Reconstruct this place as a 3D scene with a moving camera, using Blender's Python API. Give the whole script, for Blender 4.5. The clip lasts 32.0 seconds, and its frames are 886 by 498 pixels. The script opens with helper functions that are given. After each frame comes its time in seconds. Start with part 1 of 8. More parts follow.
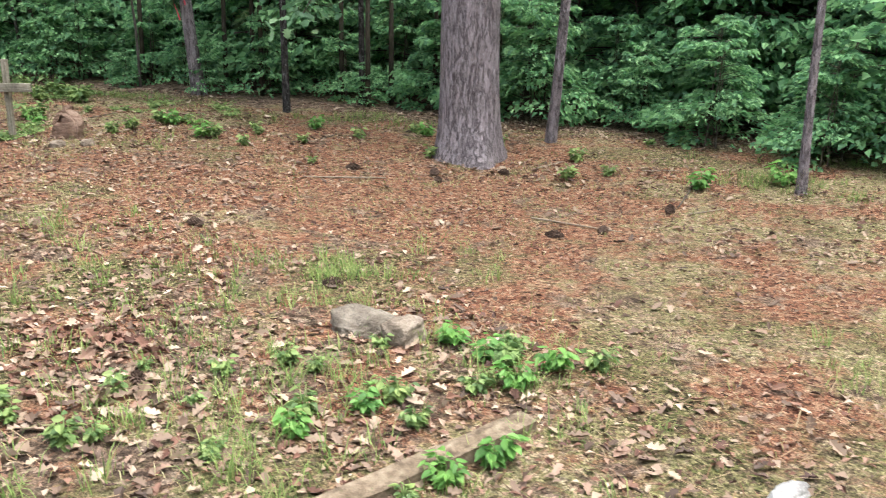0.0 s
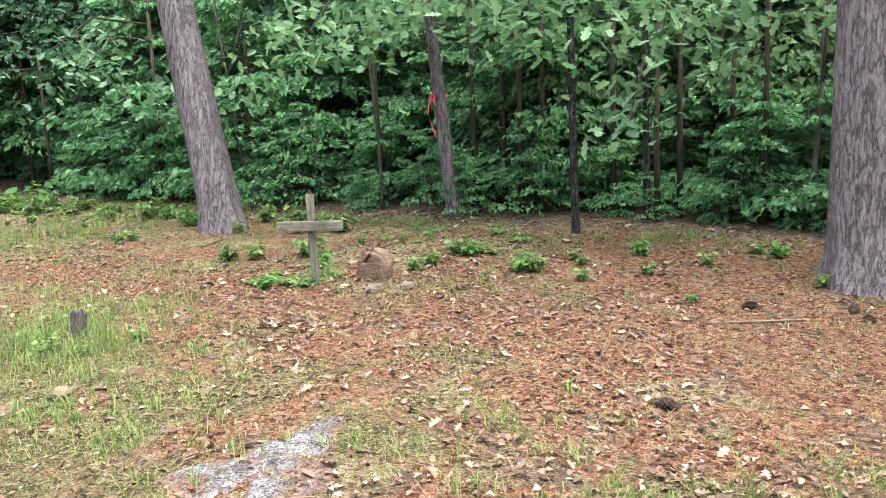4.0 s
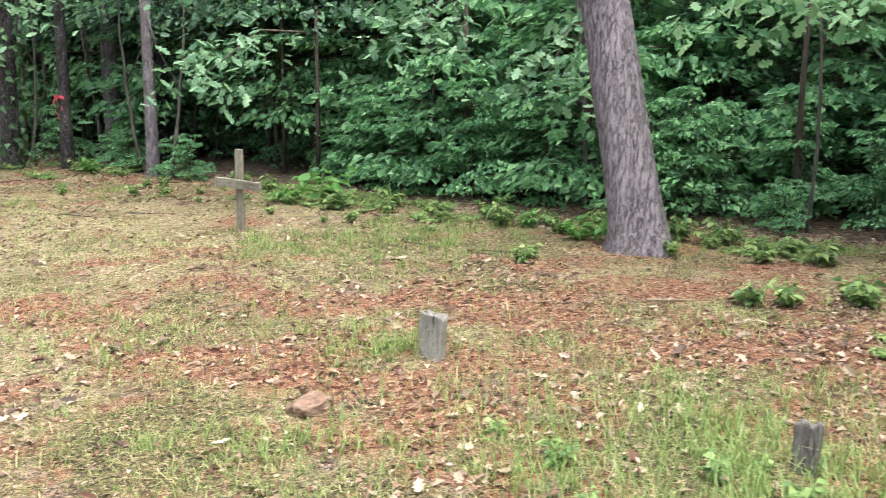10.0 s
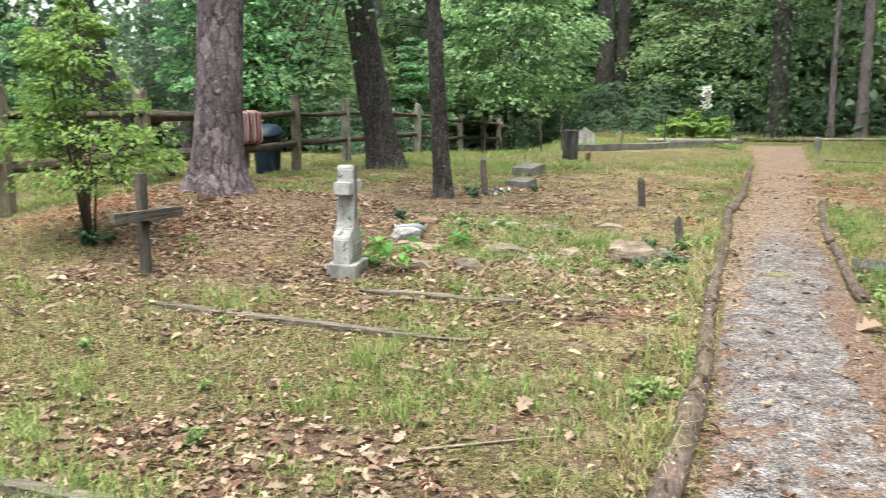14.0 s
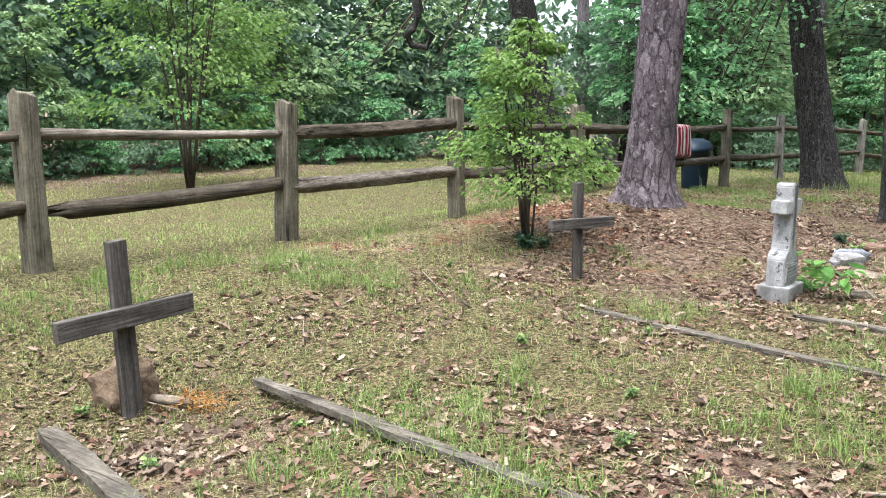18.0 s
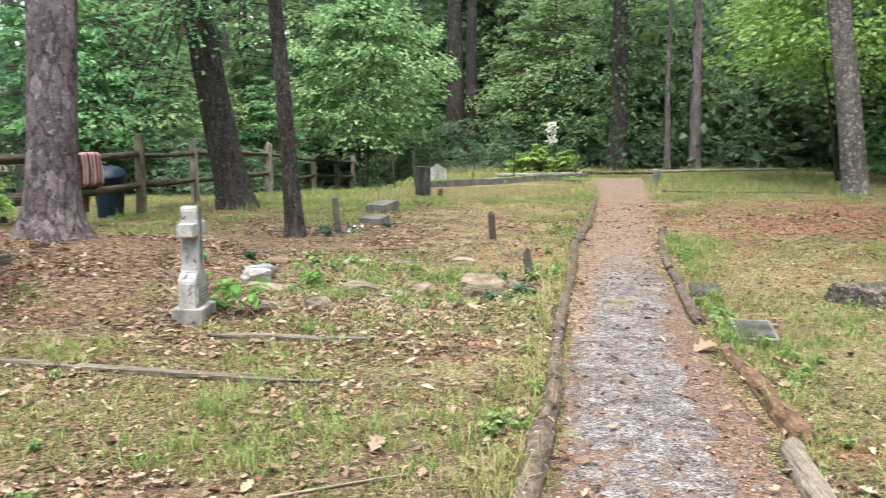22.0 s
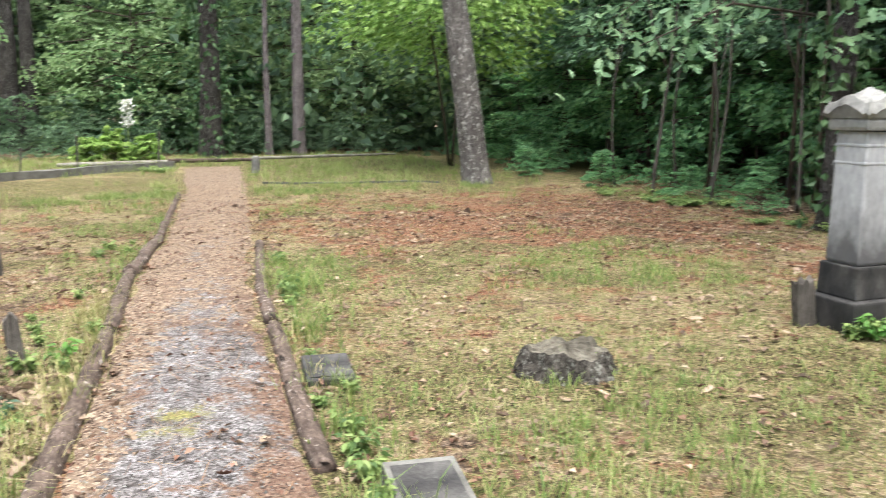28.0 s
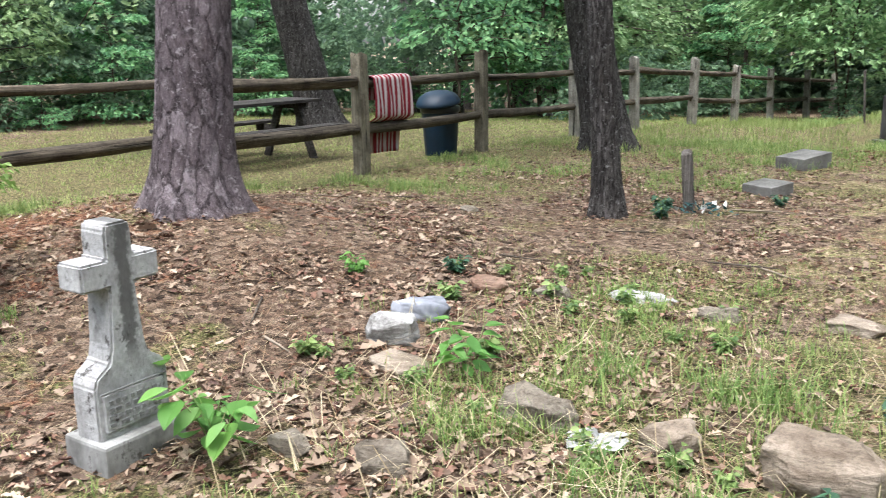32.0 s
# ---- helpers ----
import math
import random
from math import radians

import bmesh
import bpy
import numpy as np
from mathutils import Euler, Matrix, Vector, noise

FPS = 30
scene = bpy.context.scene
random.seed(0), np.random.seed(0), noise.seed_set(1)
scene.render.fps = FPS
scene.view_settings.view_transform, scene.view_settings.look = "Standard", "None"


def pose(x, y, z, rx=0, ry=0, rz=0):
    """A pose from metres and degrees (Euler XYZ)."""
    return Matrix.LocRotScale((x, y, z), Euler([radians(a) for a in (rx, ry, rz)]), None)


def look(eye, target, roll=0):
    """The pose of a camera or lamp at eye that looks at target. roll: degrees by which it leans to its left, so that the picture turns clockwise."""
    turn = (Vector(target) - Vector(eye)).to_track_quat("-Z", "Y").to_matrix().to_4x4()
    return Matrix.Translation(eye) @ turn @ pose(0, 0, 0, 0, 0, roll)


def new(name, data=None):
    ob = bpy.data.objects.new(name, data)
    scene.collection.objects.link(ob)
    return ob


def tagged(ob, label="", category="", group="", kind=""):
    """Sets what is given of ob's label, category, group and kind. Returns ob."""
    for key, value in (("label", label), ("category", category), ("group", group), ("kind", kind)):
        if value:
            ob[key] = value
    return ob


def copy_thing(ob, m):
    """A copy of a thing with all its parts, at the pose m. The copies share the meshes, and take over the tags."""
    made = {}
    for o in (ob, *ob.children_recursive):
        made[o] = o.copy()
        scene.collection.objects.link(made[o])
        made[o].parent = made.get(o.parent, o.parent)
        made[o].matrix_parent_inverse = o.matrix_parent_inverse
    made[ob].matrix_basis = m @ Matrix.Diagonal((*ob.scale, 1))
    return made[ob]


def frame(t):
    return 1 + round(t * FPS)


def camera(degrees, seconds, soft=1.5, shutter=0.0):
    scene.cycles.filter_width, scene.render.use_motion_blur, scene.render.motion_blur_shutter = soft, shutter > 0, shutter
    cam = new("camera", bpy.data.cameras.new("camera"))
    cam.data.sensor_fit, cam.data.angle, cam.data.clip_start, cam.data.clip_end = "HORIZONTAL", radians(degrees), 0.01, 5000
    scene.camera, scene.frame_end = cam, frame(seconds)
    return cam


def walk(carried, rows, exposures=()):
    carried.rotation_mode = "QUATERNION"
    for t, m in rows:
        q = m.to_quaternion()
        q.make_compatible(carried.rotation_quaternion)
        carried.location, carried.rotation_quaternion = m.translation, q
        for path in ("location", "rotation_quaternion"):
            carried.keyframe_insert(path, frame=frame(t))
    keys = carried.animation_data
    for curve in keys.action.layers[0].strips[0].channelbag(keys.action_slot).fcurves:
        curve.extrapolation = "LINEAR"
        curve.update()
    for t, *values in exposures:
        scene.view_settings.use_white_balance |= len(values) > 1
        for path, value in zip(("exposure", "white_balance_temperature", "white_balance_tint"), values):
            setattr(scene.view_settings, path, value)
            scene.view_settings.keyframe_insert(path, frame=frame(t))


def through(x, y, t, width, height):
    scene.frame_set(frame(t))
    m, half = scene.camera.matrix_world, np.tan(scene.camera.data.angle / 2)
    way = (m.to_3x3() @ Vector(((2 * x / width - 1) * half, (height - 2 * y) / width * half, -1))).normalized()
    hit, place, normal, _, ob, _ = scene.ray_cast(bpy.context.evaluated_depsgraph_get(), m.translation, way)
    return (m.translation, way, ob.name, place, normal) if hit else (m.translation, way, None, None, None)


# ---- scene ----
# camera and walk: seconds, eye, heading to the left of +y, pitch, roll
PATH = [
    (0, -1.317, -8.199, 1.432, -66.96, -16.52, 1.43),
    (0.5, -1.247, -7.963, 1.437, -63.33, -15.31, 0.36),
    (1, -1.235, -7.663, 1.415, -62.52, -14.64, 0.31),
    (1.5, -1.250, -7.339, 1.447, -62.09, -14.22, 0.07),
    (2, -1.186, -7.072, 1.436, -60.98, -13.51, -0.61),
    (2.5, -1.074, -6.758, 1.441, -59.67, -12.60, -1.34),
    (3, -1.073, -6.402, 1.474, -59.57, -10.83, -1.34),
    (3.5, -1.059, -6.091, 1.509, -60.05, -10.22, -2.02),
    (5.5, -0.529, -4.508, 1.394, -62.14, -11.39, -1.53),
    (6, -0.594, -4.250, 1.417, -62.03, -11.37, -0.94),
    (6.5, -0.603, -3.878, 1.412, -63.64, -11.61, 1.16),
    (7, -0.571, -3.595, 1.379, -63.23, -11.86, 2.37),
    (7.5, -0.521, -3.220, 1.355, -60.20, -10.54, 2.22),
    (8, -0.541, -2.832, 1.381, -59.63, -10.67, 0.88),
    (8.5, -0.544, -2.533, 1.374, -58.71, -10.57, -0.35),
    (9, -0.410, -2.215, 1.362, -57.73, -8.72, -1.15),
    (9.5, -0.394, -1.833, 1.337, -58.94, -8.81, -0.05),
    (10, -0.453, -1.559, 1.323, -55.52, -10.62, 0.63),
    (10.5, -0.424, -1.172, 1.331, -50.79, -10.59, 0.20),
    (11, -0.488, -0.837, 1.321, -47.87, -9.99, 0.61),
    (11.5, -0.605, -0.492, 1.343, -41.84, -9.79, 1.03),
    (12, -0.666, -0.131, 1.323, -28.13, -9.97, 1.12),
    (12.5, -0.778, 0.101, 1.312, -17.45, -9.96, 1.36),
    (13, -0.990, 0.303, 1.348, -9.70, -9.37, 2.35),
    (13.5, -1.087, 0.407, 1.379, 0.83, -9.56, 1.32),
    (14, -1.122, 0.389, 1.406, 12.26, -10.27, 0.00),
    (14.5, -1.160, 0.358, 1.438, 20.57, -10.70, 0.57),
    (15, -1.167, 0.351, 1.453, 26.89, -10.68, 0.74),
    (15.5, -1.191, 0.343, 1.445, 31.75, -10.27, 0.25),
    (17.5, -1.200, 0.293, 1.405, 37.97, -9.54, -0.14),
    (18, -1.205, 0.284, 1.406, 38.14, -9.38, -0.11),
    (18.5, -1.199, 0.280, 1.414, 38.08, -9.09, -0.15),
    (19, -1.193, 0.275, 1.414, 37.54, -8.72, -0.13),
    (19.5, -1.182, 0.276, 1.416, 36.10, -8.41, -0.11),
    (20, -1.178, 0.277, 1.420, 33.17, -8.08, -0.13),
    (20.5, -1.167, 0.300, 1.423, 28.35, -7.79, -0.25),
    (21, -1.141, 0.312, 1.436, 21.34, -7.76, -0.38),
    (21.5, -1.130, 0.325, 1.427, 12.74, -7.77, -0.55),
    (22, -1.068, 0.430, 1.397, 3.29, -7.97, -0.61),
    (22.5, -0.973, 0.615, 1.379, -6.26, -8.18, -0.63),
    (23, -0.880, 0.862, 1.343, -15.06, -8.02, -1.04),
    (23.5, -0.900, 1.122, 1.340, -20.84, -8.33, -1.13),
    (24, -0.911, 1.364, 1.324, -21.93, -8.23, -0.09),
    (24.5, -0.839, 1.663, 1.301, -18.66, -8.91, 0.58),
    (25, -0.791, 1.983, 1.271, -18.75, -9.88, 0.15),
    (25.5, -0.727, 2.305, 1.336, -27.54, -9.70, -1.03),
    (27.5, -0.382, 3.574, 1.271, -31.83, -7.90, -0.05),
    (28, -0.350, 3.771, 1.289, -21.09, -9.13, 0.10),
    (28.5, -0.402, 4.058, 1.267, -13.17, -10.69, 0.59),
    (29, -0.449, 4.291, 1.305, -4.97, -11.49, 0.01),
    (29.5, -0.448, 4.534, 1.320, 4.52, -11.64, -1.15),
    (30, -0.439, 4.720, 1.318, 9.20, -12.04, -1.48),
    (30.5, -0.515, 4.931, 1.324, 12.63, -11.73, -0.92),
    (31, -0.578, 5.087, 1.355, 19.57, -11.75, -0.91),
    (31.5, -0.629, 5.150, 1.367, 27.80, -12.31, -1.13),
    (32, -0.658, 5.133, 1.365, 34.36, -12.91, -1.42),
]


def walked(t, x, y, z, yaw, pitch, roll):
    a, p = radians(yaw), radians(pitch)
    way = Vector((-math.sin(a) * math.cos(p), math.cos(a) * math.cos(p), math.sin(p)))
    return t, look((x, y, z), Vector((x, y, z)) + way, roll)


cam = camera(51.88, 32.0, soft=0.9, shutter=0.2)
walk(cam, [walked(*row) for row in PATH], [(0, 2.22, 6300, 10), (2, 2.35, 6300, 10), (3.2, 2.45, 6250, 9), (6, 2.5, 6250, 9), (9.5, 2.5, 6250, 10), (11.5, 2.32, 6400, 8), (13.5, 2.03, 6650, 5), (15.5, 2.05, 6500, 4), (17.5, 2.05, 6100, 10), (21, 2.05, 6050, 11), (22.5, 2.1, 6700, 6), (24, 2.12, 6700, 3), (28, 2.22, 6500, 8), (29.3, 1.98, 6600, 5), (31, 1.96, 6500, 5), (32, 2.1, 6150, 10)])

# ---- light: bright overcast sky over a clearing ----
world = bpy.data.worlds.new("sky")
scene.world = world
world.use_nodes = True
wn, wl = world.node_tree.nodes, world.node_tree.links
wn.clear()
sky = wn.new("ShaderNodeTexSky")
sky.sky_type, sky.sun_disc = "NISHITA", False
sky.sun_elevation, sky.sun_rotation = radians(76), radians(175)
sky.air_density, sky.dust_density, sky.ozone_density = 1.0, 4.0, 1.0
pale = wn.new("ShaderNodeHueSaturation")
pale.inputs["Saturation"].default_value = 0.5
background = wn.new("ShaderNodeBackground")
background.inputs["Strength"].default_value = 0.15
wout = wn.new("ShaderNodeOutputWorld")
wl.new(sky.outputs[0], pale.inputs["Color"])
wl.new(pale.outputs[0], background.inputs["Color"])
wl.new(background.outputs[0], wout.inputs["Surface"])
sun = bpy.data.lights.new("sun", "SUN")
sun.energy, sun.angle, sun.color = 1.6, radians(60), (1.0, 0.975, 0.93)
sun_ob = new("sun", sun)
sun_ob.matrix_world = look((0, 0, 40), Vector((0, 0, 40)) + Vector((-0.02, 0.22, -0.97)))

# ---- materials ----
def material(name, rough=0.8, metal=0.0, spec=0.3):
    m = bpy.data.materials.new(name)
    m.use_nodes = True
    bsdf = m.node_tree.nodes["Principled BSDF"]
    bsdf.inputs["Roughness"].default_value = rough
    bsdf.inputs["Metallic"].default_value = metal
    bsdf.inputs["Specular IOR Level"].default_value = spec
    return m, m.node_tree.nodes, m.node_tree.links, bsdf


def mapped(nodes, links, scale, source="Object"):
    c = nodes.new("ShaderNodeTexCoord")
    p = nodes.new("ShaderNodeMapping")
    p.inputs["Scale"].default_value = scale if isinstance(scale, tuple) else (scale,) * 3
    links.new(c.outputs[source], p.inputs["Vector"])
    return p.outputs["Vector"]


def noise_tex(nodes, links, vec, scale, detail=4.0, rough=0.6):
    n = nodes.new("ShaderNodeTexNoise")
    n.inputs["Scale"].default_value, n.inputs["Detail"].default_value, n.inputs["Roughness"].default_value = scale, detail, rough
    links.new(vec, n.inputs["Vector"])
    return n.outputs["Fac"]


def ramp(nodes, links, fac, stops):
    r = nodes.new("ShaderNodeValToRGB")
    e = r.color_ramp.elements
    while len(e) < len(stops):
        e.new(0.5)
    for k, (at, col) in zip(e, stops):
        k.position, k.color = at, (*col, 1) if len(col) == 3 else col
    links.new(fac, r.inputs["Fac"])
    return r.outputs["Color"]


def blend(nodes, links, fac, a, b, mode="MIX"):
    n = nodes.new("ShaderNodeMix")
    n.data_type, n.blend_type = "RGBA", mode
    if isinstance(fac, float):
        n.inputs[0].default_value = fac
    else:
        links.new(fac, n.inputs[0])
    for sock, v in ((n.inputs[6], a), (n.inputs[7], b)):
        if isinstance(v, tuple):
            sock.default_value = (*v, 1)
        else:
            links.new(v, sock)
    return n.outputs[2]


def bumped(nodes, links, bsdf, height, strength, distance):
    b = nodes.new("ShaderNodeBump")
    b.inputs["Strength"].default_value, b.inputs["Distance"].default_value = strength, distance
    links.new(height, b.inputs["Height"])
    links.new(b.outputs["Normal"], bsdf.inputs["Normal"])


def mottled(name, dark, mid, light, scale, rough=0.85, stretch=(1, 1, 1), spot=None, spot_at=0.62, bump=0.4, dist=0.01, spec=0.2):
    """A surface of three tones at two scales, with spots of lichen, dirt or moss."""
    m, n, l, bsdf = material(name, rough, 0.0, spec)
    v = mapped(n, l, stretch)
    big, fine = noise_tex(n, l, v, scale, 5), noise_tex(n, l, v, scale * 9, 4)
    c = ramp(n, l, big, [(0.3, dark), (0.5, mid), (0.72, light)])
    c = blend(n, l, 0.55, c, ramp(n, l, fine, [(0.3, (0.45, 0.45, 0.45)), (0.7, (1, 1, 1))]), "MULTIPLY")
    if spot:
        s = noise_tex(n, l, v, scale * 2.3, 6, 0.7)
        c = blend(n, l, ramp(n, l, s, [(spot_at, (0, 0, 0)), (spot_at + 0.07, (1, 1, 1))]), c, spot)
    l.new(c, bsdf.inputs["Base Color"])
    bumped(n, l, bsdf, fine, bump, dist)
    return m


def leafy(name, tones, through=0.35, rough=0.5):
    """Leaves that let some light through, each with its own tone."""
    m, n, l, bsdf = material(name, rough, 0.0, 0.3)
    g = n.new("ShaderNodeNewGeometry")
    c = ramp(n, l, g.outputs["Random Per Island"], [(i / (len(tones) - 1), t) for i, t in enumerate(tones)])
    o = n.new("ShaderNodeObjectInfo")
    c = blend(n, l, 0.5, c, ramp(n, l, o.outputs["Random"], [(0.0, (0.7, 0.82, 0.75)), (1.0, (1.0, 1.0, 0.9))]), "MULTIPLY")
    l.new(c, bsdf.inputs["Base Color"])
    t = n.new("ShaderNodeBsdfTranslucent")
    l.new(c, t.inputs["Color"])
    mix = n.new("ShaderNodeMixShader")
    mix.inputs[0].default_value = through
    l.new(bsdf.outputs[0], mix.inputs[1])
    l.new(t.outputs[0], mix.inputs[2])
    l.new(mix.outputs[0], n["Material Output"].inputs["Surface"])
    return m


def barky(name, dark, mid, light, lichen=None, amount=0.68, scale=7.0, stretch=0.25, crack=0.8, thin=0.05, plate=0.18, depth=0.02, plated=False):
    """Bark: long broken furrows, flakes with their own tone, patches of lichen; plated bark has scales parted by cracks."""
    m, n, l, bsdf = material(name, 0.92, 0.0, 0.1)
    v = mapped(n, l, (1, 1, stretch))
    warp = n.new("ShaderNodeMix")
    warp.data_type = "VECTOR"
    warp.inputs[0].default_value = 0.11
    wob = n.new("ShaderNodeTexNoise")
    wob.inputs["Scale"].default_value, wob.inputs["Detail"].default_value, wob.inputs["Roughness"].default_value = scale * 0.8, 7.0, 0.72
    l.new(v, wob.inputs["Vector"])
    l.new(v, warp.inputs[4])
    l.new(wob.outputs["Color"], warp.inputs[5])
    w = warp.outputs[1]
    cells, plates = n.new("ShaderNodeTexVoronoi"), n.new("ShaderNodeTexVoronoi")
    cells.feature = "DISTANCE_TO_EDGE"
    for k in (cells, plates):
        k.inputs["Scale"].default_value = scale
        l.new(w, k.inputs["Vector"])
    sepc = n.new("ShaderNodeSeparateColor")
    l.new(plates.outputs["Color"], sepc.inputs[0])
    fine, grit = noise_tex(n, l, v, scale * 3.2, 8, 0.75), noise_tex(n, l, mapped(n, l, (1, 1, 0.6)), scale * 9, 5, 0.7)
    c = ramp(n, l, fine, [(0.33, dark), (0.47, mid), (0.68, light)])
    c = blend(n, l, plate, c, ramp(n, l, sepc.outputs[0], [(0.0, dark), (0.5, mid), (1.0, light)]))
    c = blend(n, l, 0.55, c, ramp(n, l, grit, [(0.34, (0.55, 0.53, 0.53)), (0.5, (1.05, 1.05, 1.05)), (0.66, (1.5, 1.5, 1.5))]), "MULTIPLY")
    wide = noise_tex(n, l, mapped(n, l, (1, 1, 0.5)), scale * 0.35, 4, 0.6)
    c = blend(n, l, 0.6, c, ramp(n, l, wide, [(0.32, (0.7, 0.68, 0.68)), (0.62, (1.25, 1.23, 1.23))]), "MULTIPLY")
    ridge = noise_tex(n, l, v, scale * 1.5, 5, 0.62)
    furrow = ramp(n, l, ridge, [(0.445, (0, 0, 0)), (0.488, (crack * 0.75,) * 3), (0.502, (crack * 0.75,) * 3), (0.535, (0, 0, 0))])
    if plated:
        seam = ramp(n, l, cells.outputs["Distance"], [(0.0, (crack,) * 3), (thin * 0.5, (crack * 0.6,) * 3), (thin, (0, 0, 0))])
        seam = blend(n, l, 1.0, seam, ramp(n, l, noise_tex(n, l, v, scale * 0.7, 5, 0.7), [(0.38, (0.25, 0.25, 0.25)), (0.58, (1, 1, 1))]), "MULTIPLY")
        furrow = blend(n, l, 0.7, furrow, seam)
    c = blend(n, l, furrow, c, tuple(k * 0.45 for k in dark))
    if lichen:
        s = noise_tex(n, l, mapped(n, l, 1.0), scale * 1.6, 6, 0.75)
        c = blend(n, l, ramp(n, l, s, [(amount - 0.1, (0, 0, 0)), (amount, (1, 1, 1))]), c, lichen)
    l.new(c, bsdf.inputs["Base Color"])
    h = n.new("ShaderNodeMath")
    h.operation = "MULTIPLY_ADD"
    l.new(fine, h.inputs[0])
    h.inputs[1].default_value = 1.2
    l.new(ramp(n, l, furrow, [(0.0, (1, 1, 1)), (crack, (0, 0, 0))]), h.inputs[2])
    bumped(n, l, bsdf, h.outputs[0], 0.9, depth)
    return m


def rocky(name, dark, mid, light, lichen, amount=0.64, layers=5.0):
    """Field stone: tilted layers, broad stains, grit and spots of lichen."""
    m, n, l, bsdf = material(name, 0.92, 0.0, 0.15)
    c0 = n.new("ShaderNodeTexCoord")
    turned = n.new("ShaderNodeMapping")
    turned.inputs["Rotation"].default_value = (0.35, 0.25, 0.4)
    turned.inputs["Scale"].default_value = (1.0, 1.3, layers)
    l.new(c0.outputs["Object"], turned.inputs["Vector"])
    v = mapped(n, l, 1.0)
    strata, stain, grit = noise_tex(n, l, turned.outputs["Vector"], 6.0, 7, 0.62), noise_tex(n, l, v, 5.0, 5, 0.6), noise_tex(n, l, v, 70.0, 6, 0.75)
    c = ramp(n, l, strata, [(0.34, dark), (0.48, mid), (0.64, light)])
    c = blend(n, l, 0.5, c, ramp(n, l, stain, [(0.36, dark), (0.5, mid), (0.66, light)]))
    c = blend(n, l, 0.6, c, ramp(n, l, grit, [(0.34, (0.45, 0.44, 0.42)), (0.5, (0.95, 0.95, 0.95)), (0.68, (1.35, 1.35, 1.35))]), "MULTIPLY")
    s = noise_tex(n, l, v, 13.0, 7, 0.75)
    c = blend(n, l, ramp(n, l, s, [(amount, (0, 0, 0)), (amount + 0.05, (1, 1, 1))]), c, lichen)
    l.new(c, bsdf.inputs["Base Color"])
    h = n.new("ShaderNodeMath")
    h.operation = "MULTIPLY_ADD"
    l.new(strata, h.inputs[0])
    h.inputs[1].default_value = 2.5
    l.new(grit, h.inputs[2])
    bumped(n, l, bsdf, h.outputs[0], 0.9, 0.012)
    return m


def grained(name, dark, mid, light, axis, lichen=None, amount=0.66, fine=95.0, wide=22.0, run=1.0):
    """Weathered wood: fine fibres and long checks along one axis, grey tones, spots of lichen."""
    m, n, l, bsdf = material(name, 0.9, 0.0, 0.15)
    along = lambda s, k: tuple(k if i == axis else s for i in range(3))
    v1, v2, v3 = mapped(n, l, along(fine, 3.0 * run)), mapped(n, l, along(wide, 1.1 * run)), mapped(n, l, 1.0)
    g, checks, tone = noise_tex(n, l, v1, 1.0, 5, 0.65), noise_tex(n, l, v2, 1.0, 6, 0.6), noise_tex(n, l, v3, 3.5, 4)
    c = ramp(n, l, g, [(0.22, dark), (0.5, mid), (0.78, light)])
    c = blend(n, l, 0.85, c, ramp(n, l, tone, [(0.3, (0.42, 0.40, 0.38)), (0.5, (0.95, 0.93, 0.9)), (0.7, (1.35, 1.32, 1.28))]), "MULTIPLY")
    c = blend(n, l, 0.6, c, ramp(n, l, noise_tex(n, l, v3, 38.0, 6, 0.75), [(0.34, (0.45, 0.44, 0.42)), (0.5, (1, 1, 1)), (0.68, (1.25, 1.25, 1.25))]), "MULTIPLY")
    c = blend(n, l, ramp(n, l, checks, [(0.34, (0.9, 0.9, 0.9)), (0.40, (0, 0, 0))]), c, tuple(k * 0.25 for k in dark))
    if lichen:
        s = noise_tex(n, l, v3, 16.0, 6, 0.75)
        c = blend(n, l, ramp(n, l, s, [(amount, (0, 0, 0)), (amount + 0.05, (1, 1, 1))]), c, lichen)
    l.new(c, bsdf.inputs["Base Color"])
    h = n.new("ShaderNodeMath")
    h.operation = "MULTIPLY_ADD"
    l.new(g, h.inputs[0])
    h.inputs[1].default_value = 0.5
    l.new(ramp(n, l, checks, [(0.33, (0, 0, 0)), (0.43, (1, 1, 1))]), h.inputs[2])
    bumped(n, l, bsdf, h.outputs[0], 0.9, 0.012)
    return m


def plain(name, col, rough=0.6, spec=0.3):
    return mottled(name, tuple(c * 0.7 for c in col), col, tuple(min(1, c * 1.15) for c in col), 6.0, rough, bump=0.1, dist=0.003, spec=spec)


def scraps(n, l, v, scale, tones, stretch=1.0):
    """Small overlapping scraps of leaf and straw, each with its own tone."""
    wob = n.new("ShaderNodeTexNoise")
    wob.inputs["Scale"].default_value, wob.inputs["Detail"].default_value = scale * 0.7, 3.0
    l.new(v, wob.inputs["Vector"])
    add = n.new("ShaderNodeMix")
    add.data_type = "VECTOR"
    add.inputs[0].default_value = 0.035
    l.new(v, add.inputs[4])
    l.new(wob.outputs["Color"], add.inputs[5])
    cells = n.new("ShaderNodeTexVoronoi")
    cells.inputs["Scale"].default_value = scale
    l.new(add.outputs[1], cells.inputs["Vector"])
    sepc = n.new("ShaderNodeSeparateColor")
    l.new(cells.outputs["Color"], sepc.inputs[0])
    return ramp(n, l, sepc.outputs[0], [(i / (len(tones) - 1), t) for i, t in enumerate(tones)]), cells.outputs["Distance"], sepc.outputs[1]


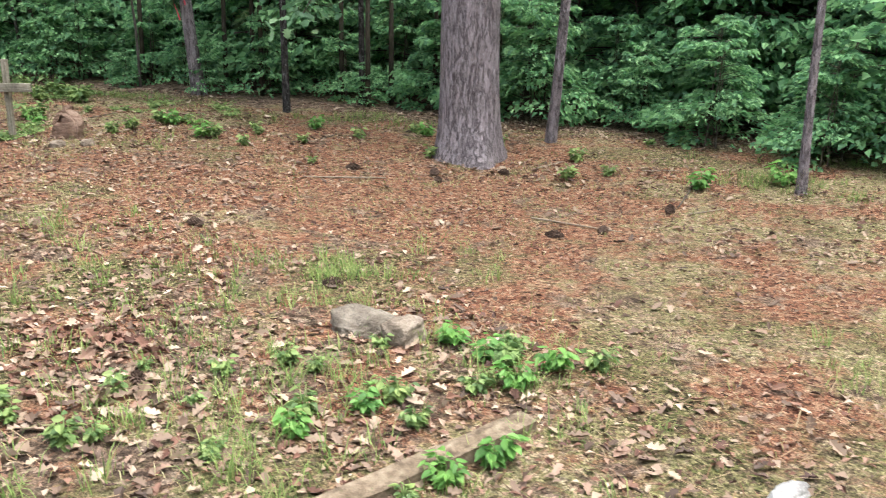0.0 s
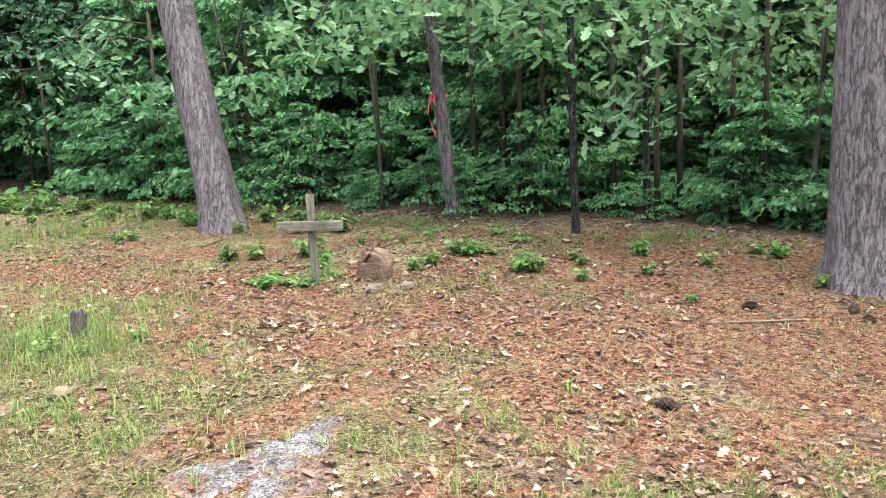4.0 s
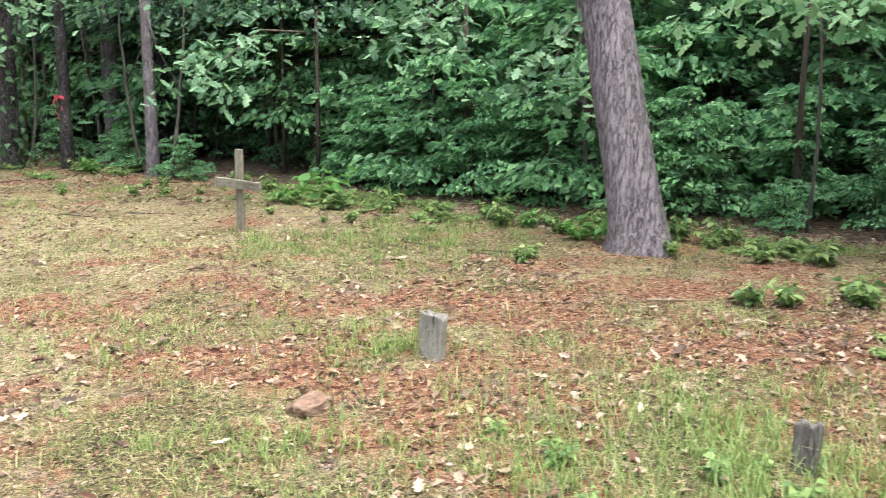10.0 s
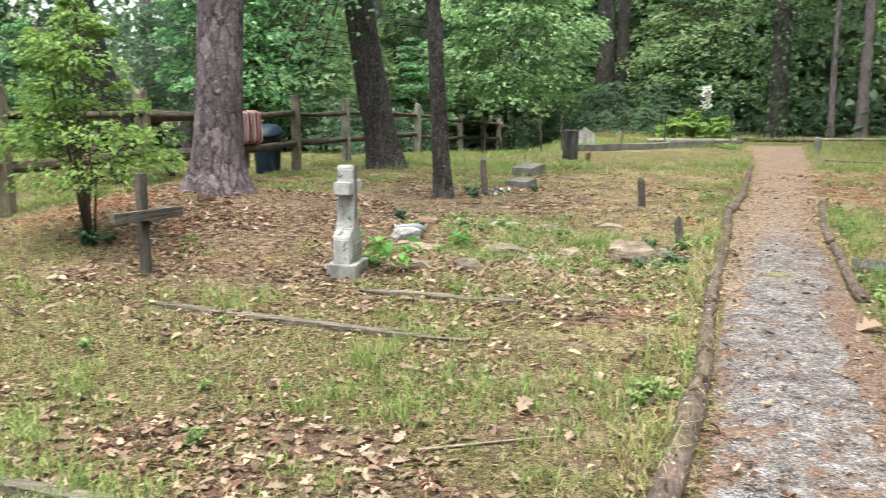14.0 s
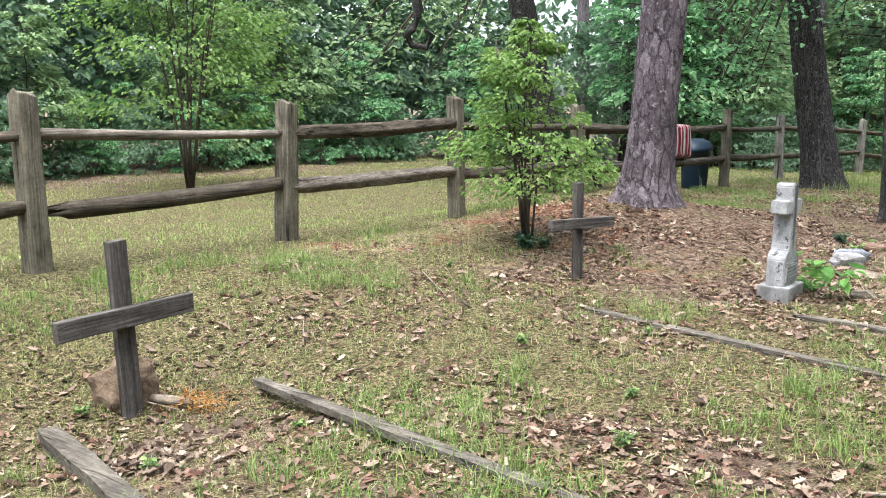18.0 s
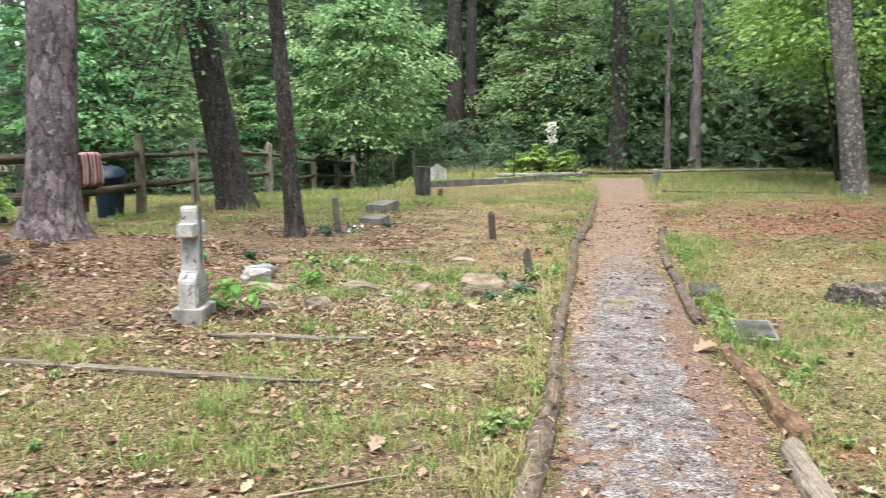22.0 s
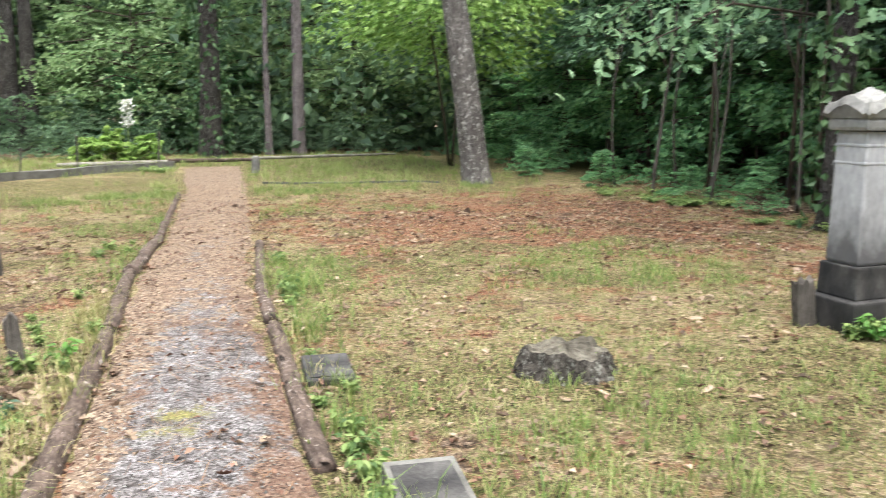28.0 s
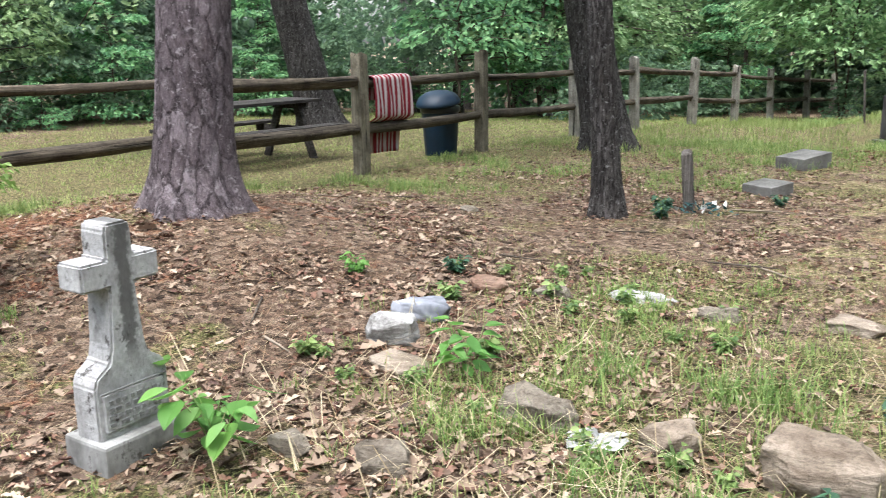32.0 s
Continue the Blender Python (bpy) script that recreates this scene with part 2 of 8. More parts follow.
def ground_mat():
    m, n, l, bsdf = material("forest_ground", 0.95, 0.0, 0.1)
    v = mapped(n, l, 1.0)
    a = n.new("ShaderNodeAttribute")
    a.attribute_name = "cover"
    sep = n.new("ShaderNodeSeparateColor")
    l.new(a.outputs["Color"], sep.inputs[0])
    fine, speck = noise_tex(n, l, v, 34.0, 6, 0.75), noise_tex(n, l, v, 95.0, 4, 0.75)
    straw, h1, _ = scraps(n, l, v, 46.0, [(0.075, 0.058, 0.034), (0.20, 0.165, 0.085), (0.265, 0.245, 0.115), (0.215, 0.205, 0.092), (0.44, 0.365, 0.24), (0.33, 0.225, 0.155), (0.19, 0.185, 0.075)])
    needle, h2, _ = scraps(n, l, v, 40.0, [(0.055, 0.026, 0.018), (0.18, 0.076, 0.045), (0.30, 0.15, 0.09), (0.23, 0.11, 0.064), (0.40, 0.26, 0.17), (0.15, 0.06, 0.036)])
    moss, h3, _ = scraps(n, l, v, 60.0, [(0.03, 0.026, 0.014), (0.10, 0.097, 0.04), (0.165, 0.165, 0.062), (0.34, 0.28, 0.16), (0.12, 0.135, 0.045), (0.21, 0.15, 0.095), (0.06, 0.05, 0.026)])
    brown, h4, _ = scraps(n, l, v, 26.0, [(0.04, 0.028, 0.021), (0.12, 0.082, 0.057), (0.21, 0.15, 0.105), (0.15, 0.10, 0.072), (0.34, 0.26, 0.195), (0.08, 0.053, 0.038)])

    def patches(chan, scale):
        k = n.new("ShaderNodeMath")
        k.operation = "MULTIPLY_ADD"
        l.new(noise_tex(n, l, v, scale, 7, 0.68), k.inputs[0])
        k.inputs[1].default_value = 2.4
        l.new(chan, k.inputs[2])
        return ramp(n, l, halved(k.outputs[0]), [(0.68, (0, 0, 0)), (0.77, (1, 1, 1))])

    def halved(s):
        k = n.new("ShaderNodeMath")
        k.operation = "MULTIPLY"
        l.new(s, k.inputs[0])
        k.inputs[1].default_value = 0.5
        return k.outputs[0]

    c = blend(n, l, patches(sep.outputs[0], 1.3), straw, needle)
    c = blend(n, l, patches(sep.outputs[2], 2.9), c, brown)
    c = blend(n, l, patches(sep.outputs[1], 1.1), c, moss)
    c = blend(n, l, 0.85, c, ramp(n, l, speck, [(0.36, (0.10, 0.085, 0.075)), (0.5, (0.72, 0.71, 0.70)), (0.66, (1.6, 1.57, 1.53))]), "MULTIPLY")
    c = blend(n, l, ramp(n, l, noise_tex(n, l, v, 58.0, 3, 0.6), [(0.64, (0, 0, 0)), (0.70, (0.8, 0.8, 0.8))]), c, (0.34, 0.28, 0.18))
    c = blend(n, l, ramp(n, l, noise_tex(n, l, v, 21.0, 5, 0.7), [(0.35, (0.7, 0.7, 0.7)), (0.44, (0, 0, 0))]), c, (0.05, 0.037, 0.025))
    l.new(c, bsdf.inputs["Base Color"])
    bumped(n, l, bsdf, fine, 1.0, 0.04)
    return m


def gravel_mat():
    m, n, l, bsdf = material("gravel", 0.9, 0.0, 0.2)
    v = mapped(n, l, 1.0)
    cells = n.new("ShaderNodeTexVoronoi")
    cells.inputs["Scale"].default_value = 105.0
    l.new(v, cells.inputs["Vector"])
    sepc = n.new("ShaderNodeSeparateColor")
    l.new(cells.outputs["Color"], sepc.inputs[0])
    stone = ramp(n, l, sepc.outputs[0], [(0.0, (0.04, 0.036, 0.034)), (0.3, (0.09, 0.085, 0.084)), (0.7, (0.165, 0.158, 0.16)), (1.0, (0.24, 0.233, 0.237))])
    stone = blend(n, l, 0.8, stone, ramp(n, l, noise_tex(n, l, v, 17.0, 8, 0.74), [(0.38, (0.3, 0.25, 0.22)), (0.48, (0.85, 0.82, 0.81)), (0.64, (1.45, 1.44, 1.45))]), "MULTIPLY")
    stone = blend(n, l, 0.9, stone, ramp(n, l, noise_tex(n, l, v, 5.0, 6, 0.68), [(0.36, (0.6, 0.56, 0.54)), (0.5, (1.05, 1.04, 1.04)), (0.62, (1.42, 1.42, 1.44))]), "MULTIPLY")
    soil, _, _ = scraps(n, l, v, 70.0, [(0.03, 0.019, 0.014), (0.085, 0.05, 0.036), (0.14, 0.09, 0.066), (0.105, 0.06, 0.042), (0.20, 0.145, 0.11), (0.055, 0.033, 0.024)])
    red, _, _ = scraps(n, l, v, 64.0, [(0.035, 0.02, 0.015), (0.10, 0.064, 0.045), (0.18, 0.13, 0.092), (0.14, 0.095, 0.068), (0.33, 0.265, 0.20), (0.085, 0.058, 0.042)])
    a = n.new("ShaderNodeAttribute")
    a.attribute_name = "cover"
    sep = n.new("ShaderNodeSeparateColor")
    l.new(a.outputs["Color"], sep.inputs[0])

    def mask(chan, scale, gain, lo, hi):
        k = n.new("ShaderNodeMath")
        k.operation = "MULTIPLY_ADD"
        l.new(noise_tex(n, l, v, scale, 10, 0.75), k.inputs[0])
        k.inputs[1].default_value = gain
        l.new(chan, k.inputs[2])
        return ramp(n, l, k.outputs[0], [(lo, (0, 0, 0)), (hi, (1, 1, 1))])

    c = blend(n, l, mask(sep.outputs[1], 3.6, 1.52, 0.90, 1.08), stone, soil)
    c = blend(n, l, mask(sep.outputs[0], 5.5, 1.3, 0.92, 1.08), c, red)
    c = blend(n, l, mask(sep.outputs[2], 5.0, 1.0, 0.86, 0.96), c, ramp(n, l, noise_tex(n, l, v, 60.0, 5, 0.7), [(0.35, (0.05, 0.05, 0.02)), (0.5, (0.15, 0.14, 0.05)), (0.65, (0.24, 0.22, 0.09))]))
    l.new(c, bsdf.inputs["Base Color"])
    bumped(n, l, bsdf, cells.outputs["Distance"], 0.7, 0.012)
    return m


def cross_stone_mat():
    """Pale stone with a black streak of lichen down its shaft and specks all over."""
    m = mottled("cross_stone", (0.20, 0.195, 0.19), (0.37, 0.365, 0.36), (0.50, 0.495, 0.49), 9.0, 0.9, (1, 1, 0.6), (0.075, 0.07, 0.066), 0.575, 0.8, 0.008)
    n, l = m.node_tree.nodes, m.node_tree.links
    bsdf = n["Principled BSDF"]
    under = bsdf.inputs["Base Color"].links[0].from_socket
    c = n.new("ShaderNodeTexCoord")
    xyz = n.new("ShaderNodeSeparateXYZ")
    l.new(c.outputs["Object"], xyz.inputs[0])
    wob = noise_tex(n, l, c.outputs["Object"], 22.0, 6, 0.7)

    def calc(op, a, k, third=None):
        q = n.new("ShaderNodeMath")
        q.operation = op
        l.new(a, q.inputs[0])
        if isinstance(k, float):
            q.inputs[1].default_value = k
        else:
            l.new(k, q.inputs[1])
        return q.outputs[0]

    off = calc("ADD", calc("ABSOLUTE", calc("ADD", xyz.outputs["Y"], -0.012), 0.0), calc("MULTIPLY", wob, -0.09))
    streak = ramp(n, l, calc("ADD", off, 0.5), [(0.476, (1, 1, 1)), (0.492, (0, 0, 0))])
    high = ramp(n, l, xyz.outputs["Z"], [(0.32, (0, 0, 0)), (0.42, (1, 1, 1))])
    both = blend(n, l, 1.0, streak, high, "MULTIPLY")
    l.new(blend(n, l, blend(n, l, 1.0, both, (0.8, 0.8, 0.8), "MULTIPLY"), under, (0.06, 0.058, 0.055)), bsdf.inputs["Base Color"])
    return m


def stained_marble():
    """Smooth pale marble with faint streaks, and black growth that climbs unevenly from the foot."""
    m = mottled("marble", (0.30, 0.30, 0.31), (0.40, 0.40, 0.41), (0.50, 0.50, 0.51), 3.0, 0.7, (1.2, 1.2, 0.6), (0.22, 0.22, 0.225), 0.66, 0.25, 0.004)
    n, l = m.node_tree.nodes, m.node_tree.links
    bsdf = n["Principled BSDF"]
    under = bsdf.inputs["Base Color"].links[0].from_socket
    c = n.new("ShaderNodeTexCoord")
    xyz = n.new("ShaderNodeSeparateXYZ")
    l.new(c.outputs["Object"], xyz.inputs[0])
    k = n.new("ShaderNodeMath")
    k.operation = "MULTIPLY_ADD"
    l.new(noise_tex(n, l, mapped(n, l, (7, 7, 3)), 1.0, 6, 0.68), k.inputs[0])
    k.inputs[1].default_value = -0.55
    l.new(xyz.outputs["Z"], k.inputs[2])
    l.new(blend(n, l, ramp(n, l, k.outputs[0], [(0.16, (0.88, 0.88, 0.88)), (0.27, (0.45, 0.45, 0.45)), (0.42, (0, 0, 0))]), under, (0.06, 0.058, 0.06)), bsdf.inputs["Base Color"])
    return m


M = {
    "cross_stone": cross_stone_mat(),
    "ground": ground_mat(),
    "gravel": gravel_mat(),
    "pine_bark": barky("pine_bark", (0.09, 0.075, 0.077), (0.195, 0.168, 0.173), (0.30, 0.268, 0.278), (0.31, 0.29, 0.30), 0.70, 14.0, 0.24, 0.65, 0.06, 0.12, 0.02),
    "plate_bark": barky("plate_bark", (0.055, 0.042, 0.045), (0.15, 0.123, 0.133), (0.29, 0.25, 0.268), (0.36, 0.32, 0.335), 0.66, 11.0, 0.42, 1.0, 0.10, 0.5, 0.045, True),
    "grey_bark": barky("grey_bark", (0.018, 0.016, 0.015), (0.056, 0.051, 0.047), (0.15, 0.14, 0.136), (0.28, 0.28, 0.27), 0.67, 17.0, 0.20, 0.9, 0.14, 0.25, 0.04),
    "lichen_bark": barky("lichen_bark", (0.05, 0.045, 0.043), (0.13, 0.12, 0.114), (0.23, 0.217, 0.207), (0.47, 0.465, 0.44), 0.64, 7.5, 0.4, 0.5, 0.06),
    "twig_bark": mottled("twig_bark", (0.03, 0.025, 0.02), (0.075, 0.06, 0.045), (0.13, 0.105, 0.085), 14.0, 0.9, (1, 1, 0.3)),
    "stem_bark": mottled("stem_bark", (0.05, 0.043, 0.037), (0.11, 0.098, 0.085), (0.19, 0.172, 0.152), 14.0, 0.9, (1, 1, 0.3)),
    "stump_bark": barky("stump_bark", (0.018, 0.016, 0.014), (0.07, 0.063, 0.055), (0.17, 0.155, 0.138), (0.30, 0.30, 0.27), 0.64, 16.0, 0.5, 0.8, 0.1, 0.25, 0.03),
    "pale_stem": mottled("pale_stem", (0.16, 0.13, 0.10), (0.24, 0.2, 0.15), (0.33, 0.28, 0.22), 14.0, 0.9, (1, 1, 0.3)),
    "post_wood": grained("post_wood", (0.052, 0.045, 0.033), (0.15, 0.134, 0.10), (0.28, 0.262, 0.208), 2, (0.30, 0.31, 0.26), 0.66, 80.0, 20.0),
    "grey_post": grained("grey_post", (0.10, 0.095, 0.082), (0.22, 0.21, 0.185), (0.36, 0.35, 0.31), 2, (0.36, 0.37, 0.33), 0.64, 80.0, 20.0),
    "rail_wood": grained("rail_wood", (0.022, 0.018, 0.014), (0.075, 0.062, 0.047), (0.16, 0.138, 0.105), 1, (0.24, 0.25, 0.21), 0.66, 75.0, 24.0),
    "grey_wood": grained("grey_wood", (0.028, 0.025, 0.023), (0.092, 0.083, 0.076), (0.20, 0.187, 0.172), 2, None, 0.6, 110.0, 26.0),
    "grey_bar": grained("grey_bar", (0.028, 0.025, 0.023), (0.092, 0.083, 0.076), (0.20, 0.187, 0.172), 1, None, 0.6, 110.0, 26.0),
    "pale_wood": grained("pale_wood", (0.10, 0.09, 0.068), (0.22, 0.20, 0.155), (0.34, 0.32, 0.26), 2, (0.2, 0.21, 0.15), 0.68, 110.0, 26.0),
    "pale_bar": grained("pale_bar", (0.12, 0.105, 0.08), (0.25, 0.23, 0.18), (0.38, 0.36, 0.29), 1, (0.2, 0.21, 0.15), 0.68, 110.0, 26.0),
    "log_wood": grained("log_wood", (0.028, 0.021, 0.018), (0.085, 0.063, 0.053), (0.19, 0.155, 0.136), 1, (0.36, 0.32, 0.29), 0.60, 55.0, 26.0, 5.0),
    "board_wood": grained("board_wood", (0.04, 0.034, 0.027), (0.11, 0.098, 0.08), (0.215, 0.198, 0.168), 0, (0.11, 0.13, 0.065), 0.64, 80.0, 24.0, 1.6),
    "carved": plain("carved", (0.18, 0.177, 0.17), 0.9),
    "table_wood": mottled("table_wood", (0.012, 0.011, 0.01), (0.035, 0.031, 0.028), (0.09, 0.082, 0.074), 6.0, 0.9, (0.6, 6, 6), None, 0.6, 0.6, 0.006),
    "tan_board": mottled("tan_board", (0.07, 0.05, 0.032), (0.18, 0.135, 0.09), (0.31, 0.25, 0.18), 7.0, 0.9, (3, 3, 3), (0.10, 0.11, 0.05), 0.62, 0.8, 0.01),
    "split_wood": grained("split_wood", (0.05, 0.041, 0.033), (0.155, 0.132, 0.108), (0.32, 0.29, 0.25), 1, (0.36, 0.36, 0.33), 0.64, 80.0, 26.0),
    "rot_wood": grained("rot_wood", (0.035, 0.02, 0.014), (0.12, 0.072, 0.048), (0.27, 0.19, 0.135), 1, (0.14, 0.07, 0.04), 0.64, 60.0, 26.0, 4.0),
    "stump_top": mottled("stump_top", (0.05, 0.044, 0.035), (0.15, 0.135, 0.108), (0.30, 0.275, 0.23), 12.0, 0.95, (1, 1, 1), (0.14, 0.17, 0.07), 0.62, 0.9, 0.02),
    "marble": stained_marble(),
    "slate": mottled("slate", (0.11, 0.116, 0.134), (0.25, 0.262, 0.295), (0.41, 0.425, 0.47), 3.0, 0.75, (1, 1, 0.3), (0.08, 0.08, 0.08), 0.66, 0.4, 0.005),
    "slate_dark": mottled("slate_dark", (0.018, 0.018, 0.019), (0.045, 0.043, 0.042), (0.11, 0.105, 0.1), 6.0, 0.8, (1, 1, 0.5), (0.2, 0.19, 0.18), 0.67, 0.5, 0.006),
    "concrete": mottled("concrete", (0.0707, 0.0687, 0.0619), (0.133, 0.128, 0.117), (0.195, 0.19, 0.177), 5.0, 0.9, (1, 1, 1), (0.053, 0.0619, 0.0354), 0.62, 0.5, 0.006),
    "weathered": mottled("weathered", (0.0936, 0.09, 0.085), (0.23, 0.227, 0.216), (0.36, 0.356, 0.346), 5.0, 0.9, (1, 1, 0.6), (0.072, 0.0684, 0.0612), 0.6, 0.5, 0.006),
    "rock_grey": rocky("rock_grey", (0.07, 0.057, 0.043), (0.165, 0.14, 0.11), (0.29, 0.255, 0.21), (0.134, 0.131, 0.0803), 0.66),
    "rock_tan": rocky("rock_tan", (0.11, 0.085, 0.062), (0.215, 0.173, 0.132), (0.35, 0.295, 0.235), (0.17, 0.16, 0.12), 0.66),
    "rock_brown": rocky("rock_brown", (0.06, 0.042, 0.028), (0.16, 0.112, 0.075), (0.30, 0.225, 0.155), (0.12, 0.11, 0.075), 0.66, 2.2),
    "rock_red": rocky("rock_red", (0.08, 0.048, 0.034), (0.19, 0.12, 0.085), (0.29, 0.205, 0.155), (0.21, 0.2, 0.18), 0.64),
    "rock_white": rocky("rock_white", (0.128, 0.119, 0.111), (0.289, 0.281, 0.268), (0.468, 0.463, 0.451), (0.102, 0.0935, 0.085), 0.68),
    "bin_blue": plain("bin_blue", (0.004, 0.02, 0.042), 0.5, 0.4),
    "bin_bag": plain("bin_bag", (0.018, 0.018, 0.02), 0.3, 0.5),
    "ribbon": plain("ribbon", (0.80, 0.12, 0.17), 0.5),
    "cone": mottled("cone", (0.03, 0.02, 0.015), (0.085, 0.055, 0.04), (0.19, 0.13, 0.1), 20.0, 0.9),
    "leaf_wood": leafy("leaf_wood", [(0.0813, 0.188, 0.104), (0.156, 0.325, 0.159), (0.237, 0.438, 0.207), (0.35, 0.575, 0.29)], 0.55),
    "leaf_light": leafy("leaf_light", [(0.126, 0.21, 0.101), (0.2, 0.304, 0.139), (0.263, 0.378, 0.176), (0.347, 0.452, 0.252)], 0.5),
    "leaf_young": leafy("leaf_young", [(0.11, 0.20, 0.05), (0.18, 0.29, 0.075), (0.27, 0.38, 0.115)], 0.5),
    "leaf_oak": leafy("leaf_oak", [(0.08, 0.16, 0.0878), (0.13, 0.24, 0.128), (0.2, 0.33, 0.189), (0.28, 0.42, 0.24)], 0.45, 0.55),
    # lighter copy of leaf_oak: the light on the sprays is put into its colour
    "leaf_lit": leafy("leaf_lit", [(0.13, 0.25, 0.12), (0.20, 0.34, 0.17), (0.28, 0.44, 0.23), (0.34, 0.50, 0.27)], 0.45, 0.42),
    # darker copy of leaf_oak: the wood's shade is put into its colour
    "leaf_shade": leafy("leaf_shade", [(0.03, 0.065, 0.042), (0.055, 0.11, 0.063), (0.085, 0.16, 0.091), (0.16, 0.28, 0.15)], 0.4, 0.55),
    "leaf_maple": leafy("leaf_maple", [(0.10, 0.20, 0.09), (0.19, 0.32, 0.14), (0.28, 0.42, 0.20), (0.38, 0.52, 0.28)], 0.5, 0.55),
    "leaf_yellow": leafy("leaf_yellow", [(0.13, 0.23, 0.06), (0.23, 0.37, 0.09), (0.33, 0.48, 0.14), (0.43, 0.57, 0.21)], 0.55, 0.55),
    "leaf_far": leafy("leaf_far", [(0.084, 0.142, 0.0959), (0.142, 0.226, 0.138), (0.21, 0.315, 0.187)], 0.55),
    "leaf_pine": leafy("leaf_pine", [(0.03, 0.07, 0.03), (0.06, 0.12, 0.05), (0.10, 0.17, 0.075)], 0.2),
    "grass_green": leafy("grass_green", [(0.085, 0.145, 0.04), (0.145, 0.22, 0.06), (0.21, 0.28, 0.08), (0.29, 0.32, 0.12)], 0.3, 0.6),
    "grass_turf": leafy("grass_turf", [(0.08, 0.13, 0.035), (0.145, 0.215, 0.058), (0.22, 0.285, 0.088), (0.34, 0.35, 0.15), (0.46, 0.40, 0.24)], 0.3, 0.6),
    "grass_lawn": leafy("grass_lawn", [(0.16, 0.22, 0.06), (0.26, 0.32, 0.10), (0.38, 0.41, 0.17)], 0.3, 0.6),
    "grass_dry": leafy("grass_dry", [(0.15, 0.17, 0.052), (0.22, 0.225, 0.08), (0.30, 0.265, 0.12), (0.41, 0.345, 0.205)], 0.2, 0.7),
    "grass_straw": leafy("grass_straw", [(0.22, 0.17, 0.10), (0.34, 0.28, 0.18), (0.46, 0.40, 0.28)], 0.2, 0.7),
    "weed_dark": leafy("weed_dark", [(0.025, 0.06, 0.038), (0.045, 0.10, 0.06), (0.08, 0.16, 0.09)], 0.35, 0.45),
    "weed_green": leafy("weed_green", [(0.09, 0.15, 0.055), (0.15, 0.23, 0.075), (0.23, 0.32, 0.11), (0.30, 0.37, 0.14)], 0.45, 0.5),
    "weed_bright": leafy("weed_bright", [(0.08, 0.19, 0.045), (0.13, 0.28, 0.065), (0.19, 0.36, 0.09)], 0.45, 0.5),
    "litter_tan": leafy("litter_tan", [(0.055, 0.034, 0.025), (0.15, 0.096, 0.07), (0.22, 0.152, 0.112), (0.30, 0.215, 0.16), (0.43, 0.33, 0.255)], 0.1, 0.7),
    "litter_red": leafy("litter_red", [(0.05, 0.022, 0.016), (0.13, 0.058, 0.040), (0.21, 0.11, 0.078), (0.31, 0.20, 0.15)], 0.1, 0.7),
    "dried": leafy("dried", [(0.30, 0.12, 0.03), (0.45, 0.22, 0.06), (0.5, 0.32, 0.14)], 0.15, 0.7),
    "needles": leafy("needles", [(0.099, 0.0396, 0.0198), (0.198, 0.0924, 0.0495), (0.277, 0.158, 0.0924), (0.33, 0.238, 0.145)], 0.1, 0.7),
    "pebble": leafy("pebble", [(0.04, 0.037, 0.035), (0.10, 0.095, 0.093), (0.16, 0.154, 0.154), (0.21, 0.204, 0.204), (0.29, 0.282, 0.282)], 0.0, 0.85),
    "petal": plain("petal", (0.72, 0.73, 0.68), 0.6),
    "paper": plain("paper", (0.44, 0.44, 0.43), 0.8),
}

# ---- building helpers ----
RNG = np.random.default_rng(7)


def raw(name, verts, faces, mat, parent=None, label="", smooth=True):
    me = bpy.data.meshes.new(name)
    me.from_pydata([tuple(v) for v in verts] if not isinstance(verts, np.ndarray) else verts.tolist(), [], faces if isinstance(faces, list) else faces.tolist())
    if smooth:
        me.polygons.foreach_set("use_smooth", np.ones(len(me.polygons), bool))
    me.materials.append(M[mat] if isinstance(mat, str) else mat)
    me.update()
    ob = new(name, me)
    if parent:
        ob.parent = parent
    if label:
        ob["label"] = label
    return ob


def part(name, bm, mat, parent=None, label="", smooth=False):
    """One bmesh as one mesh object under a thing or part."""
    me = bpy.data.meshes.new(name)
    bm.to_mesh(me)
    bm.free()
    if smooth:
        me.polygons.foreach_set("use_smooth", np.ones(len(me.polygons), bool))
    me.materials.append(M[mat] if isinstance(mat, str) else mat)
    ob = new(name, me)
    if parent:
        ob.parent = parent
    if label:
        ob["label"] = label
    return ob


def thing(name, x, y, z, turn, label, category, group="", lean=(0, 0)):
    """An Empty at the base of a thing."""
    e = new(name)
    e.matrix_world = pose(x, y, z, lean[0], lean[1], turn)
    return tagged(e, label, category, group)


LATTICE = np.random.default_rng(3).random((64, 64))


def wavy(x, y, scale=1.0, shift=0):
    """Smooth noise 0..1 over the plan."""
    x, y = np.asarray(x, float) * scale + 17.3 * shift, np.asarray(y, float) * scale + 5.7 * shift
    i, j = np.floor(x).astype(int), np.floor(y).astype(int)
    u, v = x - i, y - j
    u, v = u * u * (3 - 2 * u), v * v * (3 - 2 * v)
    g = lambda a, b: LATTICE[a % 64, b % 64]
    return (g(i, j) * (1 - u) + g(i + 1, j) * u) * (1 - v) + (g(i, j + 1) * (1 - u) + g(i + 1, j + 1) * u) * v


def ease(v):
    v = np.clip(v, 0, 1)
    return v * v * (3 - 2 * v)


def blob(x, y, cx, cy, r):
    return np.exp(-((x - cx) ** 2 + (y - cy) ** 2) / (r * r))


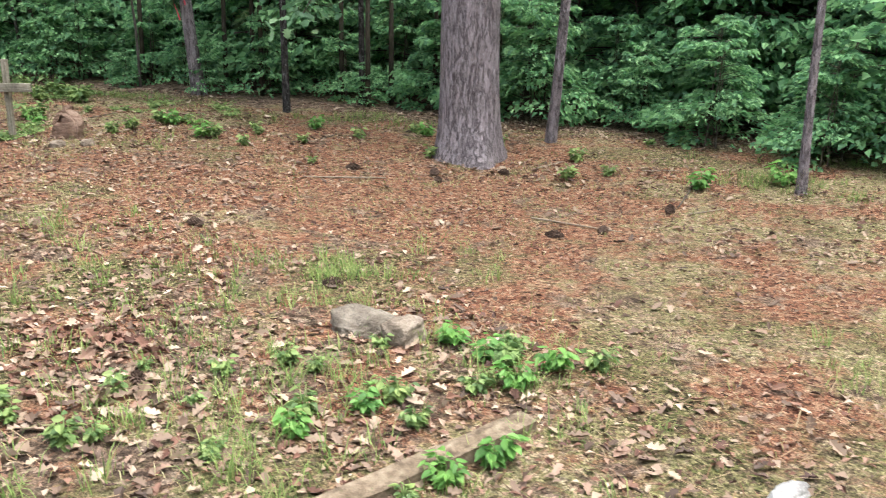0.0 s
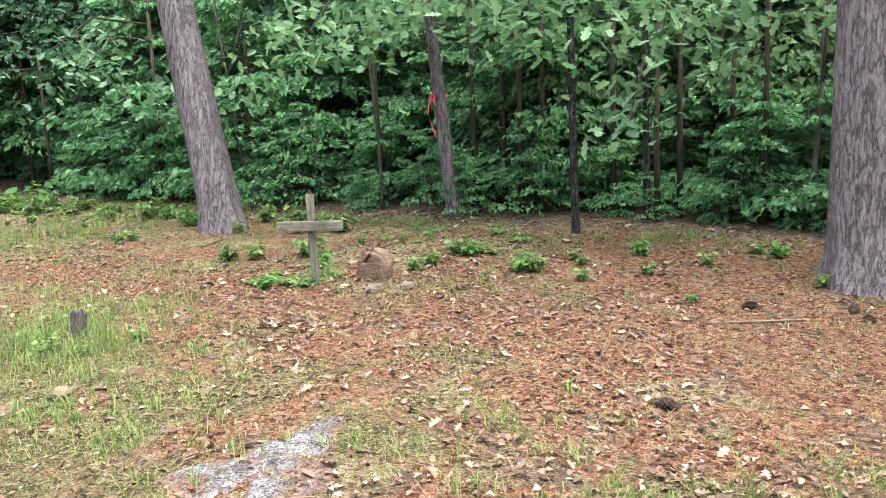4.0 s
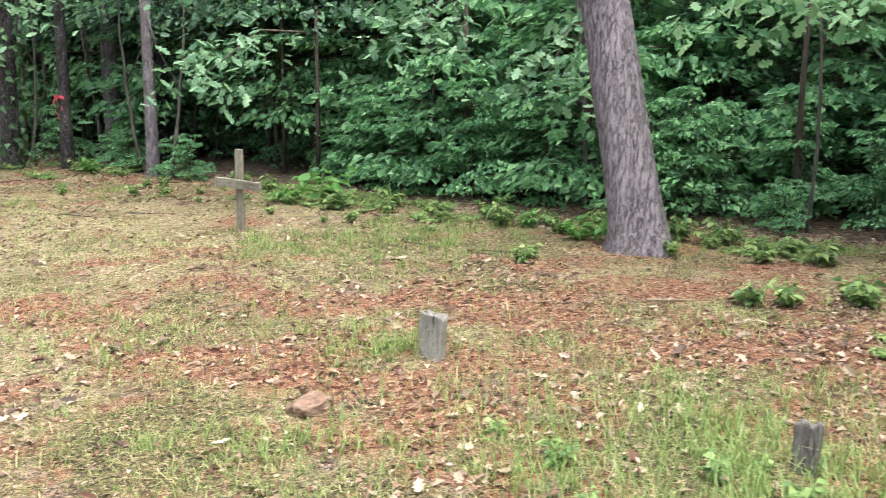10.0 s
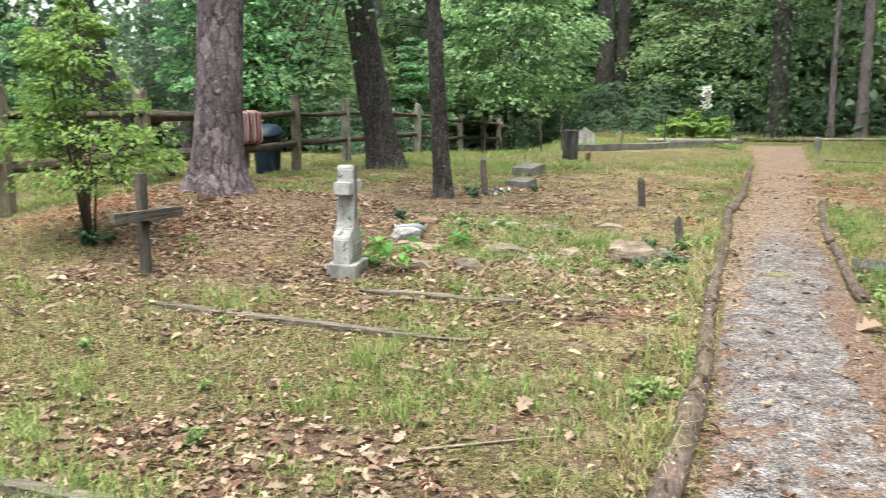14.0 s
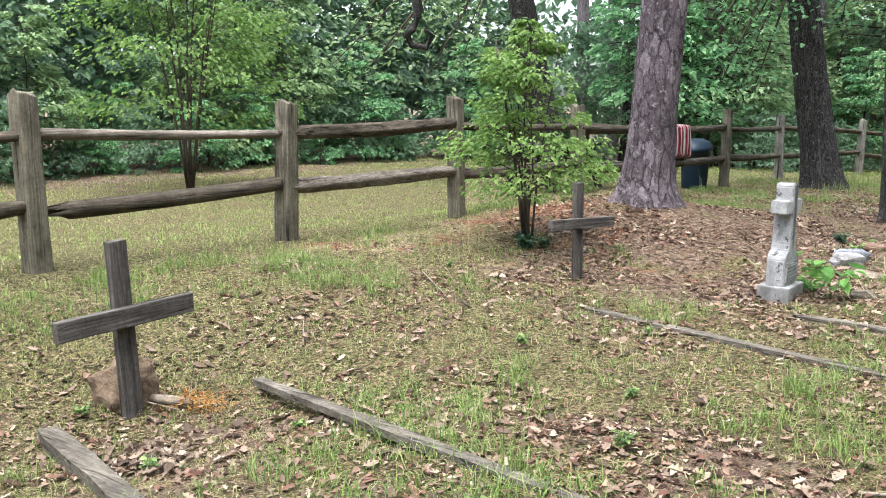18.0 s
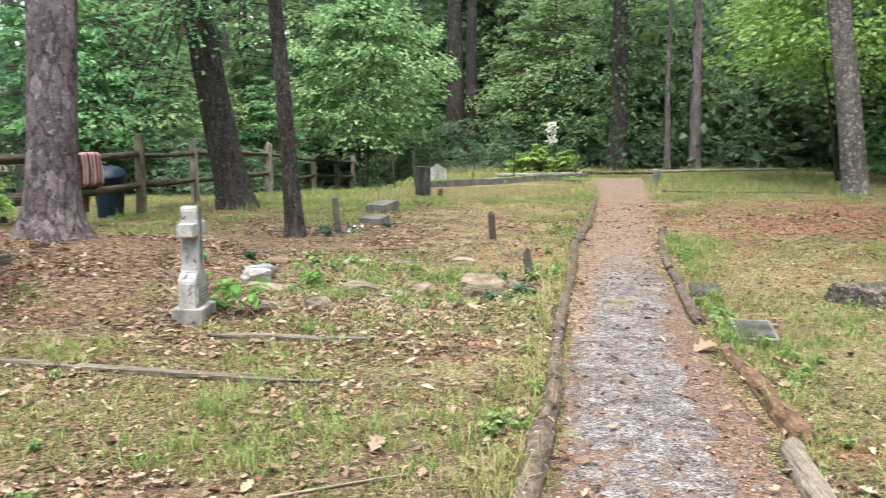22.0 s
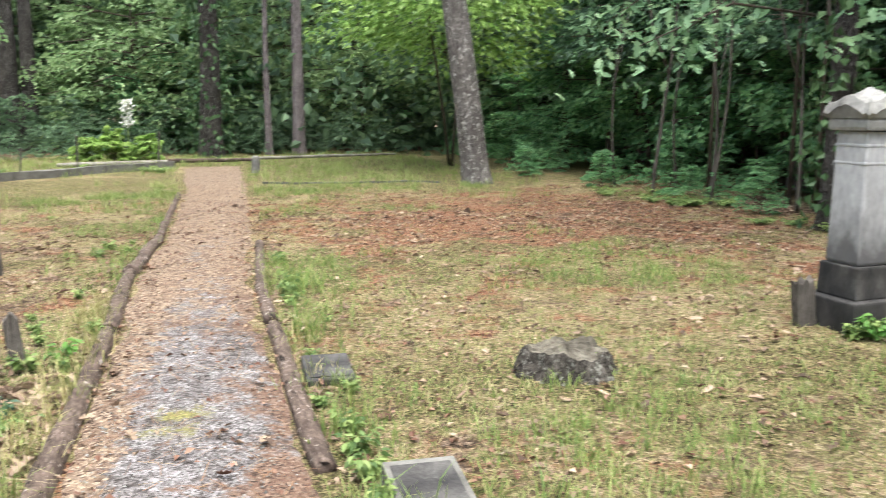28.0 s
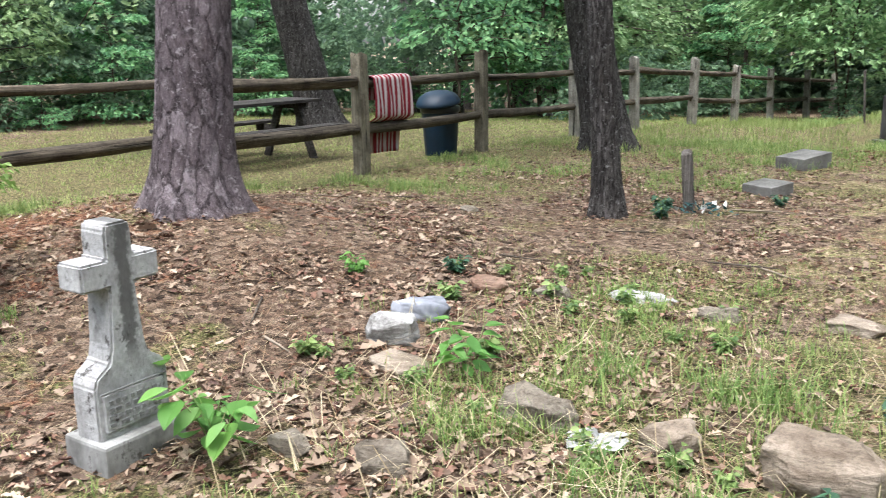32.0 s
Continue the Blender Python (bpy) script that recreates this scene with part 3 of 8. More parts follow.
def land(x, y):
    """The smooth height of the ground."""
    x, y = np.asarray(x, float), np.asarray(y, float)
    z = -0.06 + 0.36 * np.exp(-((x + 5.7) ** 2 + (y - 9.2) ** 2) / 3.4)
    z = z + 0.18 * np.exp(-((x + 7.4) ** 2 / 4.5 + (y - 5) ** 2 / 12)) - 0.265 * np.exp(-((x + 5.3) ** 2 + (y - 2.6) ** 2) / 2.2)
    z = z + 0.075 * np.exp(-((x - 3.9) ** 2 + (y - 7.9) ** 2) / 1.1)
    z = z + 0.10 * np.exp(-((x + 7.7) ** 2 + (y - 3.3) ** 2) / 1.5)
    z = z - 0.13 * np.exp(-((x - 4.4) ** 2 + (y + 6.3) ** 2) / 4)
    return z - np.interp(y, (14, 18, 22, 25, 27.5, 30, 35), (0, 0.08, 0.24, 0.46, 0.62, 0.76, 1.1)) * ease((-2.5 - x) / 2.2)


def lumps(x, y):
    near = np.exp(-(np.asarray(x, float) ** 2 + (np.asarray(y, float) - 6) ** 2) / 900)
    return ((wavy(x, y, 1.7) - 0.5) * 0.035 + (wavy(x, y, 5.0, 1) - 0.5) * 0.018) * near


def hgt(x, y):
    return float(land(x, y) + lumps(x, y))


# the edges of the walk, as x for a given y
LEFT_Y, LEFT_X = (-20, -4, 1, 3.3, 5.0, 7.2, 9.2, 11.2, 12.9, 18, 24), (-1.5, -1.4, -1.25, -1.02, -0.78, -0.57, -0.32, -0.13, 0.2, 0.88, 1.4)
RIGHT_Y, RIGHT_X = (-20, -4, 1, 3.2, 4.6, 6.1, 7, 9.1, 10.3, 12.5, 16.3, 24), (-0.2, -0.15, -0.05, 0.14, 0.29, 0.36, 0.40, 0.62, 0.75, 1.12, 1.72, 2.8)


def left_edge(y):
    return np.interp(y, LEFT_Y, LEFT_X)


def right_edge(y):
    return np.interp(y, RIGHT_Y, RIGHT_X)


def on_walk(x, y, grow=0.0):
    return (x > left_edge(y) - grow) & (x < right_edge(y) + grow) & (y < 23.5)


def cover(x, y):
    """How much red needle, green and brown litter lie at a place."""
    x, y = np.asarray(x, float), np.asarray(y, float)
    red = 0.05 + 0.42 * blob(x, y, 5.6, -5.2, 3.2) + 0.26 * blob(x, y, 3.6, -1.6, 2.4) + 0.62 * blob(x, y, 5.0, 14.0, 2.4) + 0.28 * blob(x, y, 2.6, 2.0, 2.0)
    red = red + 0.16 * np.clip(wavy(x, y, 1.1, 44) - 0.45, 0, 1) * (x > -1.4) + 0.22 * blob(x, y, -4.4, 8.0, 1.5)
    red = red + 0.20 * blob(x, y, 2.4, -5.6, 2.6) + 0.45 * blob(x, y, -5.3, 8.6, 1.7) + 0.22 * blob(x, y, 3.4, 12.0, 2.5) + 0.25 * blob(x, y, 6.6, 8.5, 1.6) + 0.25 * blob(x, y, 5.4, 1.2, 1.6)
    forest = ease((x - 7.3) / 1.4) * ease((16.5 - y) / 3) + ease((y - 27) / 3) + ease((-12.5 - x) / 4)
    green = 0.25 + 0.2 * ease((-1.2 - x) / 2) + 0.20 * blob(x, y, 2.2, -0.6, 1.5) + 0.30 * ease((-6.6 - x) / 1.2) + 0.3 * ease((y - 16) / 3)
    green = green + 0.5 * (wavy(x, y, 0.8, 33) - 0.5) - 0.32 * blob(x, y, -4.2, 9.2, 2.2)
    green = green + 0.12 * blob(x, y, 1.2, -6.2, 2.0) + 0.25 * ease((-3.6 - x) / 1.5) * ease((y - 15.5) / 2) - 0.12 * blob(x, y, -3.4, 11.6, 2.6)
    brown = 0.02 + 0.25 * blob(x, y, -3.4, 4.0, 2.4) + 0.36 * blob(x, y, -3.7, 12.0, 2.9) + 0.28 * blob(x, y, -3.9, 8.6, 1.8) + 0.30 * blob(x, y, -3.0, 4.4, 2.6) + 0.30 * blob(x, y, -2.6, 8.0, 1.5) + 0.25 * blob(x, y, 0.6, -5.5, 2.2)
    brown = brown + 0.12 * ease((-1.2 - x) / 1.5) * ease((x + 6.4) / 1)
    green = green + 0.75 * (blob(x, y, 2.2, -4.95, 0.22) + blob(x, y, 2.56, -2.6, 0.3) + blob(x, y, 2.8, -5.85, 0.2) + blob(x, y, 1.45, -4.67, 0.2))
    return np.clip(red - 0.2 * forest, 0, 1), np.clip(green * (1 - 0.9 * np.clip(forest, 0, 1)) - 0.5 * red, 0, 1), np.clip(brown + 0.9 * forest, 0, 1)


def paint(me, xy, values):
    att = me.color_attributes.new("cover", "FLOAT_COLOR", "POINT")
    att.data.foreach_set("color", np.column_stack([*values, np.ones(len(xy))]).ravel())


# ---- ground: one sheet to the horizon ----
def sheet():
    def steps(lo, hi, d, far):
        inner = np.arange(lo, hi + d / 2, d)
        out, s, v = [], d, hi
        while v < far:
            s *= 1.45
            v += s
            out.append(v)
        below, s, v = [], d, lo
        while v > -far:
            s *= 1.45
            v -= s
            below.append(v)
        return np.array(below[::-1] + list(inner) + out)
    xs, ys = steps(-10, 9.5, 0.16, 900), steps(-10, 26, 0.16, 900)
    gx, gy = np.meshgrid(xs, ys)
    gx, gy = gx.ravel(), gy.ravel()
    z = land(gx, gy) + lumps(gx, gy)
    nx, ny = len(xs), len(ys)
    k = (np.arange(ny - 1)[:, None] * nx + np.arange(nx - 1)).ravel()
    ob = raw("ground", np.column_stack([gx, gy, z]), np.column_stack([k, k + 1, k + nx + 1, k + nx]), "ground")
    paint(ob.data, gx, cover(gx, gy))
    return tagged(ob, "forest clearing ground of dry grass, moss and red pine needles", "ground", kind="structure")


sheet()


def gravel_walk():
    ys = np.arange(-14, 23.4, 0.12)
    us = np.linspace(0, 1, 13)
    verts, att = [], []
    for y in ys:
        l = left_edge(y) + 0.03 + 0.10 * (float(wavy(0.3, y, 3.0, 2)) - 0.5)
        r = right_edge(y) - 0.03 + 0.12 * (float(wavy(0.9, y, 3.0, 3)) - 0.5)
        for u in us:
            x = l + (r - l) * u
            edge = abs(u - 0.5) * 2
            verts.append((x, y, hgt(x, y) + 0.014 - 0.022 * edge ** 4))
            verge = float(ease((u - 0.64) / 0.22) * ease((y - 2.2) / 0.8) * ease((7.2 - y) / 0.6))
            red = 0.40 * float(ease((y - 7.5) / 3.5)) + 0.22 * float(ease((y - 12) / 4)) + 0.40 * float(ease((0.42 - u) / 0.3) * ease((y - 5.5) / 1.5)) + 0.22 * verge
            att.append((red, 0.42 * verge + 0.26 * edge ** 2 + 0.14 * float(wavy(x, y, 1.2, 5)), 0.45 * float(blob(x, y, -0.1, 7.6, 0.35)) + 0.35 * float(blob(x, y, -0.75, 4.6, 0.35)) + 0.25 * float(blob(x, y, 0.35, 9.5, 0.4))))
    n = len(us)
    faces = [(i * n + j, i * n + j + 1, (i + 1) * n + j + 1, (i + 1) * n + j) for i in range(len(ys) - 1) for j in range(n - 1)]
    ob = raw("path", verts, faces, "gravel")
    a = np.array(att)
    paint(ob.data, a, (a[:, 0], a[:, 1], a[:, 2]))
    tagged(ob, "narrow walk of pale grey gravel, strewn with red needles", "path", kind="structure")
    # loose stones of the walk
    rng = np.random.default_rng(19)
    y = rng.uniform(-2.5, 10, 26000)
    x = left_edge(y) + 0.08 + (right_edge(y) - left_edge(y) - 0.16) * rng.beta(1.6, 1.6, 26000)
    keep = rng.random(26000) < np.clip(0.75 - 0.09 * np.clip(y - 5, 0, 9), 0, 1) * (0.25 + 0.9 * wavy(x, y, 2.6, 6))
    x, y = x[keep], y[keep]
    k = len(x)
    size, turn = rng.uniform(0.003, 0.008, k) * rng.uniform(0.7, 1.3, k), rng.random(k) * math.tau
    base = np.array([(1, 0, 0.1), (0.2, 0.9, 0), (-0.9, 0.2, 0.05), (-0.1, -0.85, 0), (0.1, 0.05, 0.75)])
    p = base[None] * rng.uniform(0.7, 1.3, (k, 5, 1)) * size[:, None, None]
    c, q = np.cos(turn)[:, None], np.sin(turn)[:, None]
    v = np.stack([p[:, :, 0] * c - p[:, :, 1] * q + x[:, None], p[:, :, 0] * q + p[:, :, 1] * c + y[:, None], p[:, :, 2] + (land(x, y) + lumps(x, y) + 0.012)[:, None]], 2)
    i = np.arange(k)[:, None] * 5
    f = np.concatenate([i + [0, 1, 4], i + [1, 2, 4], i + [2, 3, 4], i + [3, 0, 4]])
    tagged(raw("loose_gravel", v.reshape(-1, 3), f, "pebble", smooth=False), "loose pale and dark gravel stones on the walk", "gravel", kind="stuff")
    # a bare patch of the same gravel beside the walk
    verts, att = [(1.8, -3.3, hgt(1.8, -3.3) + 0.016)], [(0, 0.08, 0)]
    for k in range(40):
        a = k * math.tau / 40
        r = 1 + 0.35 * math.sin(3 * a + 1) + 0.2 * math.sin(7 * a)
        for s, z in ((0.6, 0.012), (1.0, -0.012)):
            x, y = 1.8 + 0.5 * s * r * math.cos(a), -3.3 + 0.32 * s * r * math.sin(a)
            verts.append((x, y, hgt(x, y) + z))
            att.append((0, 0.7 * s - 0.28, 0))
    faces = [(0, 1 + 2 * k, 1 + 2 * ((k + 1) % 40)) for k in range(40)]
    faces += [(1 + 2 * k, 2 + 2 * k, 2 + 2 * ((k + 1) % 40), 1 + 2 * ((k + 1) % 40)) for k in range(40)]
    ob = raw("gravel_patch", verts, faces, "gravel")
    a = np.array(att)
    paint(ob.data, a, (a[:, 0], a[:, 1], a[:, 2]))
    tagged(ob, "bare patch of pale grey gravel in the dry grass", "gravel", kind="structure")


gravel_walk()


# ---- shapes ----
def tube_verts(points, radii, sides=8, rough=0.0, seed=0, squash=1.0):
    """Rings round a line of points; returns vertices and faces, closed at both ends."""
    rng = np.random.default_rng(seed)
    pts = [Vector(p) for p in points]
    out, faces = [], []
    wob = 1 + rough * (rng.random(sides) - 0.5) * 2
    for i, (p, r) in enumerate(zip(pts, radii)):
        d = (pts[min(i + 1, len(pts) - 1)] - pts[max(i - 1, 0)]).normalized()
        side = d.orthogonal().normalized() if abs(d.z) > 0.9 else Vector((0, 0, 1)).cross(d).normalized()
        up = d.cross(side).normalized()
        for k in range(sides):
            a = math.tau * k / sides
            rr = r * wob[k] * (1 + rough * 0.5 * (rng.random() - 0.5))
            out.append(p + side * (math.cos(a) * rr) + up * (math.sin(a) * rr * squash))
    n = len(pts)
    for i in range(n - 1):
        for k in range(sides):
            faces.append((i * sides + k, i * sides + (k + 1) % sides, (i + 1) * sides + (k + 1) % sides, (i + 1) * sides + k))
    faces += [tuple(range(sides))[::-1], tuple(range((n - 1) * sides, n * sides))]
    return out, faces


def joined(pieces):
    verts, faces = [], []
    for v, f in pieces:
        o = len(verts)
        verts += list(v)
        faces += [tuple(i + o for i in q) for q in f]
    return verts, faces


def stick(a, b, r0, r1, rough=0.15, seed=0, sides=9, rings=8, sag=0.0, ends=0.75, squash=1.0):
    """A weathered beam or log between two points."""
    a, b = Vector(a), Vector(b)
    rng = random.Random(seed)
    pts, rad = [], []
    for i in range(rings + 1):
        u = i / rings
        p = a.lerp(b, u) + Vector((rng.uniform(-1, 1), rng.uniform(-1, 1), rng.uniform(-1, 1))) * r0 * 0.12
        p.z -= sag * math.sin(math.pi * u)
        pts.append(p)
        rad.append((r0 + (r1 - r0) * u) * (ends if i in (0, rings) else 1) * rng.uniform(0.92, 1.06))
    return tube_verts(pts, rad, sides, rough, seed, squash)


def rough_log(a, b, r0, r1, seed, rough=0.2, sag=0.0, jag=0.12, n=40, sides=18, squash=1.0):
    """A split or round log between two points, with long fibres and ragged ends."""
    a, b = Vector(a), Vector(b)
    d = b - a
    length = d.length
    d.normalize()
    side = Vector((0, 0, 1)).cross(d).normalized()
    up = d.cross(side)
    verts, faces = [], []
    for i in range(n + 1):
        u = i / n
        s = u * length
        end = min(1.0, min(u, 1 - u) * length / 0.12)
        p = a + d * s - Vector((0, 0, sag * math.sin(math.pi * u)))
        r = (r0 + (r1 - r0) * u) * (0.6 + 0.4 * end)
        for k in range(sides):
            t = math.tau * k / sides
            c, q = math.cos(t), math.sin(t)
            rr = r * (1 + rough * (noise.noise(Vector((c * 1.2, s * 0.7 + seed, q * 1.2))) + 0.7 * noise.noise(Vector((c * 4, s * 0.9 + seed, q * 4))) + 0.3 * noise.noise(Vector((c * 8, s * 6 + seed, q * 8)))))
            out = d * (jag * noise.noise(Vector((c * 2.5, q * 2.5, seed + (u > 0.5)))) * (1 - end))
            verts.append(p + side * (c * rr) + up * (q * rr * squash) + out)
    for i in range(n):
        for k in range(sides):
            faces.append((i * sides + k, i * sides + (k + 1) % sides, (i + 1) * sides + (k + 1) % sides, (i + 1) * sides + k))
    faces += [tuple(range(sides))[::-1], tuple(range(n * sides, (n + 1) * sides))]
    return verts, faces


def block(sx, sy, sz, bevel=0.01, cuts=0, rough=0.0, seed=0, taper=1.0):
    """A bevelled box standing on z = 0, worn where rough."""
    bm = bmesh.new()
    bmesh.ops.create_cube(bm, size=1.0)
    for v in bm.verts:
        t = taper if v.co.z > 0 else 1.0
        v.co = Vector((v.co.x * sx * t, v.co.y * sy * t, (v.co.z + 0.5) * sz))
    if bevel:
        bmesh.ops.bevel(bm, geom=list(bm.edges), offset=bevel, segments=2, affect="EDGES", profile=0.6)
    if cuts:
        bmesh.ops.subdivide_edges(bm, edges=list(bm.edges), cuts=cuts, use_grid_fill=True)
    if rough:
        for v in bm.verts:
            v.co += Vector(noise.noise_vector(v.co * 14 + Vector((seed * 3.1, seed, 0)))) * rough
    return bm


def moved(bm, m):
    bmesh.ops.transform(bm, matrix=m, verts=list(bm.verts))
    return bm


def grown_plank(name, a, b, width, thick, mat, label, category="plank", seed=0, straight=False, lift=(0.0, 0.0)):
    """A weathered board lying on the ground between two plan points."""
    (x0, y0), (x1, y1) = a, b
    n = 10
    bm = bmesh.new()
    length = math.hypot(x1 - x0, y1 - y0)
    tx, ty = (x1 - x0) / length, (y1 - y0) / length
    rows = []
    rng = random.Random(seed)
    for i in range(n + 1):
        u = i / n
        w = width * rng.uniform(0.88, 1.05) * (0.8 if i in (0, n) else 1)
        cx, cy = x0 + (x1 - x0) * u + rng.uniform(-0.008, 0.008), y0 + (y1 - y0) * u
        z = ((hgt(x0, y0) + lift[0]) * (1 - u) + (hgt(x1, y1) + lift[1]) * u if straight else hgt(cx, cy)) - 0.015
        ring = []
        for s, h in ((-1, 0), (-1, 1), (-0.3, 1.06), (0.35, 0.97), (1, 1), (1, 0)):
            ring.append(bm.verts.new((cx - ty * s * w / 2, cy + tx * s * w / 2, z + h * (thick + 0.015) * rng.uniform(0.93, 1.05))))
        rows.append(ring)
    for p, q in zip(rows, rows[1:]):
        for k in range(6):
            bm.faces.new((p[k], p[(k + 1) % 6], q[(k + 1) % 6], q[k]))
    bm.faces.new(rows[0][::-1])
    bm.faces.new(rows[-1])
    bmesh.ops.recalc_face_normals(bm, faces=list(bm.faces))
    return tagged(part(name, bm, mat), label, category)


def boulder(name, x, y, sx, sy, sz, mat, label, seed=0, turn=0.0, sink=0.3, tilt=0.0, category="stone", group=""):
    rng = random.Random(seed * 11 + 3)
    bm = bmesh.new()
    for k in range(20):
        u = 1 - 2 * (k + 0.5) / 20
        a = k * 2.39996 + rng.uniform(-0.35, 0.35)
        w = math.sqrt(1 - u * u)
        p = Vector((math.cos(a) * w, math.sin(a) * w, u))
        p = Vector([math.copysign(abs(c) ** (0.62 if sz < 0.2 else 1.0), c) for c in p]) * rng.uniform(0.68, 1.05)
        bm.verts.new(p)
    bmesh.ops.convex_hull(bm, input=list(bm.verts))
    bmesh.ops.delete(bm, geom=[v for v in bm.verts if not v.link_faces], context="VERTS")
    bmesh.ops.subdivide_edges(bm, edges=list(bm.edges), cuts=7, use_grid_fill=True)
    at = Vector((seed * 7.3, seed * 1.9, 2))
    for v in bm.verts:
        q = v.co.copy()
        q += Vector(noise.noise_vector(q * 1.8 + at)) * 0.12 + Vector(noise.noise_vector(q * 5 + at)) * 0.055 + Vector(noise.noise_vector(q * 13 + at)) * 0.03
        v.co = Vector((q.x * sx / 2, q.y * sy / 2, (q.z * 0.5 + 0.5 - sink) * sz / (1 - sink)))
    moved(bm, pose(x, y, hgt(x, y), tilt, 0, turn))
    return tagged(part(name, bm, mat, smooth=True), label, category, group)


# ---- trees ----
def trunk_mesh(height, r0, r1, lean=(0.0, 0.0), flare=1.5, sides=28, rings=40, plates=0.0, seed=0, bend=0.15, knots=True, top=None):
    """A tapered trunk with root flare; plates: depth of the bark's relief."""
    rng = np.random.default_rng(seed)
    zs = np.concatenate([np.linspace(-0.15, 0.6, 8), np.linspace(0.7, min(5.0, height * 0.6), rings), np.linspace(min(5.3, height * 0.7), height, 8)])
    bx, by = (rng.random(2) - 0.5) * bend
    roots = rng.random(5) * math.tau
    verts = []
    cells = rng.random((2000, 2))
    cells[:, 0] *= math.tau
    cells[:, 1] *= 5.6
    tone = rng.random(2000)
    for z in zs:
        u = max(z, 0) / height
        r = r0 + (r1 - r0) * u ** 0.8
        f = (flare - 1) * math.exp(-max(z + 0.1, 0) / 0.22)
        cx, cy = lean[0] * max(z, 0) + bx * math.sin(u * 5), lean[1] * max(z, 0) + by * math.sin(u * 4 + 1)
        a = np.arange(sides) * math.tau / sides
        lobes = sum(np.exp(-((np.angle(np.exp(1j * (a - t)))) ** 2) / 0.12) for t in roots)
        rr = r * (1 + f * (0.55 + 0.9 * lobes) + 0.03 * np.sin(3 * a + z) + 0.02 * np.sin(5 * a - 2 * z))
        if plates and z < 5.4:
            da = np.abs(np.angle(np.exp(1j * (a[:, None] - cells[None, :, 0])))) * r0
            d = np.sqrt((da * 1.7) ** 2 + ((z - cells[None, :, 1]) * 0.75) ** 2)
            two = np.partition(d, 1, axis=1)[:, :2]
            which = np.argmin(d, axis=1)
            gap = np.clip((two[:, 1] - two[:, 0]) / 0.022, 0, 1)
            rr = rr + plates * (gap * (0.6 + 0.6 * tone[which]) - 0.8)
        verts += [(cx + q * math.cos(t), cy + q * math.sin(t), z) for q, t in zip(rr, a)]
    faces = [(i * sides + k, i * sides + (k + 1) % sides, (i + 1) * sides + (k + 1) % sides, (i + 1) * sides + k) for i in range(len(zs) - 1) for k in range(sides)]
    faces.append(tuple(range((len(zs) - 1) * sides, len(zs) * sides)))
    return verts, faces


def leaf_quads(pos, along, out_n, length, width, fold=0.25):
    """Folded leaves as arrays: place, direction, normal, length, width."""
    along /= np.linalg.norm(along, axis=1, keepdims=True) + 1e-9
    side = np.cross(along, out_n)
    side /= np.linalg.norm(side, axis=1, keepdims=True) + 1e-9
    nrm = np.cross(side, along)
    l, w = length[:, None], width[:, None]
    a = pos
    b = pos + along * l * 0.45 + side * w * 0.5 + nrm * w * fold
    c = pos + along * l - nrm * l * 0.12
    d = pos + along * l * 0.45 - side * w * 0.5 + nrm * w * fold
    verts = np.stack([a, b, c, d], 1).reshape(-1, 3)
    k = np.arange(len(pos))[:, None] * 4
    faces = np.concatenate([k + [0, 1, 2], k + [0, 2, 3]], 1).reshape(-1, 3)
    return verts, faces


def spray_crown(seed, height, low, radius, sprays, leaves, size, droop=0.35, lift=0.25, flat=0.95, taper=0.6, core=0.0):
    """Leaves on layered sprays round a stem; returns leaves and twigs."""
    rng = np.random.default_rng(seed)
    pos, along, nor, twigs = [], [], [], []
    for s in range(sprays):
        h = low + (height - low) * (s + rng.random()) / sprays
        u = (h - low) / max(height - low, 0.01)
        reach = radius * (1 - taper * u ** 1.5) * rng.uniform(0.55, 1.1)
        az = rng.random() * math.tau
        d = np.array([math.cos(az), math.sin(az), 0])
        crossw = np.array([-d[1], d[0], 0])
        start = core * reach
        end = d * reach + [0, 0, reach * (lift * rng.uniform(0.4, 1.5) - droop * 0.5)]
        twigs.append(((0, 0, h), tuple(np.array([0, 0, h]) + end * 0.55 + [0, 0, 0.06 * reach]), tuple(np.array([0, 0, h]) + end)))
        n = leaves
        q = np.sqrt(rng.random(n)) * 0.9 + 0.12
        fan = (rng.random(n) - 0.5) * 2 * (0.15 + 0.42 * np.sin(np.clip(q, 0, 1) * math.pi * 0.85)) * reach
        p = np.array([0, 0, h]) + end[None] * q[:, None] + crossw[None] * fan[:, None]
        p[:, 2] += -droop * reach * 0.35 * q ** 2 - np.abs(fan) * 0.22 + (rng.random(n) - 0.5) * 0.16 * reach + 0.06 * reach
        a = d[None] * (0.6 + 0.4 * rng.random(n)[:, None]) + crossw[None] * np.sign(fan)[:, None] * (0.4 + 0.6 * rng.random(n)[:, None]) + (rng.random((n, 3)) - 0.5) * 0.7
        a[:, 2] -= 0.15 + 0.5 * rng.random(n)
        w = (rng.random((n, 3)) - 0.5) * 2 * flat
        w[:, 2] += 1
        pos.append(p), along.append(a), nor.append(w)
    pos, along, nor = np.concatenate(pos), np.concatenate(along), np.concatenate(nor)
    ln = size * rng.uniform(0.6, 1.3, len(pos))
    return leaf_quads(pos, along, nor, ln, ln * rng.uniform(0.55, 0.85, len(pos))), twigs


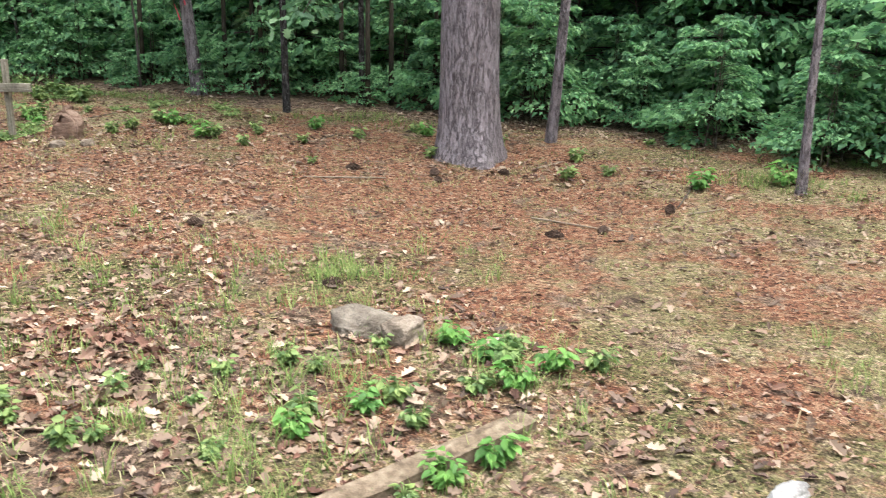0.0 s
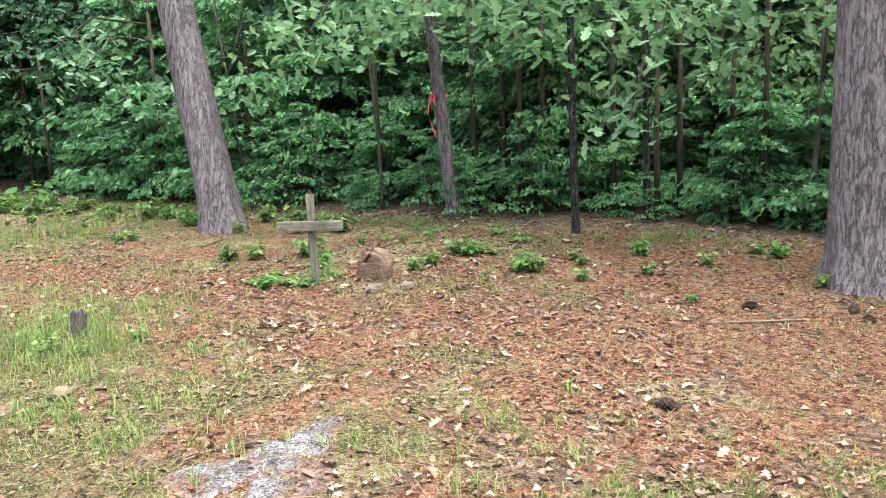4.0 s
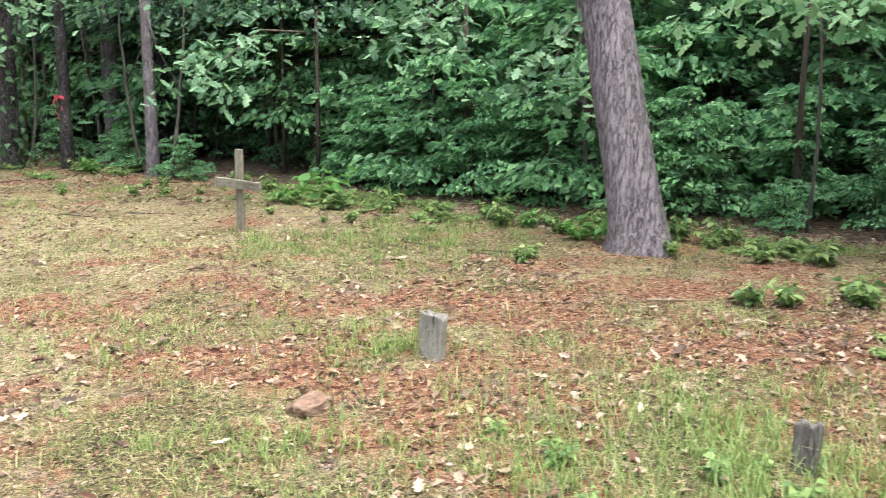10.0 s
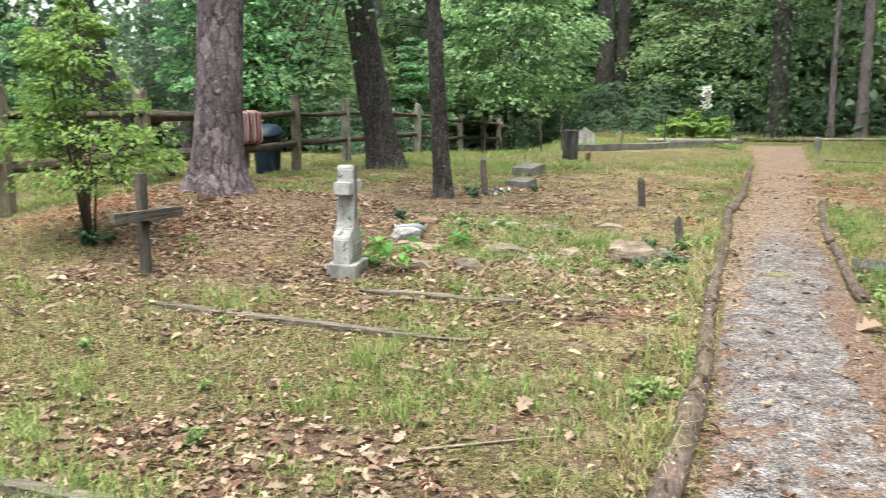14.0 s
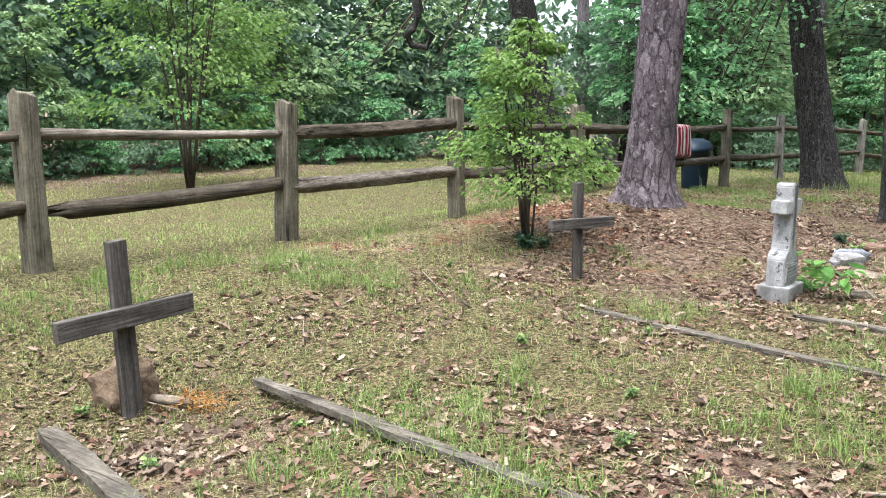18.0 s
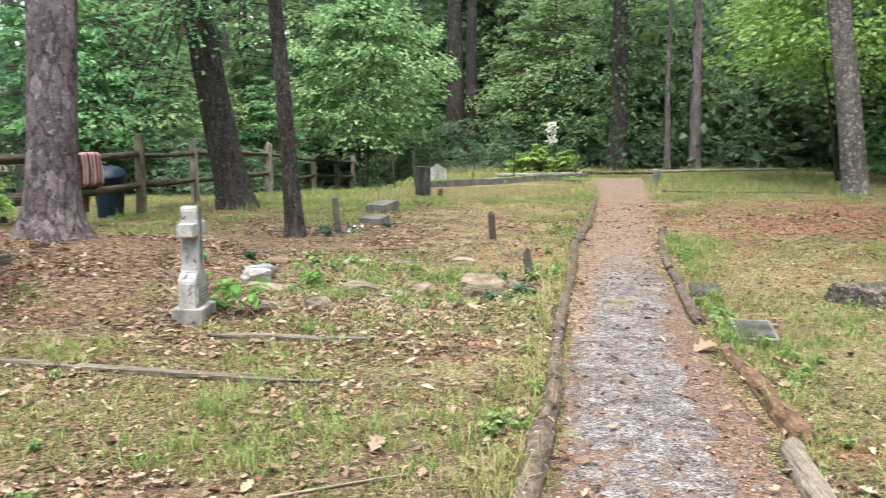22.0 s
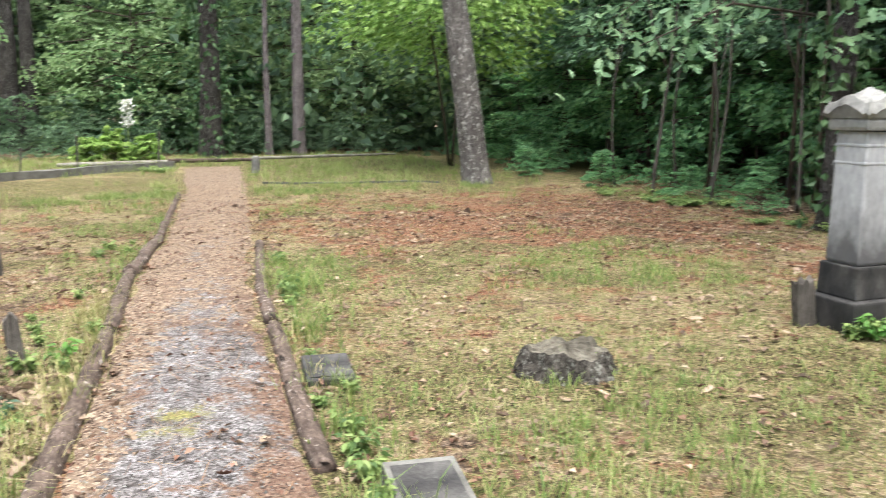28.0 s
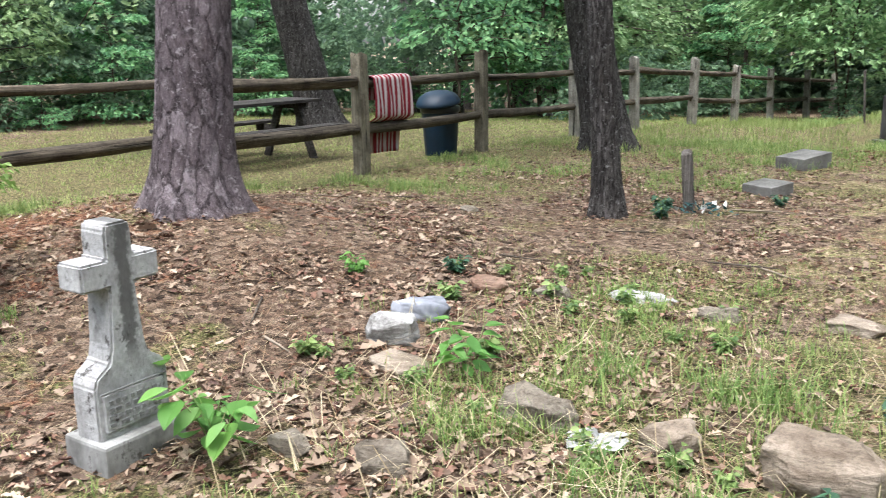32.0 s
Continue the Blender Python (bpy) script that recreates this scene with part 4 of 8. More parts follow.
def cloud_crown(seed, centre, radii, clumps, leaves, size, flat=0.8):
    """A crown of many leaf clumps with gaps between them."""
    rng = np.random.default_rng(seed)
    dirs = rng.normal(size=(clumps, 3))
    dirs /= np.linalg.norm(dirs, axis=1, keepdims=True)
    mid = np.array(centre) + dirs * np.array(radii) * (0.45 + 0.6 * rng.random((clumps, 1)))
    n = clumps * leaves
    at = np.repeat(mid, leaves, 0)
    spread = np.repeat(rng.uniform(0.10, 0.24, (clumps, 1)) * max(radii), leaves, 0)
    off = rng.normal(size=(n, 3)) * spread * [1, 1, 0.45]
    a = off + rng.normal(size=(n, 3)) * 0.2
    a[:, 2] -= 0.2
    w = rng.normal(size=(n, 3)) * flat
    w[:, 2] += 1
    ln = size * rng.uniform(0.6, 1.4, n)
    return leaf_quads(at + off, a, w, ln, ln * 0.6)


def hung(name, me, parent, label=""):
    ob = new(name, me)
    ob.parent = parent
    if label:
        ob["label"] = label
    return ob


def twig_tubes(twigs, r=0.008):
    pcs = [tube_verts(t, (r, r * 0.7, r * 0.3), 4) for t in twigs]
    return joined(pcs)


def crown_of(lv, lf, twigs, mat, bark, parent):
    """Leaves and the twigs that bear them, as one crown."""
    tv, tf = twigs
    n = len(lv)
    verts = np.concatenate([np.asarray(lv, float), np.array([tuple(v) for v in tv])])
    faces = [tuple(q) for q in lf.tolist()] + [tuple(i + n for i in q) for q in tf]
    ob = raw("crown", verts, faces, mat, parent, smooth=False)
    ob.data.materials.append(M[bark])
    ob.data.polygons.foreach_set("material_index", np.concatenate([np.zeros(len(lf), int), np.ones(len(tf), int)]))
    return ob


# saplings: several kinds, built once and copied
def sapling_kind(seed, height, low, radius, sprays, leaves, size, mat, bark="twig_bark", lift=0.25, label="", stems=1, r=0.016):
    e = thing("sapling", 0, 0, -50, 0, label, "sapling", "woodland saplings")
    (lv, lf), twigs = spray_crown(seed, height, low, radius, sprays, leaves, size, lift=lift)
    rng = random.Random(seed)
    pcs = []
    for k in range(stems):
        ox, oy = (0, 0) if stems == 1 else (rng.uniform(-0.1, 0.1), rng.uniform(-0.1, 0.1))
        pts = [(ox * (1 - i / 7) + rng.uniform(-0.02, 0.02) * height, oy * (1 - i / 7) + rng.uniform(-0.02, 0.02) * height, -0.1 + (height * 0.98) * i / 7) for i in range(8)]
        pcs.append(tube_verts(pts, [r * (1 - 0.8 * i / 7) for i in range(8)], 6))
    for v, f in pcs:
        raw("stem", v, f, bark, e)
    crown_of(lv, lf, twig_tubes(twigs, r * 0.45), mat, bark, e)
    return e


# ---- the wood round the clearing ----
def pine(name, x, y, r0, height, lean, label, plates=0.0, bark="pine_bark", flare=1.5, seed=0, sides=28, crown_at=0.72, crown_r=2.6, crown_mat="leaf_pine", sink=0.0, rings=40):
    e = thing(name, x, y, hgt(x, y) - sink, 0, label, "tree")
    v, f = trunk_mesh(height, r0, r0 * 0.45, lean, flare, sides, rings, plates, seed)
    top = (lean[0] * height, lean[1] * height)
    rng = random.Random(seed)
    limbs = []
    for k in range(9):
        z = height * (crown_at + 0.27 * k / 9)
        a = rng.random() * math.tau
        u = z / height
        p = Vector((top[0] * u, top[1] * u, z))
        q = p + Vector((math.cos(a), math.sin(a), 0.35)) * crown_r * 0.8
        limbs.append(tube_verts([p, p.lerp(q, 0.5) + Vector((0, 0, 0.15)), q], (0.07, 0.05, 0.02), 5))
    raw("trunk", v, f, bark, e)
    lv, lf = cloud_crown(seed + 50, (top[0] * 0.9, top[1] * 0.9, height * (crown_at + 0.16)), (crown_r, crown_r, height * 0.2), 38, 26, 0.34)
    crown_of(lv, lf, joined(limbs), crown_mat, bark, e)
    return e


big_pine = pine("pine_tree", 6.28, -5.2, 0.27, 19, (0.005, 0.01), "tall straight pine with a thick grey-brown plated trunk", 0.002, seed=11, sides=120, rings=150, flare=1.75)
leaning_pine = pine("pine_tree", 6.55, 1.2, 0.225, 17, (0.06, 0.23), "tall pine leaning to one side, grey-brown plated bark", 0.002, seed=12, sides=110, rings=150, flare=1.45)
fence_pine = pine("pine_tree", -5.5, 9.18, 0.255, 20, (0.035, 0.06), "tall pine with large purplish-grey bark plates on a needle mound", 0.0025, "plate_bark", seed=13, sides=140, rings=190, flare=1.8, sink=0.05)
lichen_tree = pine("pine_tree", 5.75, 18.0, 0.24, 17, (-0.15, 0.02), "leaning tree with dark bark and white lichen patches", 0.004, "lichen_bark", 1.35, 14, 64, rings=90)


def broadleaf(x, y, r0, height, lean, label, bark="grey_bark", seed=0, crown_r=3.0, low=0.45, sides=16, flare=1.4, clumps=46, mat="leaf_far", size=0.30, name="tree", plates=0.0, rings=30):
    e = thing(name, x, y, hgt(x, y), 0, label, "tree")
    v, f = trunk_mesh(height * 0.85, r0, r0 * 0.35, lean, flare, sides, rings, plates, seed)
    rng = random.Random(seed)
    pcs = []
    for k in range(8):
        z = height * rng.uniform(low, 0.8)
        a = rng.random() * math.tau
        p = Vector((lean[0] * z, lean[1] * z, z))
        q = p + Vector((math.cos(a), math.sin(a), 0.6)) * crown_r * rng.uniform(0.5, 0.9)
        pcs.append(tube_verts([p, p.lerp(q, 0.5) + Vector((0, 0, 0.1)), q], (r0 * 0.35, r0 * 0.22, 0.015), 5))
    raw("trunk", v, f, bark, e)
    lv, lf = cloud_crown(seed + 90, (lean[0] * height * 0.7, lean[1] * height * 0.7, height * (low + 1) / 2 + 0.3), (crown_r, crown_r, height * (1 - low) * 0.5), clumps, 30, size)
    crown_of(lv, lf, joined(pcs), mat, bark, e)
    return e


dark_oak = broadleaf(-3.60, 11.75, 0.118, 11, (-0.06, -0.03), "slim dark-barked oak speckled with pale lichen", seed=21, crown_r=2.6, low=0.55, sides=40, flare=1.5, plates=0.006, rings=120)
rail_oak = broadleaf(-5.66, 16.42, 0.32, 14, (-0.14, -0.06), "thick dark furrowed oak beside the rail fence", seed=22, crown_r=2.6, low=0.6, sides=48, flare=1.45, plates=0.014, rings=90)
table_oak = broadleaf(-11.6, 17.4, 0.37, 15, (-0.17, -0.13), "leaning dark oak behind the picnic table", seed=23, crown_r=3.0, low=0.6, sides=32, plates=0.012, rings=60)
for k, (x, y, r, lean, lab, bark) in enumerate((
        (-2.46, 32.0, 0.38, (0.01, 0.0), "dark thick pine at the back of the clearing", "grey_bark"),
        (-1.86, 32.0, 0.25, (0.01, 0.0), "dark slim pine beside a thicker one", "grey_bark"),
        (2.45, 27.0, 0.30, (0.0, 0.0), "dark tree wrapped in ivy at the walk's end", "grey_bark"),
        (4.0, 27.6, 0.10, (0.0, 0.0), "slender pale-grey tree at the wood's edge", "pine_bark"),
        (4.76, 27.4, 0.18, (-0.01, 0.0), "straight brown pine at the wood's edge", "pine_bark"),
        (7.64, 8.84, 0.09, (0.0, 0.03), "straight grey tree behind the wooden cross", "pine_bark"),
        (8.15, -0.72, 0.085, (0.0, 0.08), "slim tree marked with a pink ribbon", "pine_bark"),
        (7.5, -2.5, 0.042, (0.0, 0.02), "thin dark tree at the wood's edge", "grey_bark"),
        (8.53, -2.9, 0.038, (0.0, 0.02), "thin dark tree at the wood's edge", "grey_bark"),
        (7.25, -5.62, 0.055, (0.0, -0.05), "slim dark tree behind the large pine", "pine_bark"),
        (6.0, -8.1, 0.036, (0.0, 0.02), "slim leaning tree in the shade", "pine_bark"),
        (10.5, 1.8, 0.07, (0.0, 0.0), "thin dark tree in the shade", "grey_bark"),
        (7.57, 10.77, 0.095, (0.0, 0.0), "slim grey tree with a marked trunk", "grey_bark"),
        (7.05, 11.35, 0.14, (0.0, 0.0), "grey trunk at the wood's edge, half hidden by vines", "grey_bark"))):
    broadleaf(x, y, r, 13 if r > 0.12 else 9, lean, lab, bark, 300 + k, 2.2 if r > 0.12 else 1.5, 0.6, 18, 1.3, 16)

def bare_stem(x, y, seed):
    """A thin crooked understorey stem that forks once."""
    rng = random.Random(seed)
    e = thing("understorey_tree", x, y, hgt(x, y), rng.uniform(0, 360), "thin crooked bare stem in the shade of the wood", "tree", "understorey stems")
    h = rng.uniform(2.6, 4.2)
    pts = [Vector((0.10 * math.sin(u * rng.uniform(2, 4)) + 0.25 * u * u, 0.08 * math.sin(u * 5 + seed), h * u - 0.1)) for u in [i / 9 for i in range(10)]]
    r = rng.uniform(0.018, 0.034)
    raw("stem", *tube_verts(pts, [r * (1 - 0.75 * i / 9) for i in range(10)], 7, 0.1, seed), "stem_bark", e)
    a = pts[4]
    b = a + Vector((-0.35, 0.2, h * 0.35))
    raw("limb", *tube_verts([a, a.lerp(b, 0.5) + Vector((-0.08, 0, 0)), b], (r * 0.6, r * 0.45, r * 0.2), 6), "stem_bark", e)


for k, (x, y) in enumerate(((7.5, 8.3), (8.0, 9.6), (7.8, 12.1), (7.9, 12.9), (7.4, 13.8), (7.9, 14.6), (7.5, 15.3), (8.3, 16.0), (7.8, 16.9), (8.6, 11.5), (8.9, 13.4), (8.4, 0.4), (8.7, 2.9), (8.5, -4.6))):
    bare_stem(x, y, 900 + k)

# sapling kinds, each built once
KINDS = [
    sapling_kind(1, 2.7, 0.2, 1.05, 36, 92, 0.098, "leaf_wood", label="leafy green sapling in the shade of the wood", r=0.02),
    sapling_kind(2, 3.6, 0.4, 1.35, 38, 92, 0.118, "leaf_wood", label="tall broad-leaved sapling with layered branches", r=0.028),
    sapling_kind(3, 1.4, 0.06, 0.75, 22, 84, 0.078, "leaf_wood", label="low bushy green undergrowth", stems=3, r=0.010),
    sapling_kind(4, 4.6, 0.9, 1.6, 34, 79, 0.135, "leaf_wood", label="young tree with spreading leafy branches", r=0.035),
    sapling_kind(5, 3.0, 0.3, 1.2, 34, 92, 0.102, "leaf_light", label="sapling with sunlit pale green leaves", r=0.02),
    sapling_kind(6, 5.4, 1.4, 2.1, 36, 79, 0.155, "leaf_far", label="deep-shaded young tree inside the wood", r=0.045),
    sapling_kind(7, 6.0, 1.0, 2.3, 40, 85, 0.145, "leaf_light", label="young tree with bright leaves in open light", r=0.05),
    # kind for the hollow: its leaves are coloured dark to carry the shade
    sapling_kind(8, 5.2, 2.1, 1.9, 34, 84, 0.13, "leaf_shade", label="slim tree with a high crown, shade toned into its leaf colour", r=0.035),
]
FIRST = [True] * len(KINDS)
DEEP = []


def plant(kind, x, y, scale=1.0, deep=False):
    """One sapling; deep ones, too far in to tell apart, are gathered."""
    turn = RNG.random() * 360
    if -8.2 < x < -4.8 and 21 < y < 36.5:
        return  # open strip along the far fence
    if deep:
        DEEP.append((kind, x, y, scale, turn))
        return
    m = pose(x, y, hgt(x, y), 0, 0, turn)
    if FIRST[kind]:
        FIRST[kind] = False
        ob = KINDS[kind]
        ob.matrix_world = m
    else:
        ob = copy_thing(KINDS[kind], m)
    ob.scale = (scale,) * 3


# the edge of the wood, as x for a given y on the near side
def wood_edge(y):
    return float(np.interp(y, (-16, -9, -6.5, -4, -1, 2, 5, 8, 12, 16, 19, 24, 28), (6.2, 6.8, 8.0, 8.2, 8.3, 8.2, 8.3, 8.2, 8.1, 7.9, 7.8, 8.4, 9.0)))


y = -14.0
while y < 28:
    e = wood_edge(y)
    hollow = 6.5 < y < 21
    if not hollow or RNG.random() < 0.35:
        plant(2, e + RNG.uniform(0.0, 0.7), y + RNG.uniform(-0.2, 0.2), RNG.uniform(0.35, 0.95))
    if not hollow and RNG.random() < 0.85:
        plant(0, e + RNG.uniform(0.6, 2.0), y + RNG.uniform(-0.3, 0.3), RNG.uniform(0.7, 1.25))
    # in the hollow, the kind with shade put into its leaf colour
    plant((1 if y < -4.5 else 4 if y < 1 else int(RNG.choice([1, 4, 4]))) if not hollow else 7, e + RNG.uniform(1.6, 3.4), y, RNG.uniform(0.85, 1.15))
    if hollow:
        plant(2, e + RNG.uniform(2.5, 4.5), y, RNG.uniform(0.6, 1.0))
    plant(int(RNG.choice([3, 5])), e + RNG.uniform(4.2, 7.5), y, RNG.uniform(0.9, 1.3), True)
    y += RNG.uniform(0.95, 1.3)
und = np.random.default_rng(61)
for k in range(30):
    yy = -9 + 16 * k / 30 + und.uniform(-0.2, 0.2)
    plant(2, wood_edge(yy) + und.uniform(0.3, 1.4), yy, und.uniform(0.6, 1.0))
    plant(0, wood_edge(yy) + und.uniform(1.4, 2.6), yy, und.uniform(0.8, 1.15))
    plant(3, wood_edge(yy) + und.uniform(3.0, 5.0), yy, und.uniform(0.8, 1.1), True)
for k in range(12):
    yy = 7 + 13 * k / 12
    plant(2, wood_edge(yy) + und.uniform(1.0, 2.4), yy, und.uniform(0.5, 0.8))
for k in range(15):
    yy = 6.8 + 14 * k / 15 + und.uniform(-0.3, 0.3)
    plant(3, wood_edge(yy) + und.uniform(1.2, 2.4), yy, und.uniform(0.8, 1.1))
    plant(1, wood_edge(yy) + und.uniform(2.2, 3.6), yy, und.uniform(0.9, 1.25))
for k in range(16):
    plant(6, -9 + 22 * k / 16 + und.uniform(-0.5, 0.5), und.uniform(34, 38), und.uniform(1.2, 1.7))
for k in range(44):
    x = -9 + 19 * k / 44 + und.uniform(-0.2, 0.2)
    if not 1.2 < x < 3.2:
        plant(2, x, und.uniform(26.6, 28.6) + 0.1 * abs(x), und.uniform(0.4, 0.8), True)
    plant(2, x, und.uniform(28.8, 31.5), und.uniform(0.7, 1.2), True)
for k in range(34):
    yy = 3 + 22 * k / 34
    plant(5, wood_edge(yy) + und.uniform(7, 13), yy, und.uniform(1.2, 1.7), True)
    plant(0, wood_edge(yy) + und.uniform(4, 7), yy, und.uniform(0.9, 1.3), True)
for k in range(9):
    plant(6, 0.2 + 8 * k / 9 + und.uniform(-0.3, 0.3), und.uniform(29.5, 32.5), und.uniform(0.85, 1.15))
for k in range(7):
    plant(6, und.uniform(9.5, 14), und.uniform(24, 33), und.uniform(1.2, 1.6))
for k in range(26):
    yy = RNG.uniform(-14, 27)
    plant(5, wood_edge(yy) + RNG.uniform(8, 14), yy, RNG.uniform(1.0, 1.5), True)
for k in range(16):
    plant(5, RNG.uniform(10, 15), RNG.uniform(15, 31), RNG.uniform(0.9, 1.3), True)
# back of the clearing
for k in range(34):
    x = -9 + 20 * k / 34 + RNG.uniform(-0.3, 0.3)
    plant(int(RNG.choice([1, 4, 4])), x, (33.4 if -4.2 < x < -0.4 else 30.4) + RNG.uniform(0, 1.6), RNG.uniform(0.7, 1.2))
    if k % 2:
        plant(int(RNG.choice([3, 6])), x, 33.5 + RNG.uniform(0, 3), RNG.uniform(1.0, 1.3), True)
    plant(5, x, 37 + RNG.uniform(0, 5), RNG.uniform(1.4, 1.8), True)
# beyond the fence, left and back left
for k in range(26):
    yy = 22 + 24 * k / 26
    plant(int(RNG.choice([1, 3, 6])), -10.2 - 0.05 * yy + RNG.uniform(-1.0, 0.8), yy, RNG.uniform(0.9, 1.3))
    plant(int(RNG.choice([5, 6])), -14 + RNG.uniform(-2, 1), yy, RNG.uniform(1.1, 1.5) * (0.55 if yy < 30 else 1), True)
for k in range(34):
    yy = -8 + 34 * k / 34
    ex = -18 + 0.08 * (yy - 10)
    plant(int(RNG.choice([0, 4, 2])), ex + RNG.uniform(-0.6, 0.8), yy, RNG.uniform(0.9, 1.4), k % 2 == 0)
    plant(int(RNG.choice([3, 6])), ex - RNG.uniform(1.5, 3), yy, RNG.uniform(1.1, 1.4), True)
    plant(int(RNG.choice([5, 6])), ex - RNG.uniform(4, 9), yy, RNG.uniform(1.3, 1.7), True)
for k in range(44):
    yy = -7 + 36 * k / 44
    plant(2, -17.4 + 0.08 * (yy - 10) + RNG.uniform(-0.9, 0.9), yy, RNG.uniform(0.7, 1.25), k % 2 == 0)
for k in range(16):
    plant(2, -9.5 + 6.5 * k / 16, und.uniform(36.8, 38.5), und.uniform(0.9, 1.3), True)
    plant(0, -9.5 + 6.5 * k / 16, und.uniform(38, 40), und.uniform(1.0, 1.3), True)
    plant(2, -8.4 - und.uniform(0, 1.2), 22 + 15 * k / 16, und.uniform(0.8, 1.2), True)
# behind the start of the walk
for k in range(20):
    x = -16 + 23 * k / 20
    plant(int(RNG.choice([1, 3])), x, -15.5 + RNG.uniform(-1, 1), RNG.uniform(0.9, 1.3), True)
    plant(5, x, -19 + RNG.uniform(-2, 2), RNG.uniform(1.2, 1.6), True)


for k in range(16):
    yy = RNG.uniform(7.5, 21)
    plant(2, wood_edge(yy) + RNG.uniform(-0.8, 0.4), yy, RNG.uniform(0.25, 0.45))
for k in range(12):
    yy = 7.5 + 13 * k / 12
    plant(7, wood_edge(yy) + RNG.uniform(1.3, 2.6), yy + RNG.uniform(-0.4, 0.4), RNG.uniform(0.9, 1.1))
    # oversized deep saplings, added to block light and view behind the hollow
    for q in range(2):
        plant(6, wood_edge(yy) + RNG.uniform(5.0, 10.0), yy, RNG.uniform(1.4, 1.8), True)


def gathered():
    """The deep undergrowth as one mass of leaves."""
    vs, fs, o = [], [], 0
    for kind, x, y, s, turn in DEEP:
        me = next(c for c in KINDS[kind].children if c.name.startswith("crown")).data
        co = np.empty(len(me.vertices) * 3)
        me.vertices.foreach_get("co", co)
        a = radians(turn)
        r = np.array([[math.cos(a), math.sin(a), 0], [-math.sin(a), math.cos(a), 0], [0, 0, 1]])
        nq = 4 * (sum(len(p.vertices) == 3 for p in me.polygons) // 2)
        co = co.reshape(-1, 3)[:nq].reshape(-1, 4, 3)[::3]
        co = (co.mean(1, keepdims=True) + (co - co.mean(1, keepdims=True)) * 1.35).reshape(-1, 3) @ r * s + [x, y, hgt(x, y)]
        nq = len(co)
        k = np.arange(nq // 4)[:, None] * 4 + o
        vs.append(co)
        fs.append(np.concatenate([k + [0, 1, 2], k + [0, 2, 3]], 1).reshape(-1, 3))
        o += nq
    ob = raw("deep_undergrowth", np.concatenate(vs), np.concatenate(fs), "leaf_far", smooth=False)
    tagged(ob, "dense shaded undergrowth deep inside the wood", "undergrowth", kind="stuff")


gathered()


# tall trees inside the wood: built once per kind, then copied
def wood_tree_kind(seed, height, r0, bark, label, crown_r, low):
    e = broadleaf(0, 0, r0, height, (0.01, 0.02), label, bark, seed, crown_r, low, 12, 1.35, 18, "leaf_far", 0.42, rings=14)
    return tagged(e, group="trees of the wood")


TALL = [
    wood_tree_kind(501, 15, 0.15, "grey_bark", "tall shaded tree inside the wood", 3.0, 0.5),
    wood_tree_kind(502, 18, 0.20, "pine_bark", "tall brown-barked tree inside the wood", 2.8, 0.6),
    wood_tree_kind(503, 12, 0.08, "twig_bark", "thin dark tree inside the wood", 2.0, 0.5),
]
used = [False] * 3


def tall(kind, x, y, scale):
    m = pose(x, y, hgt(x, y), 0, 0, RNG.random() * 360)
    if used[kind]:
        ob = copy_thing(TALL[kind], m)
    else:
        ob = TALL[kind]
        ob.matrix_world = m
        used[kind] = True
    ob.scale = (scale,) * 3


for k in range(34):
    yy = -15 + 44 * k / 34
    tall(int(RNG.choice([0, 1, 2])), wood_edge(yy) + RNG.uniform(3.0, 12), yy, RNG.uniform(0.8, 1.15))
# extra trees added over the hollow; their crowns, out of view, shade it
for k in range(12):
    yy = 7 + 14 * k / 12
    tall(k % 3, wood_edge(yy) + und.uniform(0.8, 5.0), yy + und.uniform(-0.4, 0.4), und.uniform(0.6, 0.8))
for k in range(18):
    kind, x, yy, size = int(RNG.choice([0, 1, 2])), RNG.uniform(-9, 16), RNG.uniform(33, 46), RNG.uniform(0.9, 1.2)
    if not (-1 < x < 9 and yy < 42):
        tall(kind, x, yy, size)
for k in range(16):
    tall(int(RNG.choice([0, 1, 2])), RNG.uniform(-17, -11), RNG.uniform(25, 46), RNG.uniform(0.9, 1.2))
for k in range(16):
    tall(int(RNG.choice([0, 1])), RNG.uniform(-34, -23), RNG.uniform(-14, 30), RNG.uniform(0.9, 1.2))
for k in range(10):
    tall(int(RNG.choice([0, 1])), RNG.uniform(-16, 10), RNG.uniform(-26, -18), RNG.uniform(0.9, 1.2))


